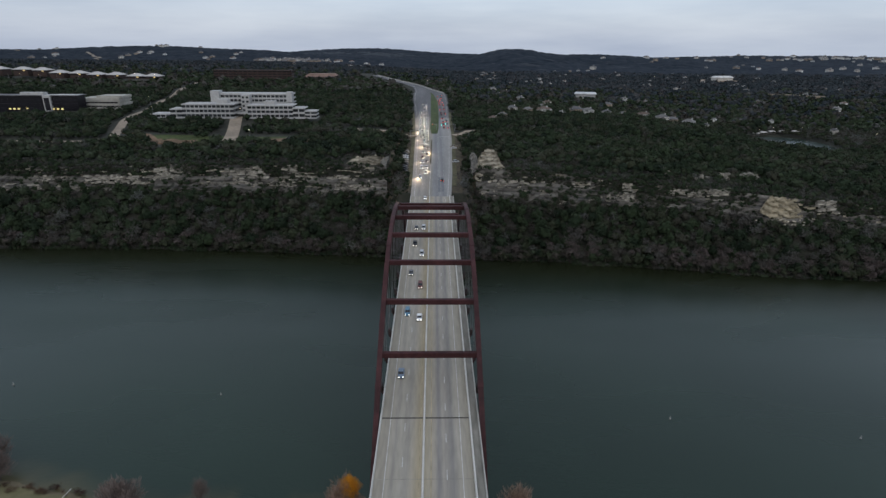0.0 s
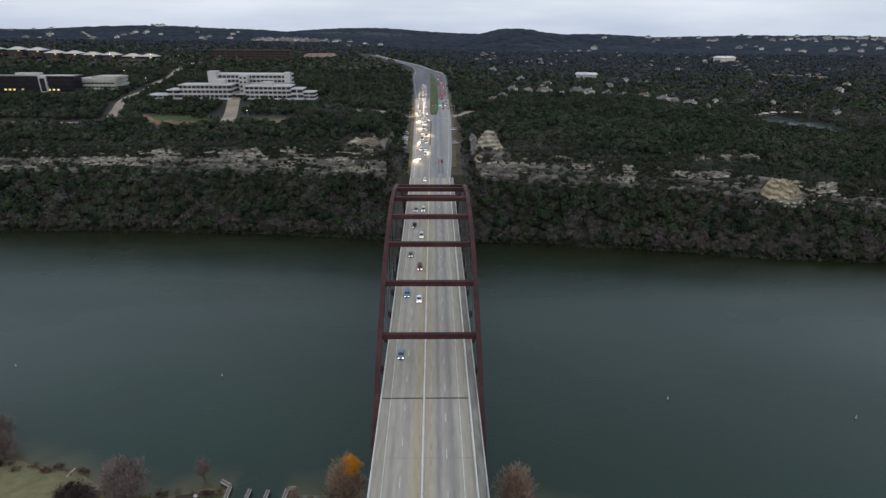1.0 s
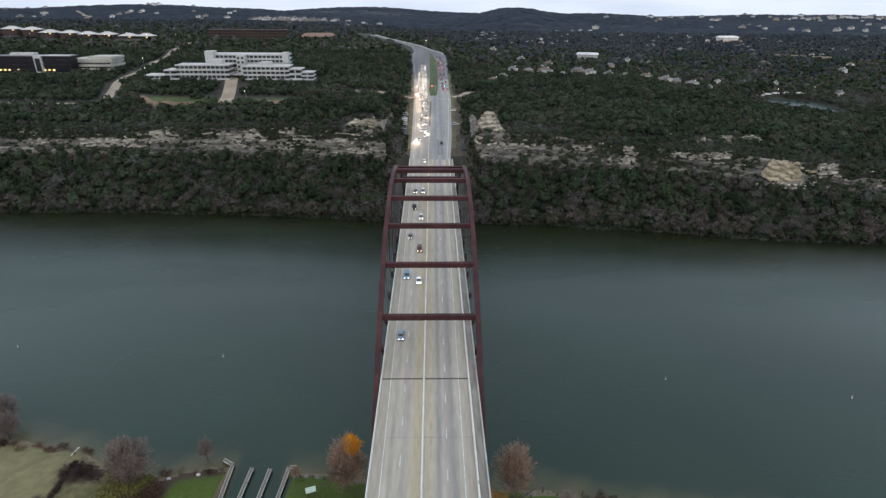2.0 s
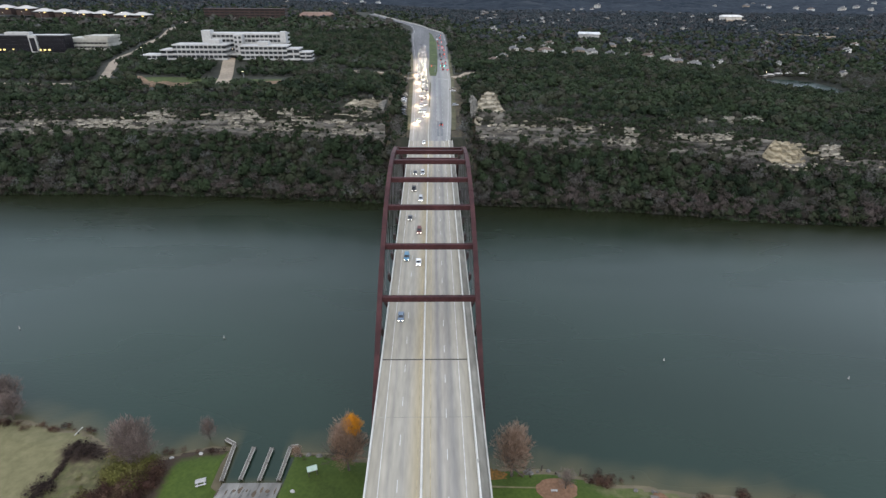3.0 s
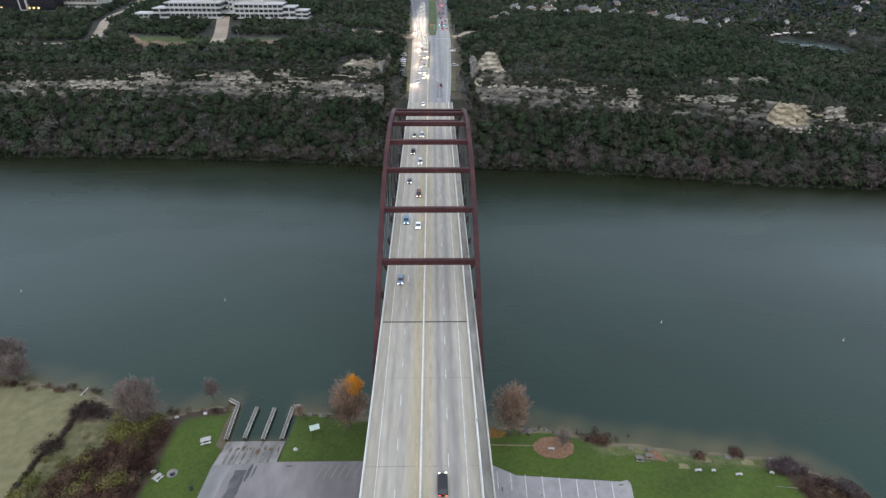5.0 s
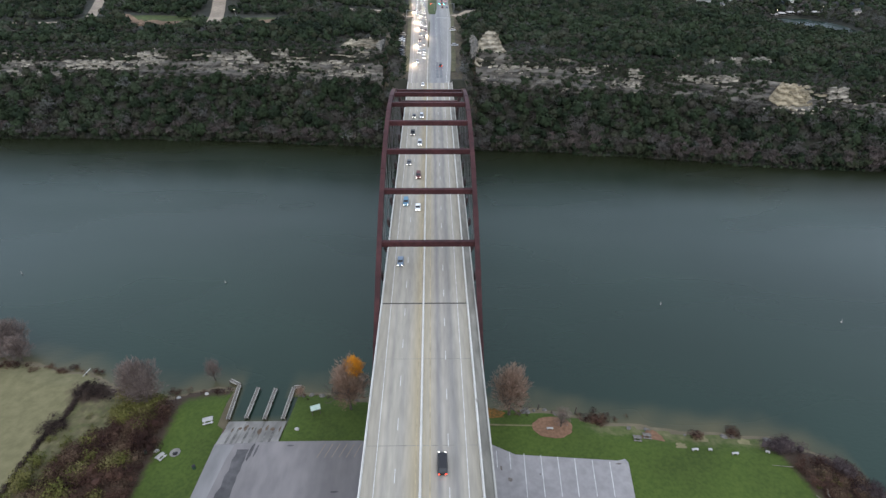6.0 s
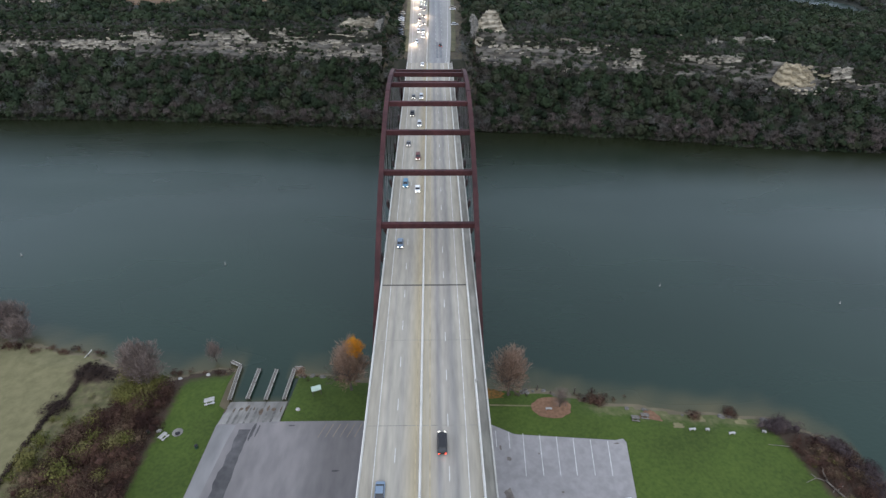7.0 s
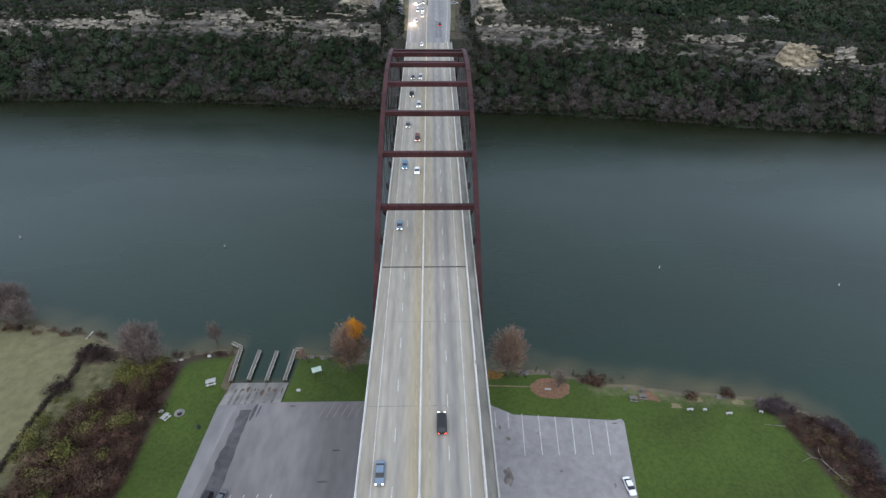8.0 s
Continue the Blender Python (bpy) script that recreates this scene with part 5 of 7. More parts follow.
for x, s, end in ((18.6, -0.04, -25.0), (22.0, -0.05, -25.6), (25.7, -0.07, -33.6), (30.0, -0.07, -33.6), (34.3, -0.08, -33.6), (38.6, -0.1, -33.6), (43.0, -0.1, -33.6), (47.4, -0.11, -33.8)):
    y = -20.0 - 0.13 * (x - 18.6)
    slab("bay_line", [(x - 0.09, y), (x + 0.09, y), (x + 0.09 + s * (-21 - end), end), (x - 0.09 + s * (-21 - end), end)], LOT_Z + 0.01, 0.006, M_WHITE, lot_e)
for i in range(6):
    slab("bay_line", [(-28 + 1.9 * i, -21.5), (-27.8 + 1.9 * i, -21.5), (-26.2 + 1.9 * i, -17.2), (-26.4 + 1.9 * i, -17.2)], LOT_Z + 0.01, 0.006, mat("worn_yellow_paint", (0.20, 0.17, 0.135), (0.25, 0.205, 0.155), 2) if i == 0 else bpy.data.materials["worn_yellow_paint"], lot_w)
for i in range(6):
    slab("bay_line", [(-52 + 3.1 * i, -48), (-51.82 + 3.1 * i, -48), (-50.6 + 3.1 * i, -43), (-50.78 + 3.1 * i, -43)], LOT_Z + 0.01, 0.006, M_WHITE, lot_w)
M_APRON = mat("pale_apron_concrete", (0.155, 0.152, 0.151), (0.21, 0.206, 0.203), 0.3, 0.9, 0.01, 0.1, 0.22, stretch=(1, 0.3, 1))
slab("apron", [(-55.3, -17.3), (-50.3, -17.3), (-51.2, -22), (-53.4, -44), (-55.2, -70), (-57.8, -70), (-57.4, -60)], LOT_Z + 0.006, 0.004, M_APRON, lot_w, "paler concrete apron along the ramp")
M_OIL = mat("brown_oil_stain", (0.10, 0.085, 0.075), (0.17, 0.15, 0.135), 0.9, 0.8, 0.0, 0.4, 0.3)
ro = random.Random(8)
for cx, cy, w, ln in ((21.2, -28.6, 1.7, 1.3), (19.4, -25.2, 0.6, 1.6), (29.0, -27.2, 0.5, 0.6), (47.2, -40.6, 1.6, 0.7), (44.9, -42.0, 0.5, 1.5), (20.0, -39.0, 2.4, 5.0), (49.6, -24.4, 1.5, 0.5), (33.0, -38.0, 0.8, 0.5)):
    out = [(cx + w / 2 * math.cos(2 * math.pi * i / 14) * ro.uniform(0.55, 1.25), cy + ln / 2 * math.sin(2 * math.pi * i / 14) * ro.uniform(0.55, 1.25)) for i in range(14)]
    slab("oil_stain", out, LOT_Z + 0.008, 0.004, M_OIL, lot_e, "faint brown stain")
# boat ramp: three lanes between finger docks
ramp = thing("boat_ramp", "stained concrete boat ramp sloping into the lake", "boat ramp")
for x0, x1 in ((-55.4, -50.3), (-50.2, -45.2), (-45.1, -39.2)):
    bm = bmesh.new()
    v = [bm.verts.new(c) for c in ((x0, -17.2, LOT_Z + 0.005), (x1, -17.2, LOT_Z + 0.005), (x1, -8.0, 0.25), (x0, -8.0, 0.25), (x1, 0, -1.6), (x0, 0, -1.6))]
    lowv = [bm.verts.new(c.co - Vector((0, 0, 0.5))) for c in v]
    for a in ((0, 1, 2, 3), (3, 2, 4, 5)):
        bm.faces.new([v[i] for i in a])
        bm.faces.new([lowv[i] for i in a[::-1]])
    for a, b in ((0, 1), (1, 2), (2, 4), (4, 5), (5, 3), (3, 0)):
        bm.faces.new((v[a], lowv[a], lowv[b], v[b]))
    part("ramp_slab", bm, M_RAMP, ramp)
rr = random.Random(3)
for cx, cy, w, ln in ((-45.4, -19.5, 0.9, 6), (-44.1, -19.0, 0.5, 4), (-48.6, -44, 3.0, 4), (-35.5, -17.6, 1.7, 0.5), (-24, -40, 3, 0.6), (-22.0, -31.5, 2.2, 0.5)):
    n = 14
    out = [(cx + w / 2 * math.cos(2 * math.pi * i / n) * rr.uniform(0.75, 1.2) + 0.14 * ln / 2 * math.sin(2 * math.pi * i / n), cy + ln / 2 * math.sin(2 * math.pi * i / n) * rr.uniform(0.85, 1.1)) for i in range(n)]
    slab("wet_stain", out, LOT_Z + 0.008 + 0.0004 * rr.randint(1, 9), 0.004, M_WET, lot_w, "dark wet stain")
edge = [(-47.2 - 0.115 * k + rr.uniform(-0.25, 0.25) + 1.2 + 0.03 * k, -15.5 - 1.6 * k) for k in range(20)] + [(-47.2 - 0.115 * k + rr.uniform(-0.35, 0.35) - 1.3 - 0.06 * k, -15.5 - 1.6 * k) for k in range(19, -1, -1)]
slab("wet_stain", [(x, y) for x, y in edge if y < -17.3], LOT_Z + 0.0135, 0.004, M_WET, lot_w, "long dark wet track from the ramp")
M_DAMP = mat("damp_concrete", (0.085, 0.08, 0.074), (0.15, 0.142, 0.13), 0.6, 0.8, 0.0, 0.3, 0.3)
for cx in (-53, -51.5, -48.6, -46.8, -43.5, -41.6):
    bm = bmesh.new()
    o = [(cx - 0.3, -16.8), (cx + 0.25, -16.9), (cx + 0.4, -13), (cx + 0.1, -9.4), (cx - 0.25, -10.2), (cx - 0.35, -13)]
    bm.faces.new([bm.verts.new((x, y, LOT_Z + 0.012 - (y + 17.2) * (LOT_Z - 0.25) / 9.2)) for x, y in o])
    part("wet_streak", bm, M_DAMP, ramp)
M_DIRT = mat("brown_ramp_dirt", (0.075, 0.052, 0.036), (0.135, 0.102, 0.075), 0.9, 0.95, 0.02, 0.3, 0.3)
for i in range(9):
    cx, cy, w, ln = -55 + 1.85 * i + rr.uniform(-0.4, 0.4), -10.6 + rr.uniform(-1.6, 0.8), rr.uniform(0.5, 1.5), rr.uniform(1.2, 3.4)
    bm = bmesh.new()
    bm.faces.new([bm.verts.new((x, y, LOT_Z + 0.016 + 0.001 * i - (y + 17.2) * (LOT_Z - 0.25) / 9.2)) for x, y in ((cx + w / 2 * math.cos(a) * rr.uniform(0.6, 1.3), cy + ln / 2 * math.sin(a) * rr.uniform(0.7, 1.2)) for a in (0.63 * j for j in range(10))) if y < -8.3])
    part("silt_streak", bm, M_DIRT, ramp, "brown silt left on the ramp")


def dock(points, label):
    """A narrow walkway on piles over the water, with a kerb along both sides."""
    ob = thing("boat_dock", label, "dock", group="boat docks")
    for (xa, ya), (xb, yb) in zip(points, points[1:]):
        L = math.hypot(xb - xa, yb - ya)
        rz = math.degrees(math.atan2(yb - ya, xb - xa))
        m = pose(xa, ya, 0, 0, 0, rz)
        n = int(L / 0.9)
        bm = bmesh.new()
        box(bm, 0.0, 0.86 * L / n / 0.9, -0.42, 0.42, 0.72, 0.84)
        board = None
        for i in range(n):
            if board is None:
                b = part("deck_board", bm, M_WOOD, ob)
                board = b.data
            else:
                b = new("deck_board", board)
                b.parent = ob
            b.matrix_basis = m @ pose(i * L / n, 0, 0)
        for s in (-1, 1):
            k = block("kerb_rail", (0, L, s * 0.46 - 0.06, s * 0.46 + 0.06, 0.6, 0.98), M_CONC, ob)
            k.matrix_basis = m
            for i in range(max(2, int(L / 3.5))):
                bm = bmesh.new()
                x = 0.3 + (L - 0.6) * i / max(1, int(L / 3.5) - 1)
                tube(bm, (x, s * 0.58, -4.0), (x, s * 0.58, 1.2), 0.11, 0.10, 7)
                p = part("pile", bm, M_BARK, ob)
                p.matrix_basis = m
    return ob


dock([(-59.6, 8.6), (-56.2, 6.6), (-55.6, -6.8)], "grey boat dock with a bent end")
dock([(-50.2, 5.4), (-50.6, -6.4)], "narrow grey finger dock at the boat ramp")
dock([(-44.9, 5.0), (-45.4, -6.8)], "narrow grey finger dock at the boat ramp")
dock([(-37.4, 5.6), (-39.6, 5.4), (-40.2, -6.8)], "grey boat dock with a bent end")


def ground_z(x, y):
    return float(land(np.array([float(x)]), np.array([float(y)]))[0])


# information shelter
k = thing("notice_shelter", "small notice shelter with a pale green roof on the lawn", "shelter", (-30.8, -6.2, ground_z(-30.8, -6.2)), 20)
for x in (-1.1, 1.1):
    for y in (-0.7, 0.7):
        block("post", (x - 0.08, x + 0.08, y - 0.08, y + 0.08, 0, 2.1), M_BARK, k)
bm = bmesh.new()
v = [bm.verts.new(c) for c in ((-1.35, -1.0, 2.1), (1.35, -1.0, 2.1), (1.35, 1.0, 2.1), (-1.35, 1.0, 2.1), (-1.35, 0, 3.0), (1.35, 0, 3.0))]
for a in ((0, 1, 5, 4), (2, 3, 4, 5), (1, 2, 5), (3, 0, 4), (3, 2, 1, 0)):
    bm.faces.new([v[i] for i in a])
part("roof", bm, M_GREENROOF, k)
block("notice_board", (-1.0, 1.0, -0.06, 0.06, 0.9, 1.9), M_WOOD, k)


def picnic_table(x, y, turn, material, label):
    t = thing("picnic_table", label, "table", (x, y, ground_z(x, y)), turn, "picnic tables")
    block("tabletop", (-1.1, 1.1, -0.45, 0.45, 0.70, 0.80), material, t, bevel=0.03)
    for s in (-1, 1):
        block("bench_seat", (-1.1, 1.1, s * 0.85 - 0.16, s * 0.85 + 0.16, 0.40, 0.47), material, t)
        block("leg", (s * 0.7 - 0.12, s * 0.7 + 0.12, -0.85, 0.85, 0.0, 0.40), material, t)
        block("post", (s * 0.7 - 0.12, s * 0.7 + 0.12, -0.2, 0.2, 0.40, 0.70), material, t)
    return t


picnic_table(-60.0, -9.0, 20, M_STONEW, "white concrete picnic table on the lawn").scale = (1.25, 1.25, 1.0)
picnic_table(60.0, -15.2, -8, M_WOOD, "weathered wooden picnic table by the shore")
picnic_table(57.0, -16.3, -8, M_WOOD, "grey concrete picnic table by the shore")
picnic_table(-68.0, -20.8, 60, M_STONEW, "white concrete picnic table on the grass")
for x, y, tn in ((71.0, -20.2, 5), (81.0, -21.6, 4), (75.0, -20.3, 0), (34.0, -12.8, 0), (90.0, -21.0, -20)):
    b = thing("park_bench", "white stone bench on the lawn", "bench", (x, y, ground_z(x, y)), tn, "stone benches")
    wd = 0.9 if x not in (75.0, 90.0) else 0.5
    block("seat", (-wd, wd, -0.3, 0.3, 0.38, 0.52), M_STONEW, b, bevel=0.03)
    for s in (-1, 1):
        block("leg", (s * wd * 0.7 - 0.12, s * wd * 0.7 + 0.12, -0.25, 0.25, 0, 0.38), M_STONEW, b)


def disc(name, x, y, r, z, material, parent=None, label="", uneven=0.0, squash=1.0):
    q = random.Random(int(x * 10))
    return slab(name, [(x + r * (1 + q.uniform(-uneven, uneven)) * math.cos(2 * math.pi * i / 28), y + squash * r * (1 + q.uniform(-uneven, uneven)) * math.sin(2 * math.pi * i / 28)) for i in range(28)], z, 0.25, material, parent, label)


M_LITTER = mat("fallen_orange_leaves", (0.07, 0.052, 0.015), (0.20, 0.095, 0.022), 1.4, 0.95, 0.03, 0.3, 0.35)
tagged(slab("footpath", [(17.0, -10.7), (24.0, -11.1), (29.8, -11.3), (29.8, -11.7), (24.0, -11.5), (17.0, -11.2)], ground_z(24, -11.3) + 0.06, 0.2, M_FIELD), "thin worn footpath across the lawn", "path", kind="structure")
fp = thing("fire_ring", "round pale fire ring with a dark middle", "fire pit", (0, 0, 0))
disc("pad", -65.0, -19.3, 1.35, ground_z(-65, -19) + 0.08, M_RAMP, fp)
disc("ash_bed", -64.7, -19.6, 0.55, ground_z(-65, -19) + 0.1, M_BLACK, fp)
block("grill_box", (-65.2, -64.5, -20.2, -19.7, 2.4, 3.2), M_BLACK, fp, bevel=0.05)
tagged(disc("mulch_bed", 34.9, -12.2, 5.5, ground_z(34.9, -12.2) + 0.1, M_MULCH, uneven=0.07, squash=0.68), "orange-brown mulch circle on the lawn", "mulch", kind="structure")
tagged(disc("mulch_bed", 61.5, -16.0, 2.8, ground_z(61.5, -16) + 0.06, M_MULCH, uneven=0.15), "worn brown earth around a picnic table", "mulch", kind="structure")
tagged(disc("mulch_bed", 18.9, -7.6, 3.4, ground_z(19, -7.6) + 0.08, M_LITTER, uneven=0.25), "fallen orange leaves under a tree", "leaf litter", kind="structure")
for x, y, rad in ((74.5, -16.6, 2.2), (68.0, -19.0, 1.4), (86.0, -17.5, 1.8)):
    tagged(disc("bare_patch", x, y, rad, ground_z(x, y) + 0.05, M_FIELD, uneven=0.25), "worn tan patch in the lawn", "grass", kind="structure")
for x, y in ((-58.3, -24.2), (-72.5, -19.5)):
    c = thing("litter_bin", "dark green litter bin on the lawn", "bin", (x, y, ground_z(x, y)), 0, "litter bins")
    bm = bmesh.new()
    tube(bm, (0, 0, 0), (0, 0, 1.0), 0.42, 0.45, 12)
    part("drum", bm, M_DKGREEN, c)
    bm = bmesh.new()
    tube(bm, (0, 0, 1.0), (0, 0, 1.15), 0.47, 0.3, 12)
    part("lid", bm, M_BLACK, c)
rb = random.Random(11)
M_BOULDER = mat("grey_boulder", (0.085, 0.08, 0.07), (0.17, 0.16, 0.145), 1.0, 0.9, 0.05, 0.3, 0.3)


def boulder(x, y, s, material, label, group):
    bm = bmesh.new()
    bmesh.ops.create_icosphere(bm, subdivisions=2, radius=1.0)
    for vv in bm.verts:
        vv.co *= 1 + 0.22 * noise.noise(vv.co * 1.3 + Vector((x, y, 0)))
        vv.co.z *= 0.6
    ob = part("boulder", bm, material)
    ob.matrix_world = pose(x, y, ground_z(x, y) + 0.2 * s, 0, 0, rb.uniform(0, 360)) @ Matrix.Diagonal((s * 1.3, s, s, 1))
    return tagged(ob, label, "boulder", group)


for x, y in ((-35.0, -12.0), (-70.0, -18.8), (-64.5, 2.5), (-72.5, 1.5)):
    boulder(x, y, 0.55, M_STONEW, "small pale boulder on the grass", "pale boulders")
for i in range(20):
    x = rb.uniform(22, 100)
    y = float(np.interp(x, SOUTH_X, SOUTH_Y)) - rb.uniform(0.5, 2.5)
    boulder(x, y, rb.uniform(0.3, 0.9), M_BOULDER, "grey boulder at the water's edge", "shore boulders")
for i in range(10):
    x = rb.uniform(-38, -18)
    y = float(np.interp(x, SOUTH_X, SOUTH_Y)) - rb.uniform(0.3, 2.0)
    boulder(x, y, rb.uniform(0.3, 0.8), M_BOULDER, "grey boulder at the water's edge", "shore boulders")
pp = thing("white_pipe_gate", "leaning white pipe at the end of the brush line", "pipe", (-104.4, 11.4, max(ground_z(-104.4, 11.4), 0.0)), 0)
bm = bmesh.new()
tube(bm, (-0.8, -1.2, 0.2), (0.9, 1.3, 1.6), 0.11, 0.11, 8)
part("pipe", bm, M_WHITE, pp)
block("post", (-0.12, 0.12, -0.12, 0.12, 0, 1.0), M_BARK, pp)
for x, y in ((-160.0, 69.0), (-78.0, 62.0), (86.0, 46.5), (146.5, 35.5)):
    b = thing("buoy", "white marker buoy floating on the lake", "buoy", (x, y, 0), 0, "marker buoys")
    bm = bmesh.new()
    tube(bm, (0, 0, -0.3), (0, 0, 0.3), 0.32, 0.28, 12)
    part("float", bm, M_STONEW, b)
    bm = bmesh.new()
    tube(bm, (0, 0, 0.3), (0, 0, 1.1), 0.14, 0.11, 10)
    part("spar", bm, M_STONEW, b)
for x, y, h in ((32.4, -3.6, 1.9), (43.0, -5.0, 2.2), (36.0, -5.2, 1.0), (27.5, -2.6, 1.2)):
    st = thing("dead_stump", "dark dead stump standing at the water's edge", "stump", (x, y, min(ground_z(x, y), 0.0) - 0.3), 0, "shore stumps")
    bm = bmesh.new()
    tube(bm, (0, 0, 0), (0.12, 0.1, h + 0.6), 0.26, 0.14, 8)
    part("trunk", bm, M_BARK, st)
    bm = bmesh.new()
    tube(bm, (0.05, 0.05, h * 0.6), (0.5, -0.2, h * 0.6 + 0.7), 0.09, 0.04, 5)
    part("limb", bm, M_BARK, st)
# marker on the walkway side
lp = thing("walkway_marker", "small white marker post on the bridge barrier", "marker", (11.5, -31.5, grade(-31.5) + 0.8))
block("post", (-0.12, 0.12, -0.12, 0.12, 0, 0.7), M_STONEW, lp)
block("sign_plate", (-0.25, 0.25, -0.03, 0.03, 0.55, 1.0), M_STONEW, lp)


# ---- single trees ----
def branches(bm, seed, height, spread, levels=4, up=0.55):
    """A trunk with limbs that fork again and again."""
    q = random.Random(seed)
    tips = []

    def grow(p, d, length, rad, lev):
        e = p + d * length
        tube(bm, p, e, rad, rad * 0.62, 6 if lev == 0 else (4 if lev == 1 else 3))
        if lev >= levels:
            tips.append(e)
            return
        for i in range(q.choice((3, 4)) if lev else 6):
            s = p + d * length * (q.uniform(0.45, 1.0) if lev else q.uniform(0.35, 1.0))
            nd = Vector((q.gauss(0, 1), q.gauss(0, 1), q.gauss(0, 0.5) + up)).normalized()
            nd = (d * 0.55 + nd * spread).normalized()
            grow(s, nd, length * q.uniform(0.5, 0.72), rad * 0.5, lev + 1)

    grow(Vector((0, 0, -0.3)), Vector((q.uniform(-0.05, 0.05), q.uniform(-0.05, 0.05), 1)).normalized(), height * 0.42, height * 0.022, 0)
    return tips


def bare_tree(name, label, x, y, height, radius, leaf, n_leaf, seed, centre=0.62, flat=1.0, leaf_size=0.05, thin=0.35, group=""):
    ob = thing(name, label, "tree", (x, y, max(ground_z(x, y), 0.0)), 0, group)
    bm = bmesh.new()
    branches(bm, seed, height, 0.75 * radius / (0.45 * height))
    part("trunk", bm, M_BARK, ob, "grey-brown trunk and bare limbs")
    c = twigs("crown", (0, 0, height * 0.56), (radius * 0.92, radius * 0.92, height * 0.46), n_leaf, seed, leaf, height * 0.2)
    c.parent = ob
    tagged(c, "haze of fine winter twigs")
    return ob


def twigs(name, centre, axes, n, seed, material, root):
    """Fine twigs that fan out and up from the limbs through an uneven egg-shaped crown."""
    q = np.random.default_rng(seed)
    d = q.normal(size=(n, 3))
    d /= np.linalg.norm(d, axis=1)[:, None]
    az = np.arctan2(d[:, 1], d[:, 0])
    rim = 0.84 + 0.17 * np.sin(3 * az + seed) * np.cos(2.3 * d[:, 2] + seed) + 0.13 * np.sin(7 * az + 6 * d[:, 2]) + 0.07 * np.sin(13 * az - 9 * d[:, 2])
    narrow = np.where(d[:, 2] > 0, 1 - 0.4 * d[:, 2], 1.0)
    p = d * (q.random((n, 1)) ** 0.42) * rim[:, None] * np.stack([narrow, narrow, np.ones(n)], 1) * np.array(axes) + np.array(centre)
    out = p - np.array([0, 0, root])
    out /= np.linalg.norm(out, axis=1)[:, None]
    out = out + q.normal(0, 0.32, (n, 3))
    out /= np.linalg.norm(out, axis=1)[:, None]
    side = np.cross(out, q.normal(size=(n, 3)))
    side /= np.linalg.norm(side, axis=1)[:, None]
    L = q.uniform(0.5, 1.3, (n, 1)) * max(axes[0], 2.0) / 5.0
    W = q.uniform(0.03, 0.065, (n, 1)) * max(axes[0], 2.6) / 5.0
    v = np.stack([p - out * L * 0.5 - side * W, p - out * L * 0.5 + side * W, p + out * L * 0.5 + side * W * 0.4, p + out * L * 0.5 - side * W * 0.4], 1)
    k = np.arange(n) * 4
    ob = from_arrays(name, v.reshape(-1, 3), np.concatenate([np.stack([k, k + 1, k + 2], 1), np.stack([k, k + 2, k + 3], 1)]), [material])
    # tone gets lighter from the foot of the crown to its top
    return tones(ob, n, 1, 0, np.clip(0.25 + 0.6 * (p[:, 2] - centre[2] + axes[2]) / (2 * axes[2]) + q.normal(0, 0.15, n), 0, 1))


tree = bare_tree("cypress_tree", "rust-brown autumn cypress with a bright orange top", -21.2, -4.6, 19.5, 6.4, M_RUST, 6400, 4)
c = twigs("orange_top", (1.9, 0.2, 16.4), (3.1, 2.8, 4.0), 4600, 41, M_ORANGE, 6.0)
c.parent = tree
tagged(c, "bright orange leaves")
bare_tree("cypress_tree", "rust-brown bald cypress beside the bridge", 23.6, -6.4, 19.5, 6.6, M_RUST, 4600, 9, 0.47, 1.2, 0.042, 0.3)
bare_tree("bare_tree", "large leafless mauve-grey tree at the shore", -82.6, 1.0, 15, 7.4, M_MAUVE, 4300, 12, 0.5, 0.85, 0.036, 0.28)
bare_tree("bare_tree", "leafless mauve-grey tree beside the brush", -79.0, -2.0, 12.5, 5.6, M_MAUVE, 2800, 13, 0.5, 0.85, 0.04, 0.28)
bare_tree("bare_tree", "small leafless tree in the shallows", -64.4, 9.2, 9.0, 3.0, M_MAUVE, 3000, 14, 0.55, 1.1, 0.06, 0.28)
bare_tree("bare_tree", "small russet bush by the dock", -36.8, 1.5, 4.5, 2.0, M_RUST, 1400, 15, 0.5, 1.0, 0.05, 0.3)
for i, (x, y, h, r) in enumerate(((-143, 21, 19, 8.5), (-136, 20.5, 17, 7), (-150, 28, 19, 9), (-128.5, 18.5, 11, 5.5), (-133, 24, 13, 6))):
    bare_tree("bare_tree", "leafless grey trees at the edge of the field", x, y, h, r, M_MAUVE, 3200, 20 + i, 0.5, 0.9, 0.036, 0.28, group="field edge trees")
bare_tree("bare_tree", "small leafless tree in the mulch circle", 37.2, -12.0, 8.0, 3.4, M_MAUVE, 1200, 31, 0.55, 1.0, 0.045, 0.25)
M_DEADWOOD = mat("bleached_dead_wood", (0.12, 0.105, 0.09), (0.20, 0.18, 0.155), 1.5, 0.9, 0.02, 0.4, 0.25)
log = thing("fallen_tree", "pale fallen dead tree lying in brown brush", "log", (97.5, -36.0, ground_z(97.5, -36.0)))
bm = bmesh.new()
for a, b, ra, rb in (((0, 0, 0.35), (1.1, -3.0, 0.45), 0.16, 0.19), ((1.1, -3.0, 0.45), (2.6, -6.8, 0.4), 0.19, 0.25)):
    tube(bm, a, b, ra, rb, 8)
part("trunk", bm, M_DEADWOOD, log)
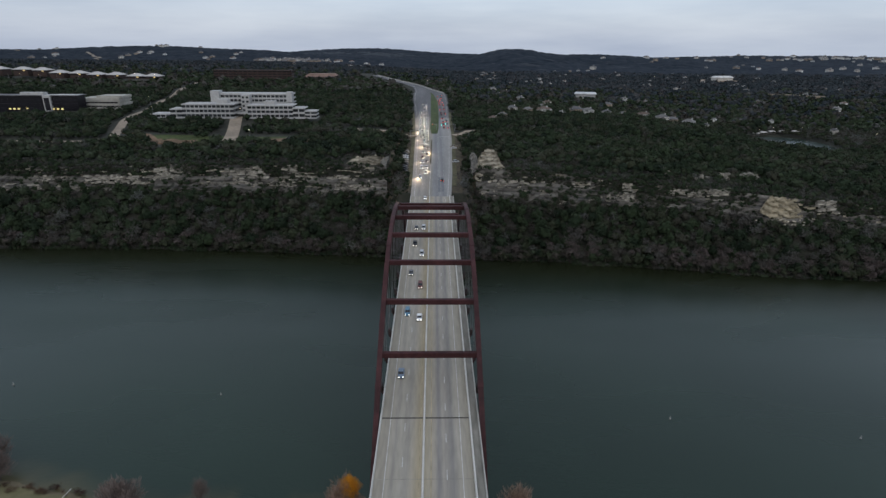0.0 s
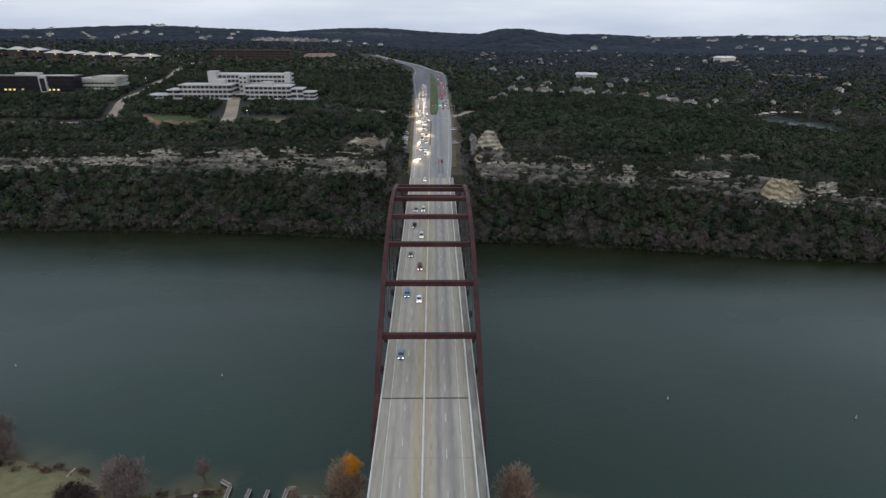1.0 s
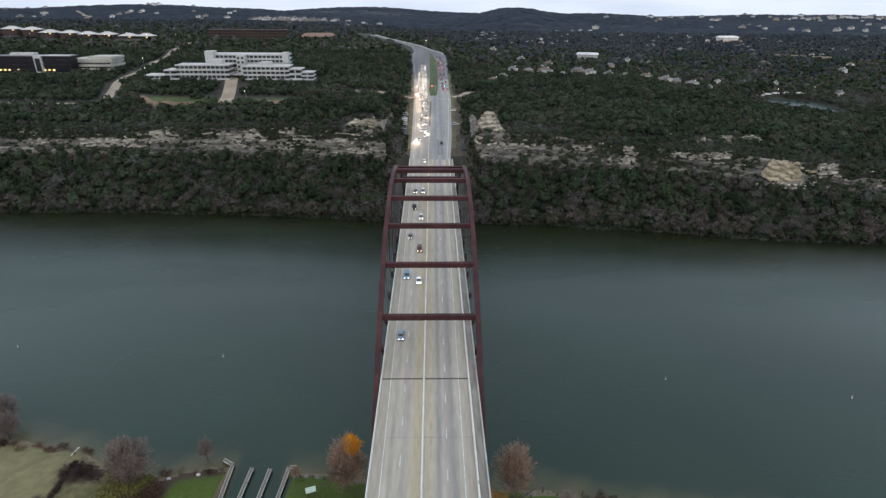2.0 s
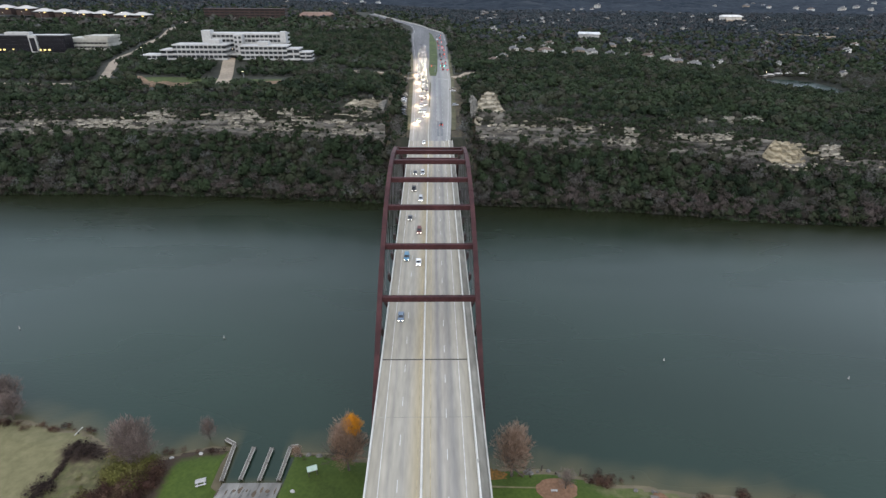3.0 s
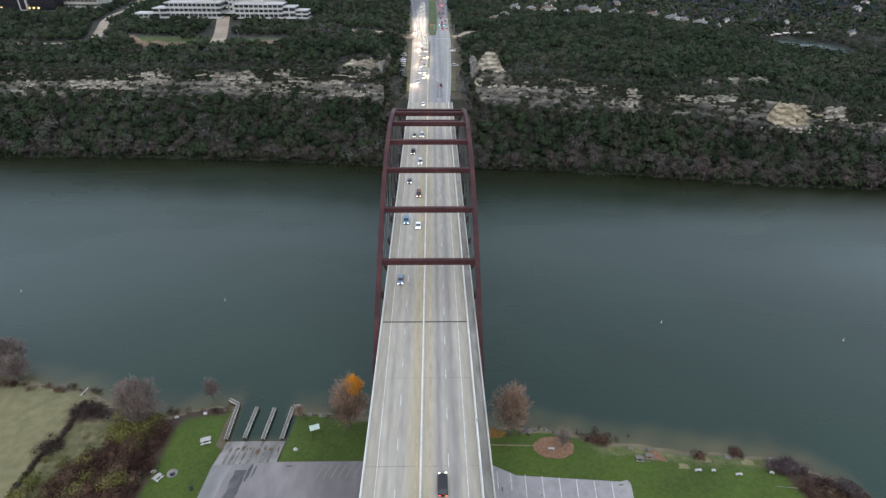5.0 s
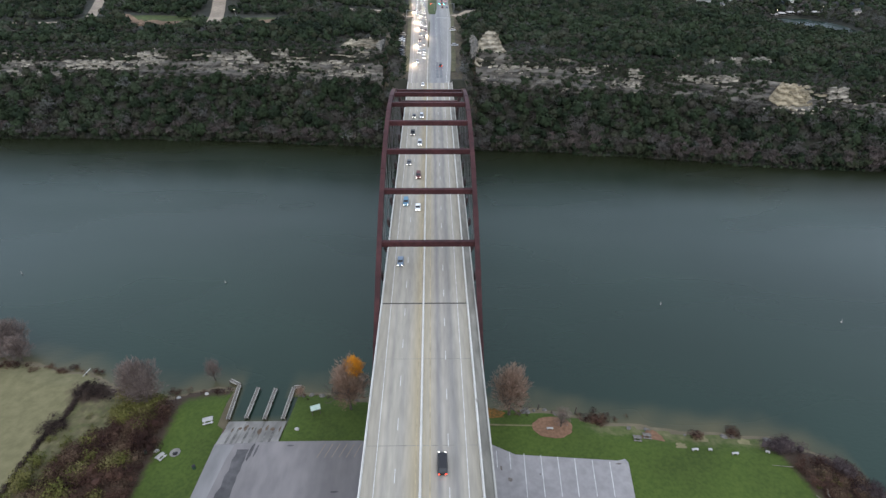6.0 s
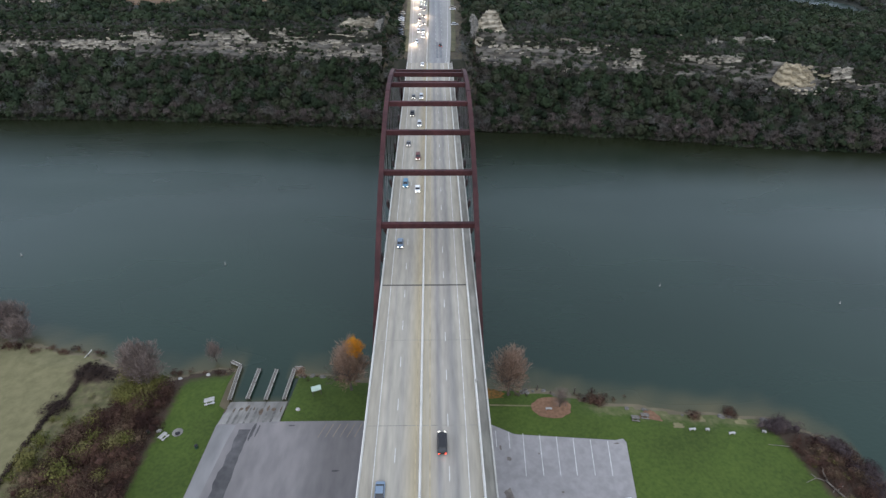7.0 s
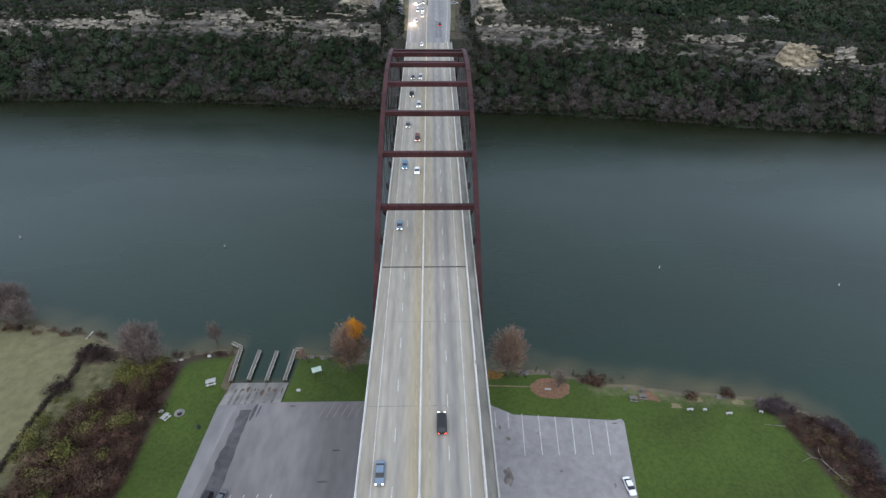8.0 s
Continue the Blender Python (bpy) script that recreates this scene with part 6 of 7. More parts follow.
for pts in (((0, 0, 0.35), (-2.4, 0.5, 0.8), (-5.2, -0.5, 0.5)), ((0.2, -0.4, 0.4), (-0.2, 1.6, 1.3), (0.3, 2.8, 1.6)), ((-2.2, 0.4, 0.8), (-3.4, 1.2, 1.4)), ((1.0, -2.8, 0.5), (2.6, -2.0, 1.3)), ((0.9, -2.2, 0.5), (-0.6, -3.4, 1.0))):
    bm = bmesh.new()
    for k, (a, b) in enumerate(zip(pts, pts[1:])):
        tube(bm, a, b, 0.12 - 0.04 * k, 0.08 - 0.035 * k, 6)
    part("limb", bm, M_DEADWOOD, log)
limb = thing("fallen_limb", "thin pale fallen limb on the lawn's edge", "branch", (91.5, -25.6, ground_z(91.5, -25.6)), -4)
bm = bmesh.new()
tube(bm, (-2.6, 0.2, 0.15), (2.6, -0.2, 0.3), 0.05, 0.09, 6)
part("stick", bm, M_DEADWOOD, limb)


def brush(name, label, pts, rad, n, size, material, core=0.0, thin=0.35, flat=0.7, category="bush"):
    p = np.array([(x, y, max(ground_z(x, y), 0) + 0.5 * r) for (x, y), r in zip(pts, rad)])
    v, f = crowns(p, np.array(rad), n, size, core, flat, thin)
    return tagged(tones(from_arrays(name, v, f, [material]), len(p), n, core), label, category, kind="stuff")


rs = random.Random(21)
pts = [(rs.uniform(-104, -71), rs.uniform(-62, -4)) for i in range(640)]
pts = [(x, y) for x, y in pts if x < -70.6 + 0.02 * (y + 5) and math.hypot((x + 81) / 5.5, (y + 5.2) / 4.5) > 1 and x > float(np.interp(y, [-60, -22, -10, -3], [-103, -93, -86.5, -82]))]
brush("brown_brush", "tangled brown winter brush between field and lawn", pts, [rs.choice((rs.uniform(0.8, 1.8), rs.uniform(1.8, 3.3))) for _ in pts], 420, 0.07, M_BRUSH, thin=0.25, core=0.35, flat=0.85)
pts = [(-80.8 + rs.gauss(0, 3.0), -5.2 + rs.gauss(0, 2.8)) for i in range(64)] + [(rs.uniform(-92, -76), rs.uniform(-48, -16)) for i in range(16)] + [(rs.uniform(-100, -84), rs.uniform(-52, -12)) for i in range(46)]
brush("yellow_green_bush", "yellow-green leafy bushes among the brush", pts, [rs.uniform(1.0, 3.0) for _ in pts], 420, 0.065, M_YBRUSH, thin=0.7, flat=0.95)
hy = [-62 + 0.55 * i for i in range(127)]
pts = [(float(np.interp(y, [-62, -33, -20, -11, -8, -3.7, 2.4, 7.5], [-102, -101.6, -102, -101.4, -99.8, -100.1, -100.8, -101.5])) + rs.uniform(-0.45, 0.45), y + rs.uniform(-0.3, 0.3)) for y in hy]
brush("hedge_line", "dark brushy hedge along the field edge", pts, [rs.uniform(0.65, 1.05) for _ in pts], 150, 0.11, M_HEDGE, core=0.55, thin=0.4)
pts = [(-100.8 + rs.gauss(0, 1.5), -11 + rs.gauss(0, 2.0)) for i in range(26)] + [(-97 + rs.gauss(0, 3.0), 2.8 + rs.gauss(0, 1.7)) for i in range(40)]
brush("dark_thicket", "dark mauve-brown leafless thicket at the field corner", pts, [rs.uniform(0.8, 1.7) for _ in pts], 230, 0.08, M_HEDGE, core=0.3, thin=0.25)
pts = [(rs.uniform(-100, -88), rs.uniform(-30, -4)) for i in range(46)]
brush("dry_tufts", "olive and straw-coloured weeds on rough ground", pts, [rs.uniform(0.4, 1.0) for _ in pts], 90, 0.12, M_YBRUSH, thin=0.35, flat=0.5)
pts = [(-128 + rs.uniform(-6, 4), 15 + rs.uniform(-1, 2)) for i in range(14)] + [(rs.uniform(-122, -100), float(np.interp(-110, SOUTH_X, SOUTH_Y)) + rs.uniform(-2, 1)) for i in range(22)] + [(rs.uniform(-76, -58), 3.5 + rs.uniform(-1, 1.5)) for i in range(14)]
brush("shore_brush", "low brown brush along the shore", pts, [rs.uniform(0.5, 1.5) for _ in pts], 200, 0.10, M_BRUSH, thin=0.3)
pts = [(47 + rs.gauss(0, 2.6), -8.3 + rs.gauss(0, 1.0)) for i in range(16)] + [(75 + rs.gauss(0, 1.6), -15.2 + rs.gauss(0, 0.8)) for i in range(6)] + [(84.5 + rs.gauss(0, 1.0), -13.4 + rs.gauss(0, 0.6)) for i in range(5)] 
brush("shore_brush", "dark leafless brush along the east shore", pts, [rs.uniform(0.9, 2.0) for _ in pts], 260, 0.09, M_BRUSH, thin=0.25, core=0.3)
pts = [(94.5 + rs.gauss(0, 2.6), -19.2 + rs.gauss(0, 0.9)) for i in range(22)] + [(105.5 + rs.gauss(0, 1.6), -25.2 + rs.gauss(0, 1.2)) for i in range(16)] + [(107.5 + rs.gauss(0, 1.3), -33.5 + rs.gauss(0, 4.0)) for i in range(30)] + [(109.5 + rs.gauss(0, 1.2), -46 + rs.gauss(0, 6)) for i in range(26)]
brush("plum_thicket", "dense dark mauve leafless thicket along the east shore", pts, [rs.uniform(1.1, 2.4) for _ in pts], 420, 0.075, M_PLUM, thin=0.22, core=0.45, flat=1.0)
pts = [(rs.uniform(93, 110), rs.uniform(-58, -24)) for i in range(240)]
pts = [(x, y) for x, y in pts if x > 94 - 0.3 * (y + 24)]
brush("brown_brush", "thin brown brush on the eastern slope", pts, [rs.uniform(0.9, 2.1) for _ in pts], 260, 0.085, M_BRUSH, thin=0.25, core=0.3)
pts = [(96 + rs.uniform(0, 8), -38 + rs.uniform(-8, 10)) for i in range(16)]
brush("yellow_green_bush", "low yellow-green bushes on the eastern slope", pts, [rs.uniform(0.5, 1.2) for _ in pts], 160, 0.1, M_YBRUSH, thin=0.6)
pts = [(rs.uniform(22, 60), float(np.interp(40, SOUTH_X, SOUTH_Y)) - rs.uniform(0, 3)) for i in range(16)] + [(rs.uniform(-36, -18), 1.5 + rs.uniform(-2, 1)) for i in range(12)]
brush("shore_brush", "reeds and low brush at the water", pts, [rs.uniform(0.4, 0.9) for _ in pts], 60, 0.18, M_BRUSH, thin=0.3)

# trees that stand along the north shore
M_SHORE = foliage("mauve_grey_shore_twigs", [(0.060, 0.048, 0.045), (0.082, 0.067, 0.063), (0.106, 0.090, 0.086)], 0.25)
protos = []
for i in range(6):
    kind = ("evergreen_tree", "bare_tree")[i % 2]
    ob = thing(kind, "dark green juniper at the north shore" if i % 2 == 0 else "leafless grey-mauve tree at the north shore", "tree", (0, 0, -60), 0, "north shore trees")
    bm = bmesh.new()
    branches(bm, 50 + i, 7.0, 0.7, levels=2)
    part("trunk", bm, M_BARK, ob)
    q = np.random.default_rng(60 + i)
    lob = q.normal(size=(6, 3)) * np.array([1.5, 1.3, 1.3]) + np.array([0, 0, 4.2])
    v, f = crowns(lob, q.uniform(1.2, 2.1, 6), 36 if i % 2 == 0 else 70, 0.24 if i % 2 == 0 else 0.22, core=0.75 if i % 2 == 0 else 0, thin=1.0 if i % 2 == 0 else 0.22)
    c = tones(from_arrays("crown", v, f, [M_EVER if i == 0 else M_OLIVE if i % 2 == 0 else (M_BARE if i == 1 else M_SHORE)]), 6, 36 if i % 2 == 0 else 70, 0.75 if i % 2 == 0 else 0)
    c.parent = ob
    protos.append(ob)
rt = random.Random(77)
first = [True] * 6
for i in range(150):
    x = -330 + 660 * i / 149 + rt.uniform(-1.5, 1.5)
    y = float(np.interp(x, NORTH_X, NORTH_Y)) + rt.uniform(0.2, 3.0)
    if abs(x - 1) < 5:
        continue
    k = rt.choice((0, 1, 2, 2, 3, 4, 5)) if x < 60 else rt.choice((0, 1, 2, 3, 4, 5, 5, 5))
    s = rt.uniform(0.75, 1.3) * (1.25 if k % 2 else 1.0) * (1.2 if k % 2 and x > 60 else 1.0)
    m = pose(x, y, max(ground_z(x, y), 0.0), 0, 0, rt.uniform(0, 360))
    if first[k]:
        protos[k].matrix_world = m
        first[k] = False
        continue
    t = copy_thing(protos[k], m)
    t.scale = (s, s, s)
for ob, f in zip(protos, first):
    if f:
        ob.matrix_world = pose(-334, 224, 0.5)

# ---- vehicles ----
M_GLASS = mat("dark_car_glass", (0.015, 0.018, 0.022), (0.02, 0.023, 0.028), 1.0, 0.1, spec=0.5)
M_LAMP = mat("lit_headlamp", (1.0, 0.93, 0.80), (1.0, 0.93, 0.80), 1.0, 0.4, emit=12.0)
M_LOWBEAM = mat("dipped_headlamp", (1.0, 0.95, 0.86), (1.0, 0.95, 0.86), 1.0, 0.4, emit=4.0)
M_TAIL = mat("lit_tail_lamp", (1.0, 0.06, 0.03), (1.0, 0.06, 0.03), 1.0, 0.4, emit=5.0)
M_TAILDIM = mat("red_tail_lens", (0.16, 0.02, 0.015), (0.20, 0.03, 0.02), 1.0, 0.3)
M_DIM = mat("unlit_lamp", (0.5, 0.5, 0.5), (0.6, 0.6, 0.6), 1.0, 0.3)
M_RIM = mat("alloy_rim", (0.3, 0.3, 0.32), (0.4, 0.4, 0.42), 1.0, 0.35, metal=0.8)
PAINTS = {}
for nm, c in (("white", (0.72, 0.73, 0.74)), ("black", (0.016, 0.016, 0.018)), ("silver", (0.42, 0.44, 0.46)), ("grey", (0.10, 0.105, 0.115)), ("blue", (0.08, 0.19, 0.28)), ("slate_blue", (0.14, 0.19, 0.25)), ("maroon", (0.10, 0.025, 0.022)), ("tan", (0.30, 0.26, 0.20))):
    PAINTS[nm] = mat(nm + "_car_paint", c, tuple(k * 1.06 for k in c), 1.0, 0.38, 0, 0.5, 0.05, spec=0.3)


def shell(bm, sections, tuck=0.0):
    """A body drawn through cross sections along y: (y, half width low, half width high, z low, z high)."""
    rings = []
    for y, wl, wh, zl, zh in sections:
        zm = zl + 0.55 * (zh - zl)
        rings.append([bm.verts.new(c) for c in ((-wl * 0.92, y, zl), (wl * 0.92, y, zl), (wl, y, zm), (wh, y, zh - 0.06), (wh * 0.88, y, zh), (-wh * 0.88, y, zh), (-wh, y, zh - 0.06), (-wl, y, zm))])
    for a, b in zip(rings, rings[1:]):
        for i in range(8):
            j = (i + 1) % 8
            bm.faces.new((a[i], a[j], b[j], b[i]))
    bm.faces.new(rings[0][::-1])
    bm.faces.new(rings[-1])
    bmesh.ops.recalc_face_normals(bm, faces=bm.faces[:])


def vehicle(kind, paint, lit, label, group="traffic"):
    """A car that heads south (towards -y), its wheels on z = 0."""
    L = {"sedan": 4.7, "suv": 4.9, "pickup": 5.7, "van": 5.2}[kind]
    W = {"sedan": 0.91, "suv": 0.97, "pickup": 1.0, "van": 1.0}[kind]
    H = {"sedan": 1.45, "suv": 1.78, "pickup": 1.85, "van": 1.95}[kind]
    belt = {"sedan": 0.92, "suv": 1.08, "pickup": 1.12, "van": 1.08}[kind]
    h = L / 2
    ob = thing(kind if kind in ("pickup", "van") else kind + "_car", label, "car", group=group)
    p = PAINTS[paint]
    bm = bmesh.new()
    shell(bm, [(-h, W * 0.8, W * 0.74, 0.35, 0.68), (-h + 0.25, W * 0.96, W * 0.88, 0.26, belt - 0.16), (-h + 1.2, W, W * 0.93, 0.24, belt - 0.03), (h - 1.0, W, W * 0.94, 0.24, belt), (h - 0.2, W * 0.97, W * 0.9, 0.28, belt - 0.06), (h, W * 0.85, W * 0.8, 0.38, belt - 0.2)])
    part("body", bm, p, ob)
    y0, y1, y2, y3 = {"sedan": (-h + 1.15, -h + 1.95, h - 1.45, h - 0.65), "suv": (-h + 1.15, -h + 1.85, h - 0.6, h - 0.15), "pickup": (-h + 1.45, -h + 2.05, h - 2.35, h - 2.1), "van": (-h + 0.6, -h + 1.4, h - 0.3, h - 0.08)}[kind]
    bm = bmesh.new()
    rows = [[bm.verts.new((s * w, y, z)) for s in (-1, 1)] for y, w, z in ((y0, W * 0.86, belt - 0.05), (y1, W * 0.76, H - 0.05), (y2, W * 0.76, H - 0.05), (y3, W * 0.86, belt - 0.05))]
    for a, b in zip(rows, rows[1:]):
        bm.faces.new((a[0], a[1], b[1], b[0]))
    bm.faces.new([r[0] for r in rows])
    bm.faces.new([r[1] for r in rows][::-1])
    bm.faces.new((rows[3][0], rows[3][1], rows[0][1], rows[0][0]))
    bmesh.ops.recalc_face_normals(bm, faces=bm.faces[:])
    part("greenhouse", bm, M_GLASS, ob, "dark glass cabin")
    block("roof", (-W * 0.74, W * 0.74, y1 - 0.08, y2 + 0.08, H - 0.07, H), p, ob, bevel=0.03)
    if kind == "pickup":
        block("load_bed", (-W * 0.82, W * 0.82, h - 2.0, h - 0.15, belt - 0.02, belt + 0.012), M_BLACK, ob)
    for s in (-1, 1):
        for y in (-h + 0.95, h - 0.95):
            bm = bmesh.new()
            tube(bm, (s * (W - 0.22), y, 0.33), (s * (W + 0.01), y, 0.33), 0.33, 0.33, 14)
            wheel = part("wheel", bm, M_BLACK, ob, "black tyre")
            bm = bmesh.new()
            tube(bm, (s * (W + 0.0), y, 0.33), (s * (W + 0.025), y, 0.33), 0.2, 0.19, 10)
            part("rim", bm, M_RIM, wheel)
        block("headlight", (s * W * 0.64 - 0.17, s * W * 0.64 + 0.17, -h - 0.035, -h + 0.05, 0.6, 0.78), (M_LAMP if lit == 2 else M_LOWBEAM) if lit else M_DIM, ob, label="lit headlight" if lit else "")
        block("tail_light", (s * W * 0.66 - 0.16, s * W * 0.66 + 0.16, h - 0.03, h + 0.02, 0.54, 0.72), M_TAIL if lit > 1 else M_TAILDIM, ob, label="red tail light")
    return ob


def tilt_at(x, y, heading=0.0):
    """A pose on the road's grade; heading 0 is southbound, 180 northbound."""
    g = math.degrees(math.atan(GRADE if y < 520 else 0.045))
    return pose(x, y, grade(y) + 0.02, g, 0, 0) @ pose(0, 0, 0, 0, 0, heading)


SPOTS = {
    ("sedan", "grey"): [(-7.2, 94.3, 0), (-6.6, 149.0, 0)],
    ("sedan", "white"): [(-2.9, 56.5, 0), (-3.0, 201.0, 0)],
    ("suv", "blue"): [(-7.2, 60.3, 0)],
    ("suv", "maroon"): [(-3.2, 82.1, 0)],
    ("sedan", "slate_blue"): [(-7.4, 23.0, 0), (-7.5, -57.0, 0)],
    ("pickup", "black"): [(-6.6, 127.0, 0)],
    ("suv", "silver"): [(-3.2, 114.8, 0), (-2.9, 149.0, 0)],
    ("suv", "black"): [(7.6, 242.0, 180), (3.9, -46.5, 180)],
    ("van", "white"): [], ("sedan", "black"): [], ("pickup", "grey"): [],
}
rq = random.Random(31)
kinds = list(SPOTS)
# the queue at the signals
for lane, (a, b) in {-10.5: (395, 560), -7.0: (250, 620), -3.6: (262, 600)}.items():
    y = a
    while y < b:
        k = rq.choice([c for c in kinds if c != ("suv", "black")])
        SPOTS[k].append((lane + float(road_x(y)) - 1 + rq.uniform(-0.3, 0.3) - (0.0 if y < 400 else 1.2), y, 0))
        y += rq.uniform(9.5, 17.0) if 340 < y < 500 else rq.uniform(14, 30)
for lane in (11.0, 15.0):
    y = 445
    while y < 700:
        SPOTS[rq.choice(kinds)].append((lane + float(road_x(y)) + rq.uniform(-0.3, 0.3), y, 180))
        y += rq.uniform(12, 32)
WORDS = {"sedan": "sedan", "suv": "sport utility vehicle", "pickup": "pickup truck", "van": "van"}
for (kind, paint), spots in SPOTS.items():
    if not spots:
        continue
    for beam_level, here in ((1, [s for s in spots if s[1] < 210 and s[2] == 0]), (2, [s for s in spots if s[1] >= 210]), (3, [s for s in spots if s[1] < 210 and s[2] == 180])):
        if not here:
            continue
        master = vehicle(kind, paint, beam_level, f"{paint.replace('_', ' ')} {WORDS[kind]} with its lights on")
        master.matrix_world = tilt_at(*here[0])
        for s in here[1:]:
            copy_thing(master, tilt_at(*s))
# parked vehicles
PARK = {("sedan", "white"): [(48.0, -42.5, LOT_Z, 8)], ("suv", "silver"): [], ("sedan", "grey"): [(-46.6, -44.6, LOT_Z, -14)], ("suv", "black"): [(-49.8, -44.8, LOT_Z, -14)], ("pickup", "tan"): []}
pk = list(PARK)
for i in range(11):
    y = 268 + 6.8 * i
    PARK[rq.choice(pk)].append((-18.6 - 0.03 * (y - 268) + rq.uniform(-0.6, 0.6), y, grade(y) - 0.02, 62 + rq.uniform(-8, 8)))
for y in (346.0, 352.0, 296.0):
    PARK[rq.choice(pk)].append((18.6, y, grade(y) - 0.02, rq.uniform(100, 170)))
for x, y in ((-255, 353), (-243, 341), (-150, 346.5), (-118, 350)):
    PARK[rq.choice(pk)].append((x, y, ground_z(x, y) + 0.27, 80))
for (kind, paint), spots in PARK.items():
    master = None
    for x, y, z, tn in spots:
        if master is None:
            master = vehicle(kind, paint, False, f"parked {paint} {WORDS[kind]} with its lights off", "parked cars")
            master.matrix_world = pose(x, y, z, 0, 0, tn)
        else:
            copy_thing(master, pose(x, y, z, 0, 0, tn))

# ---- signals, signs and lamps along the highway ----
M_GREEN = mat("green_signal", (0.10, 1.0, 0.75), (0.10, 1.0, 0.75), 1.0, 0.4, emit=14.0)
M_RED = mat("red_signal", (1.0, 0.10, 0.04), (1.0, 0.10, 0.04), 1.0, 0.4, emit=10.0)
M_SODIUM = mat("warm_street_light", (1.0, 0.82, 0.55), (1.0, 0.82, 0.55), 1.0, 0.4, emit=9.0)
M_GALV = mat("galvanised_steel", (0.30, 0.31, 0.32), (0.38, 0.39, 0.40), 1.0, 0.5, metal=0.6)
for x, y, arm, lights in ((22.5, 430, -14, ((-9.5, M_GREEN), (-13.2, M_GREEN))), (-19.5, 396, 12, ((11, M_BLACK), (7, M_BLACK))), (4.6, 431, -4.6, ((-3.4, M_RED),))):
    t = thing("traffic_signal", "traffic signal on a steel mast arm over the highway", "signal", (x, y, grade(y) - 0.1), 0, "traffic signals")
    bm = bmesh.new()
    tube(bm, (0, 0, 0), (0, 0, 6.6), 0.18, 0.13, 8)
    part("pole", bm, M_GALV, t)
    bm = bmesh.new()
    tube(bm, (0, 0, 6.2), (arm, 0, 6.5), 0.12, 0.07, 6)
    part("mast_arm", bm, M_GALV, t)
    for dx, lamp in lights:
        hd = block("signal_head", (dx - 0.28, dx + 0.28, -0.15, 0.25, 5.6, 6.9), M_BLACK, t)
        block("signal_lamp", (dx - 0.22, dx + 0.22, -0.25, -0.16, 5.75, 6.15), lamp, hd, label="lit signal lamp")


def street_lamp(height=9.0):
    t = thing("street_lamp", "steel street lamp with a small lit head", "street lamp", group="street lamps")
    bm = bmesh.new()
    tube(bm, (0, 0, -1), (0, 0, height), 0.12, 0.08, 6)
    part("pole", bm, M_GALV, t)
    block("arm", (-0.06, 0.06, -1.6, 0.0, height - 0.1, height), M_GALV, t)
    block("lamp_head", (-0.2, 0.2, -2.0, -1.5, height - 0.18, height - 0.02), M_SODIUM, t, label="lit lamp")
    return t


lamp = street_lamp()
LAMPS = [(-8, 812), (-285, 470), (-395, 640), (-330, 560), (-200, 436), (-184, 436), (-150, 350), (130, 900), (480, 705), (505, 712), (540, 700), (560, 715), (590, 600), (605, 640), (575, 560), (-470, 878), (-505, 880), (-540, 880), (-575, 878), (-600, 880), (-640, 884), (-665, 880), (-700, 884), (-720, 882), (-430, 890), (-760, 880), (620, 1500), (700, 1510), (650, 1460)]
for i, (x, y) in enumerate(LAMPS):
    m = pose(x, y, grade(y) if abs(x - float(road_x(y))) < 20 else ground_z(x, y), 0, 0, 0)
    if i == 0:
        lamp.matrix_world = m
    else:
        copy_thing(lamp, m)

# ---- office buildings on the western plateau ----
M_PANEL = mat("white_concrete_panels", (0.33, 0.33, 0.32), (0.42, 0.42, 0.41), 0.5, 0.8, 0.01, 0.06, 0.12)
M_WINDOW = mat("dark_window_glass", (0.020, 0.024, 0.028), (0.04, 0.045, 0.05), 0.15, 0.12, spec=0.5, instance=0.5)
M_BLACKG = mat("black_curtain_glass", (0.008, 0.008, 0.011), (0.014, 0.014, 0.019), 0.1, 0.35, spec=0.18)
M_LIT = mat("lit_yellow_window", (1.0, 0.78, 0.30), (1.0, 0.78, 0.30), 1.0, 0.5, emit=0.6)
M_BEIGE = mat("beige_panels", (0.29, 0.283, 0.25), (0.37, 0.36, 0.32), 0.4, 0.85, 0.01, 0.06, 0.15)
M_ROOFG = mat("gravel_roof", (0.32, 0.318, 0.31), (0.44, 0.435, 0.425), 0.6, 0.95, 0.0, 0.08, 0.2)
M_BROWN = mat("brown_brick", (0.040, 0.027, 0.023), (0.062, 0.042, 0.036), 0.6, 0.9, 0.0, 0.08, 0.2)
M_DKROOF = mat("dark_flat_roof", (0.10, 0.10, 0.105), (0.15, 0.15, 0.155), 0.5, 0.9)
PANES = {}


def pane(parent, w, h, x, y, z, material, depth=0.12):
    key = (round(w, 2), round(h, 2), material.name)
    if key not in PANES:
        bm = bmesh.new()
        box(bm, -w / 2, w / 2, -depth, 0.05, 0, h)
        me = bpy.data.meshes.new("window")
        bm.to_mesh(me)
        bm.free()
        me.materials.append(material)
        PANES[key] = me
    o = new("window", PANES[key])
    o.parent = parent
    o.location = (x, y, z)
    return o


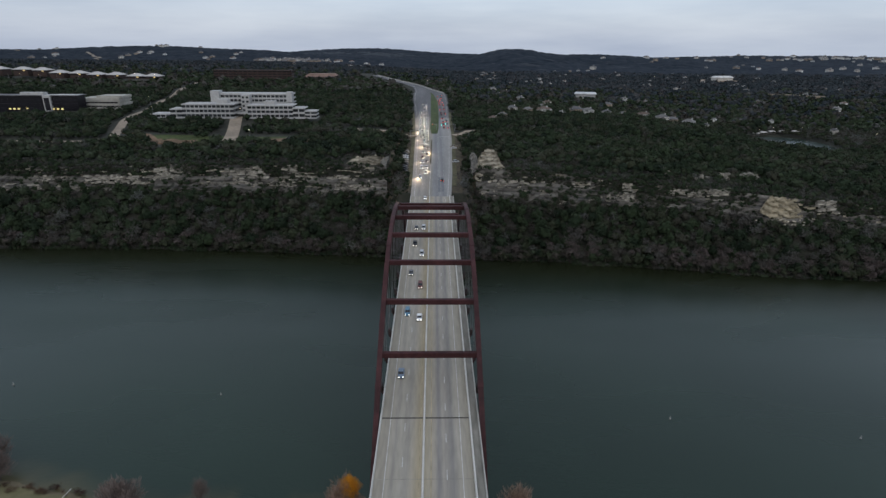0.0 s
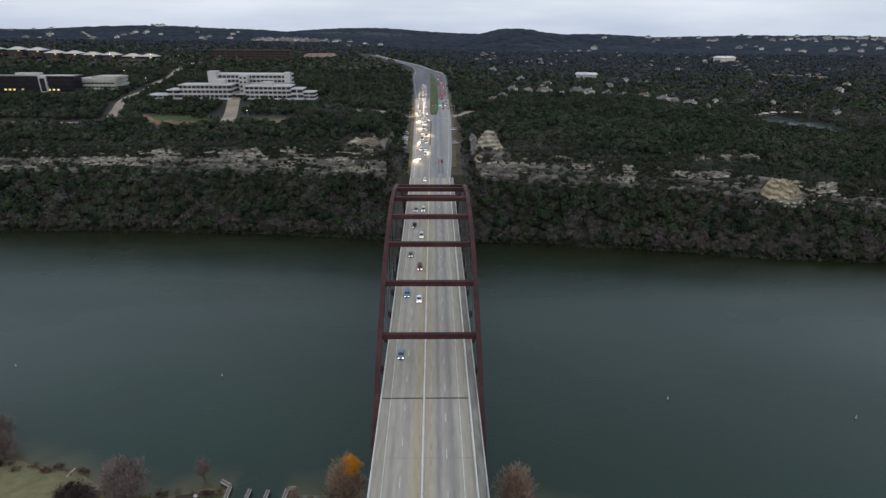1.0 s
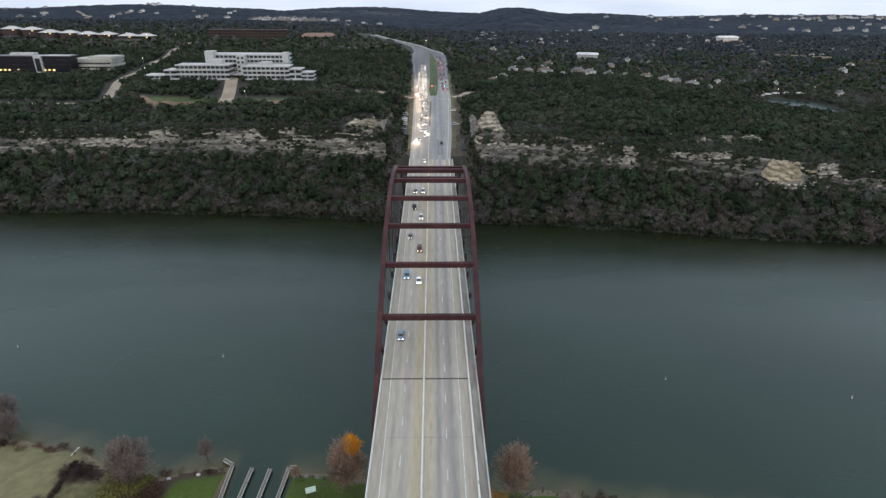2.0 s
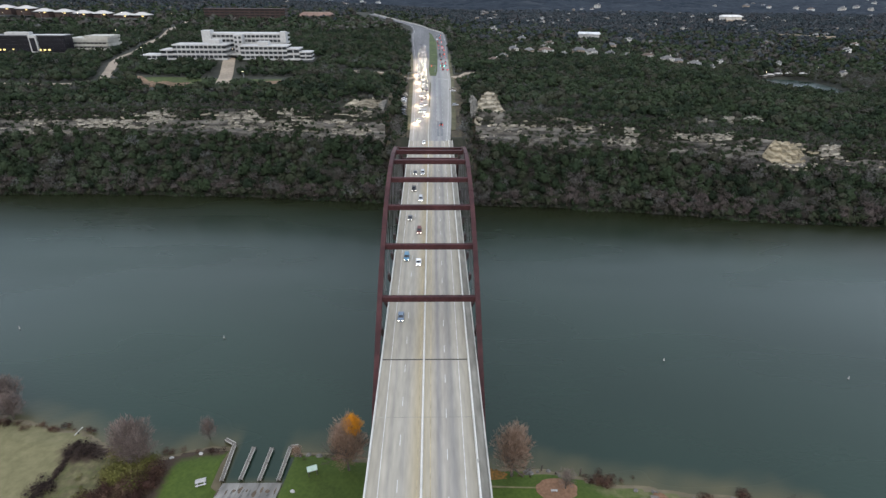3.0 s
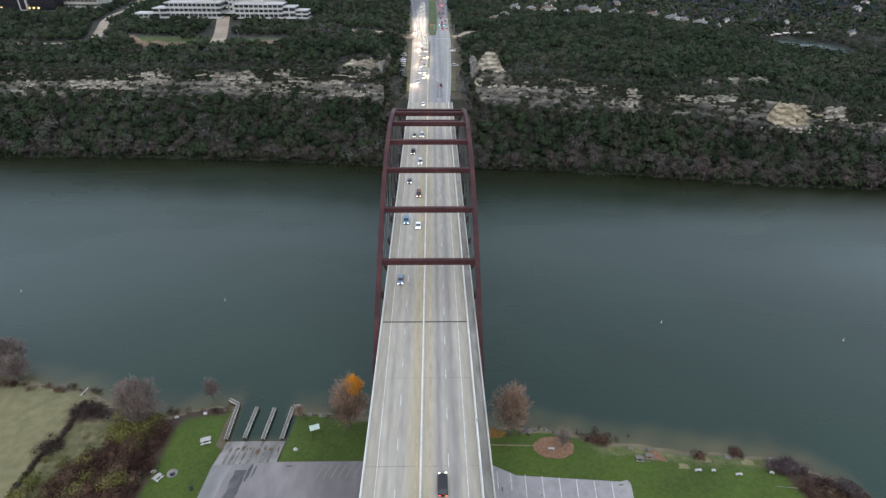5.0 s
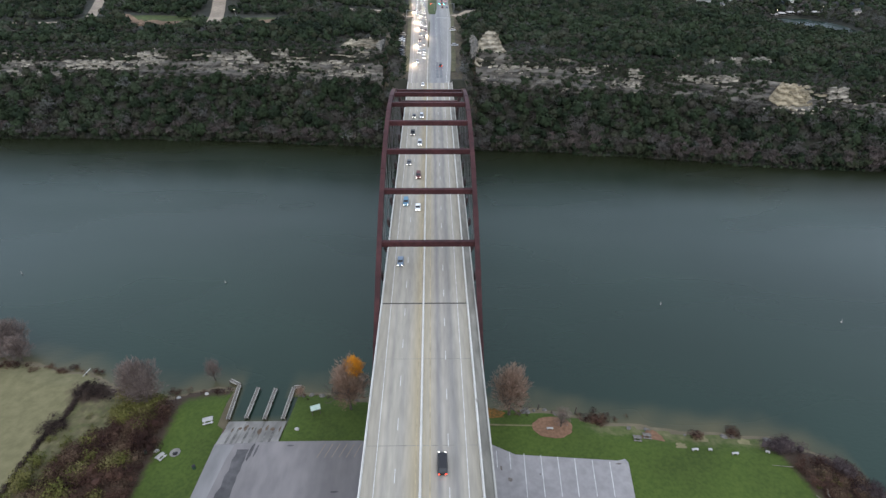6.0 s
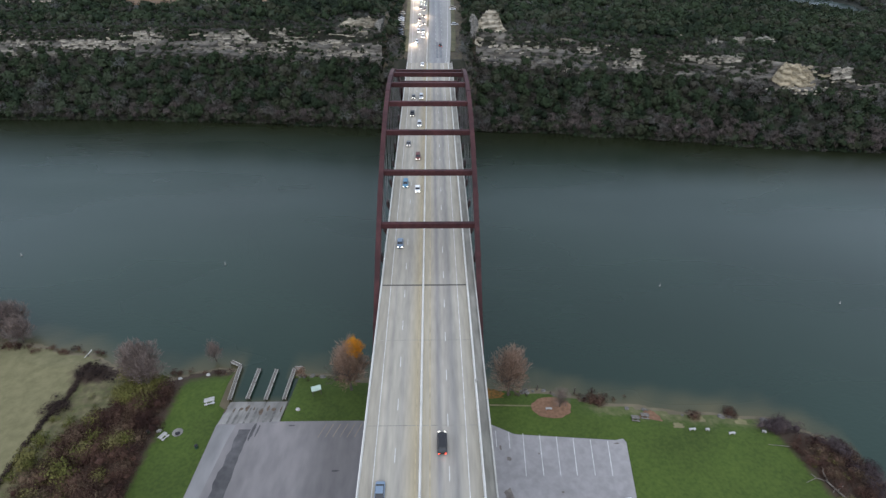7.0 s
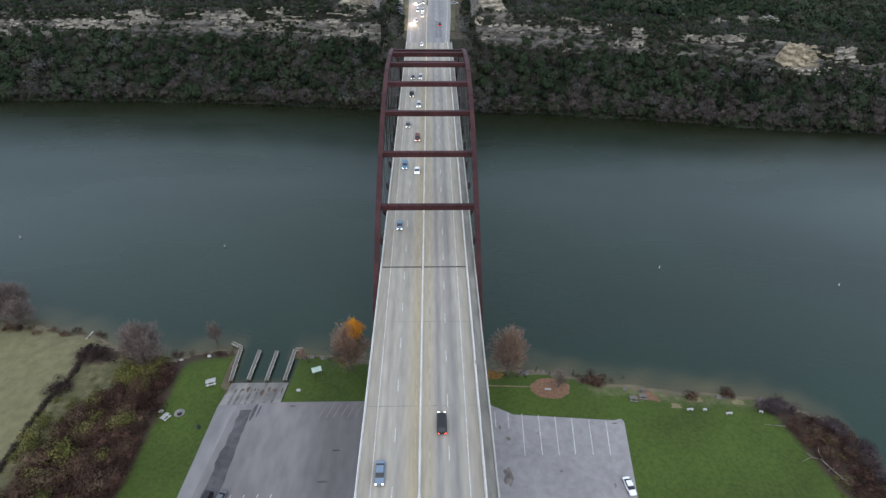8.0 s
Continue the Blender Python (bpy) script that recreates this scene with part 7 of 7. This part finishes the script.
def office(parent, x0, x1, y0, y1, z0, floors, fh, wall, glass, bay=4.0, ribbon=0.60, roof_up=0.9):
    """A block of stacked floors: a core, a spandrel round each floor, a row of windows, a roof with a parapet."""
    top = z0 + floors * fh
    block("core", (x0 + 0.5, x1 - 0.5, y0 + 0.5, y1 - 0.5, z0, top - 0.1), wall, parent)
    for k in range(floors + 1):
        z = z0 + k * fh
        hgt = fh * (1 - ribbon) if k < floors else roof_up
        block("spandrel", (x0, x1, y0, y1, z - 0.02, z + hgt) if k < floors else (x0 - 0.15, x1 + 0.15, y0 - 0.15, y1 + 0.15, z - 0.02, z + hgt), wall, parent)
        if k == floors:
            block("roof", (x0 + 0.4, x1 - 0.4, y0 + 0.4, y1 - 0.4, z + hgt - 0.02, z + hgt + 0.03), M_ROOFG, parent, label="pale gravel roof")
            continue
        n = max(1, int((x1 - x0) / bay))
        w = (x1 - x0) / n
        for i in range(n):
            pane(parent, w * 0.82, fh * ribbon - 0.1, x0 + (i + 0.5) * w, y0 + 0.5, z + hgt, glass)
        m = max(1, int((y1 - y0) / bay))
        for s, xx in ((-1, x0 + 0.5), (1, x1 - 0.5)):
            for i in range(m):
                o = pane(parent, (y1 - y0) / m * 0.82, fh * ribbon - 0.1, xx, y0 + (i + 0.5) * (y1 - y0) / m, z + hgt, glass)
                o.rotation_euler = (0, 0, radians(90 * s))


ob = thing("office_building", "white terraced office building with long dark window bands", "building")
Z0 = 56.6
office(ob, -268, -249.5, 430, 446, Z0, 1, 3.4, M_PANEL, M_WINDOW)
office(ob, -249.5, -238, 430, 448, Z0, 2, 4.0, M_PANEL, M_WINDOW)
office(ob, -238, -189, 430, 450, Z0, 3, 4.2, M_PANEL, M_WINDOW)
office(ob, -176, -133, 430, 450, Z0, 3, 3.9, M_PANEL, M_WINDOW)
office(ob, -133, -122, 431, 449, Z0, 2, 4.6, M_PANEL, M_WINDOW)
office(ob, -122, -111, 432, 446, Z0, 2, 3.2, M_PANEL, M_WINDOW)
office(ob, -217, -139, 455, 472, Z0, 5, 4.0, M_PANEL, M_WINDOW, roof_up=1.4)
block("entrance_tower", (-186, -178, 446, 455.2, Z0, 77.5), M_PANEL, ob, label="white stair tower over the entrance")
for x in (-184, -180):
    for z in (62, 66, 70, 74):
        pane(ob, 2.2, 2.0, x, 446.02, z, M_WINDOW)
block("stair_tower", (-217.5, -209, 452, 462, 70, 80.6), M_PANEL, ob)
block("stair_tower", (-144, -138.5, 454, 462, 70, 79.6), M_PANEL, ob)
block("roof_plant", (-161, -151, 436, 444, 68.6, 72.5), M_PANEL, ob)
block("roof_plant", (-206, -196, 436, 445, 69.6, 74.0), M_PANEL, ob)
block("entrance_canopy", (-189, -176, 438, 452, 60.0, 60.8), M_PANEL, ob)

ob = thing("office_building", "black glass office building with a pale roof and lit ground floor", "building")
office(ob, -470, -413, 500, 515, 52, 4, 4.5, M_BLACKG, M_BLACKG, bay=6, ribbon=0.6)
office(ob, -405, -377, 500, 515, 52, 4, 4.7, M_BLACKG, M_BLACKG, bay=6, ribbon=0.6)
block("entrance_frame", (-413, -405, 498.5, 513, 52, 71.6), M_PANEL, ob, label="pale entrance frame")
block("entrance_glass", (-411.6, -406.4, 498.2, 498.6, 56, 69), M_BLACKG, ob)
block("roof_plant", (-440, -415, 505, 512, 71, 74.0), M_PANEL, ob)
block("roof_slab", (-471, -376, 499.5, 516, 70.9, 71.5), M_DKROOF, ob)
for i in range(17):
    if i in (1, 2, 3, 5, 11, 12, 13):
        pane(ob, 2.4, 1.6, -455 + 4.6 * i, 499.9, 56.6, M_LIT)

ob = thing("parking_garage", "low beige parking structure in two tiers", "building")
for x0, x1, y0, z0, z1 in ((-390, -344, 519, 54, 57.5), (-390, -344, 519.5, 59, 61.5), (-388, -345, 522, 63, 65.5), (-372, -344, 526, 66.5, 69.0)):
    block("deck_wall", (x0, x1, y0, 548, z0, z1), M_BEIGE, ob)
block("core", (-387, -346, 523, 546, 53, 67), M_BEIGE, ob)
for z in (57.5, 61.5):
    for i in range(10):
        pane(ob, 3.6, 1.4, -387 + 4.3 * i, 520.2, z, M_BLACKG)

# pavilions with tent roofs
M_TENT = mat("pale_tile_roof", (0.34, 0.325, 0.31), (0.44, 0.42, 0.40), 0.5, 0.85, 0.0, 0.06, 0.15)


def pavilion(w, d):
    t = thing("pavilion", "brown office pavilion with a pale pyramid roof", "building", group="hillside pavilions")
    block("wall", (-w / 2 + 2, w / 2 - 2, -d / 2 + 2, d / 2 - 2, -8, 2.6), M_BROWN, t)
    bm = bmesh.new()
    v = [bm.verts.new(c) for c in ((-w / 2, -d / 2, 2.4), (w / 2, -d / 2, 2.4), (w / 2, d / 2, 2.4), (-w / 2, d / 2, 2.4), (-3.5, 0, 7.0), (3.5, 0, 7.0))]
    for a in ((0, 1, 5, 4), (2, 3, 4, 5), (1, 2, 5), (3, 0, 4), (3, 2, 1, 0)):
        bm.faces.new([v[i] for i in a])
    part("roof", bm, M_TENT, t, "pale pyramid roof")
    for i in range(6):
        pane(t, w / 8, 1.5, -w / 2 + 3.4 + i * (w - 6.8) / 5, -d / 2 + 2.0, 0.2, M_LIT if i == 4 else M_WINDOW)
    return t


pav = None
for x, y, z in ((-748, 905, 74.8), (-704, 900, 74.6), (-675, 906, 73.4), (-641, 898, 69.6), (-612, 904, 68.6), (-577, 896, 67.2), (-548, 902, 66.6), (-509, 894, 65.0), (-483, 900, 64.6)):
    m = pose(x, y, z + 3.6, 0, 0, rq.uniform(-6, 6))
    if pav is None:
        pav = pavilion(27, 25)
        pav.matrix_world = m
    else:
        copy_thing(pav, m)

ob = thing("long_office", "long low dark brown office building on the hill", "building")
office(ob, -380, -245, 900, 918, 63, 4, 4.2, M_BROWN, M_BLACKG, bay=8, ribbon=0.45)
block("roof_edge", (-381, -244, 899, 919, 80.6, 81.2), M_BROWN, ob)
ob = thing("low_hall", "low reddish brown hall with a hipped roof", "building")
block("wall", (-244, -184, 1000, 1030, 50, 65), mat("red_brown_wall", (0.12, 0.075, 0.058), (0.16, 0.10, 0.08), 0.4, 0.9), ob)
block("roof", (-246, -182, 998, 1032, 65, 71), mat("red_brown_roof", (0.16, 0.105, 0.085), (0.20, 0.135, 0.11), 0.4, 0.9), ob, taper=7.0)

# ---- houses in the valley and on the hills ----
HOUSE_WALLS = [mat("pale_stucco", (0.42, 0.40, 0.36), (0.52, 0.50, 0.46), 0.5, 0.9, instance=0.15), mat("tan_stone", (0.24, 0.19, 0.145), (0.33, 0.27, 0.21), 0.5, 0.9, instance=0.15), mat("white_stucco", (0.50, 0.50, 0.48), (0.60, 0.60, 0.58), 0.5, 0.9)]
HOUSE_ROOFS = [mat("grey_shingles", (0.085, 0.086, 0.09), (0.13, 0.13, 0.135), 1.0, 0.9, instance=0.2), mat("pale_shingles", (0.115, 0.113, 0.11), (0.165, 0.162, 0.158), 1.0, 0.9, instance=0.15), mat("brown_shingles", (0.10, 0.075, 0.062), (0.145, 0.112, 0.094), 1.0, 0.9, instance=0.2)]


def house(i):
    """A two-storey house with a hip roof, a gabled wing and windows."""
    q = random.Random(200 + i)
    w, d, h = q.uniform(15, 22), q.uniform(10, 13), q.uniform(5.5, 7.0)
    t = thing("house", ("pale stucco house with a grey hip roof among trees", "tan stone house with a pale shingle roof among trees", "white house with a brown roof among trees", "pale house with a light roof among trees")[i % 4], "house", group="valley houses")
    wm, rm = HOUSE_WALLS[i % 3], HOUSE_ROOFS[(0, 1, 2, 1)[i % 4]]
    block("wall", (-w / 2, w / 2, -d / 2, d / 2, -3, h), wm, t)
    bm = bmesh.new()
    o = 0.7
    v = [bm.verts.new(c) for c in ((-w / 2 - o, -d / 2 - o, h), (w / 2 + o, -d / 2 - o, h), (w / 2 + o, d / 2 + o, h), (-w / 2 - o, d / 2 + o, h), (-w / 2 + d * 0.5, 0, h + 3.6), (w / 2 - d * 0.5, 0, h + 3.6))]
    for a in ((0, 1, 5, 4), (2, 3, 4, 5), (1, 2, 5), (3, 0, 4), (3, 2, 1, 0)):
        bm.faces.new([v[k] for k in a])
    roof = part("roof", bm, rm, t)
    block("chimney", (w * 0.2, w * 0.2 + 1.2, -0.5, 0.7, h + 1.5, h + 4.6), wm, roof)
    x0 = -w / 2 + q.uniform(1, 4)
    block("wing", (x0, x0 + 6, -d / 2 - 4, -d / 2 - 0.02, -3, h - 1.5), wm, t)
    bm = bmesh.new()
    v = [bm.verts.new(c) for c in ((x0 - 0.5, -d / 2 - 4.5, h - 1.5), (x0 + 6.5, -d / 2 - 4.5, h - 1.5), (x0 + 6.5, -d / 2 + 1, h - 1.5), (x0 - 0.5, -d / 2 + 1, h - 1.5), (x0 + 3, -d / 2 - 4.5, h + 1.0), (x0 + 3, -d / 2 + 1, h + 1.0))]
    for a in ((0, 4, 5, 3), (1, 2, 5, 4), (0, 1, 4), (2, 3, 5), (3, 2, 1, 0)):
        bm.faces.new([v[k] for k in a])
    part("wing_roof", bm, rm, t)
    for k in range(5):
        x = -w / 2 + (k + 0.5) * w / 5
        for z in (0.6, 3.6):
            if not (x0 - 1 < x < x0 + 7):
                pane(t, 1.5, 1.5, x, -d / 2 + 0.03, z, M_WINDOW)
    return t


models = [house(i) for i in range(6)]
used = [False] * 6
spots = [(104, 624, 1.0), (126, 636, 0.9), (149, 640, 1.1), (168, 625, 0.8), (195, 655, 1.2), (210, 650, 1.1), (232, 640, 0.9), (250, 625, 0.9), (282, 640, 1.0), (305, 632, 1.2), (322, 640, 1.0), (352, 655, 1.1), (368, 640, 0.8), (84, 560, 0.8), (70, 520, 0.8)]
rh = random.Random(9)
for i in range(20):
    y = rh.uniform(1150, 1900)
    spots.append((rh.uniform(0.2, 0.74) * (y + 117) + 10, y, rh.uniform(0.5, 0.9)))
for i in range(62):
    y = rh.uniform(680, 1650)
    s = rh.uniform(0.06, 0.74)
    spots.append((s * (y + 117) + 10, y, rh.uniform(0.7, 1.2)))
for i in range(60):
    y = rh.choice((rh.uniform(1900, 2600), rh.uniform(2800, 3600)))
    s = rh.uniform(0.14, 0.85)
    spots.append((s * (y + 117), y, rh.uniform(0.9, 1.7)))
for i in range(40):
    y = rh.uniform(2100, 3200)
    spots.append((-rh.uniform(0.25, 0.8) * (y + 117), y, rh.uniform(0.9, 1.6)))
for i in range(34):
    y = rh.uniform(2150, 2450)
    spots.append((rh.uniform(-690, -380), y, rh.uniform(0.9, 1.9)))
for i in range(36):
    y = rh.uniform(2900, 3150)
    spots.append((rh.uniform(0.56, 0.86) * (y + 117), y, rh.uniform(1.2, 2.3)))
for i in range(14):
    y = rh.uniform(1500, 2400)
    spots.append((rh.uniform(-0.28, -0.02) * (y + 117), y, rh.uniform(0.8, 1.3)))
for i, (x, y, s) in enumerate(spots):
    k = i % 6 if i < 15 else rh.randrange(6)
    s *= 0.76 if y < 680 else 0.6 if y < 1800 else 0.78
    m = pose(x, y, ground_z(x, y) + (1.8 if y < 680 else 2.2 if y < 1800 else 3.6), 0, 0, rh.uniform(-50, 50))
    if used[k]:
        t = copy_thing(models[k], m)
    else:
        t, used[k] = models[k], True
        t.matrix_world = m
    t.scale = (s, s, s)
ob = thing("event_hall", "long white flat-roofed hall in the valley", "building", (268, 890, ground_z(268, 890) + 5), -14)
block("wall", (-17, 17, -8, 8, -8, 4), M_PANEL, ob)
block("roof", (-19, 19, -10, 10, 4, 6.5), mat("white_metal_roof", (0.42, 0.43, 0.44), (0.50, 0.51, 0.52), 0.5, 0.5), ob, taper=2.0)
ob = thing("club_house", "large pale club house on the far hillside", "building", (752, 1385, ground_z(752, 1385) + 8), 8)
ob.scale = (0.72, 0.72, 0.72)
block("wall", (-34, 34, -14, 14, -14, 6), HOUSE_WALLS[0], ob)
block("roof", (-37, 37, -17, 17, 6, 11), HOUSE_WALLS[2], ob, taper=9.0)
block("lower_terrace", (-46, 44, -26, -14, -16, -4), HOUSE_WALLS[1], ob)

# beams of the waiting traffic on the road
for i, (x, y) in enumerate(((-8.5, 250), (-1.8, 272), (-8.4, 300), (-1.9, 330), (-8.6, 356), (-11.0, 384), (-4.0, 404), (-13.5, 424), (-7.0, 446), (-13.5, 470), (-7.0, 496), (-12.5, 524))):
    beam = bpy.data.lights.new("headlamp_beam", "SPOT")
    beam.energy, beam.color, beam.spot_size, beam.spot_blend, beam.shadow_soft_size = 17000, (1.0, 0.72, 0.48), radians(100), 1.0, 0.3
    lb = new("headlamp_beam", beam)
    lb.matrix_world = look((x, y, grade(y) + 1.2), (x, y - 26, grade(y) - 0.8))

# boat sheds on the inlet
shed = None
for i, (x, y) in enumerate(((478, 706), (490, 709), (503, 711), (516, 710), (534, 704))):
    m = pose(x, y, max(ground_z(x, y), 0.3), 0, 0, 8 * i - 16)
    if shed is None:
        shed = thing("boat_shed", "small pale roofed boat shed at the inlet", "shed", group="boat sheds")
        for cx in (-4, 4):
            for cy in (-2.5, 2.5):
                block("post", (cx - 0.12, cx + 0.12, cy - 0.12, cy + 0.12, -1.5, 2.8), M_BARK, shed)
        block("roof", (-5, 5, -3.2, 3.2, 2.8, 4.2), M_TENT, shed, taper=1.6)
        block("deck", (-4.6, 4.6, -2.9, 2.9, 0.2, 0.5), M_WOOD, shed)
        shed.matrix_world = m
    else:
        copy_thing(shed, m)
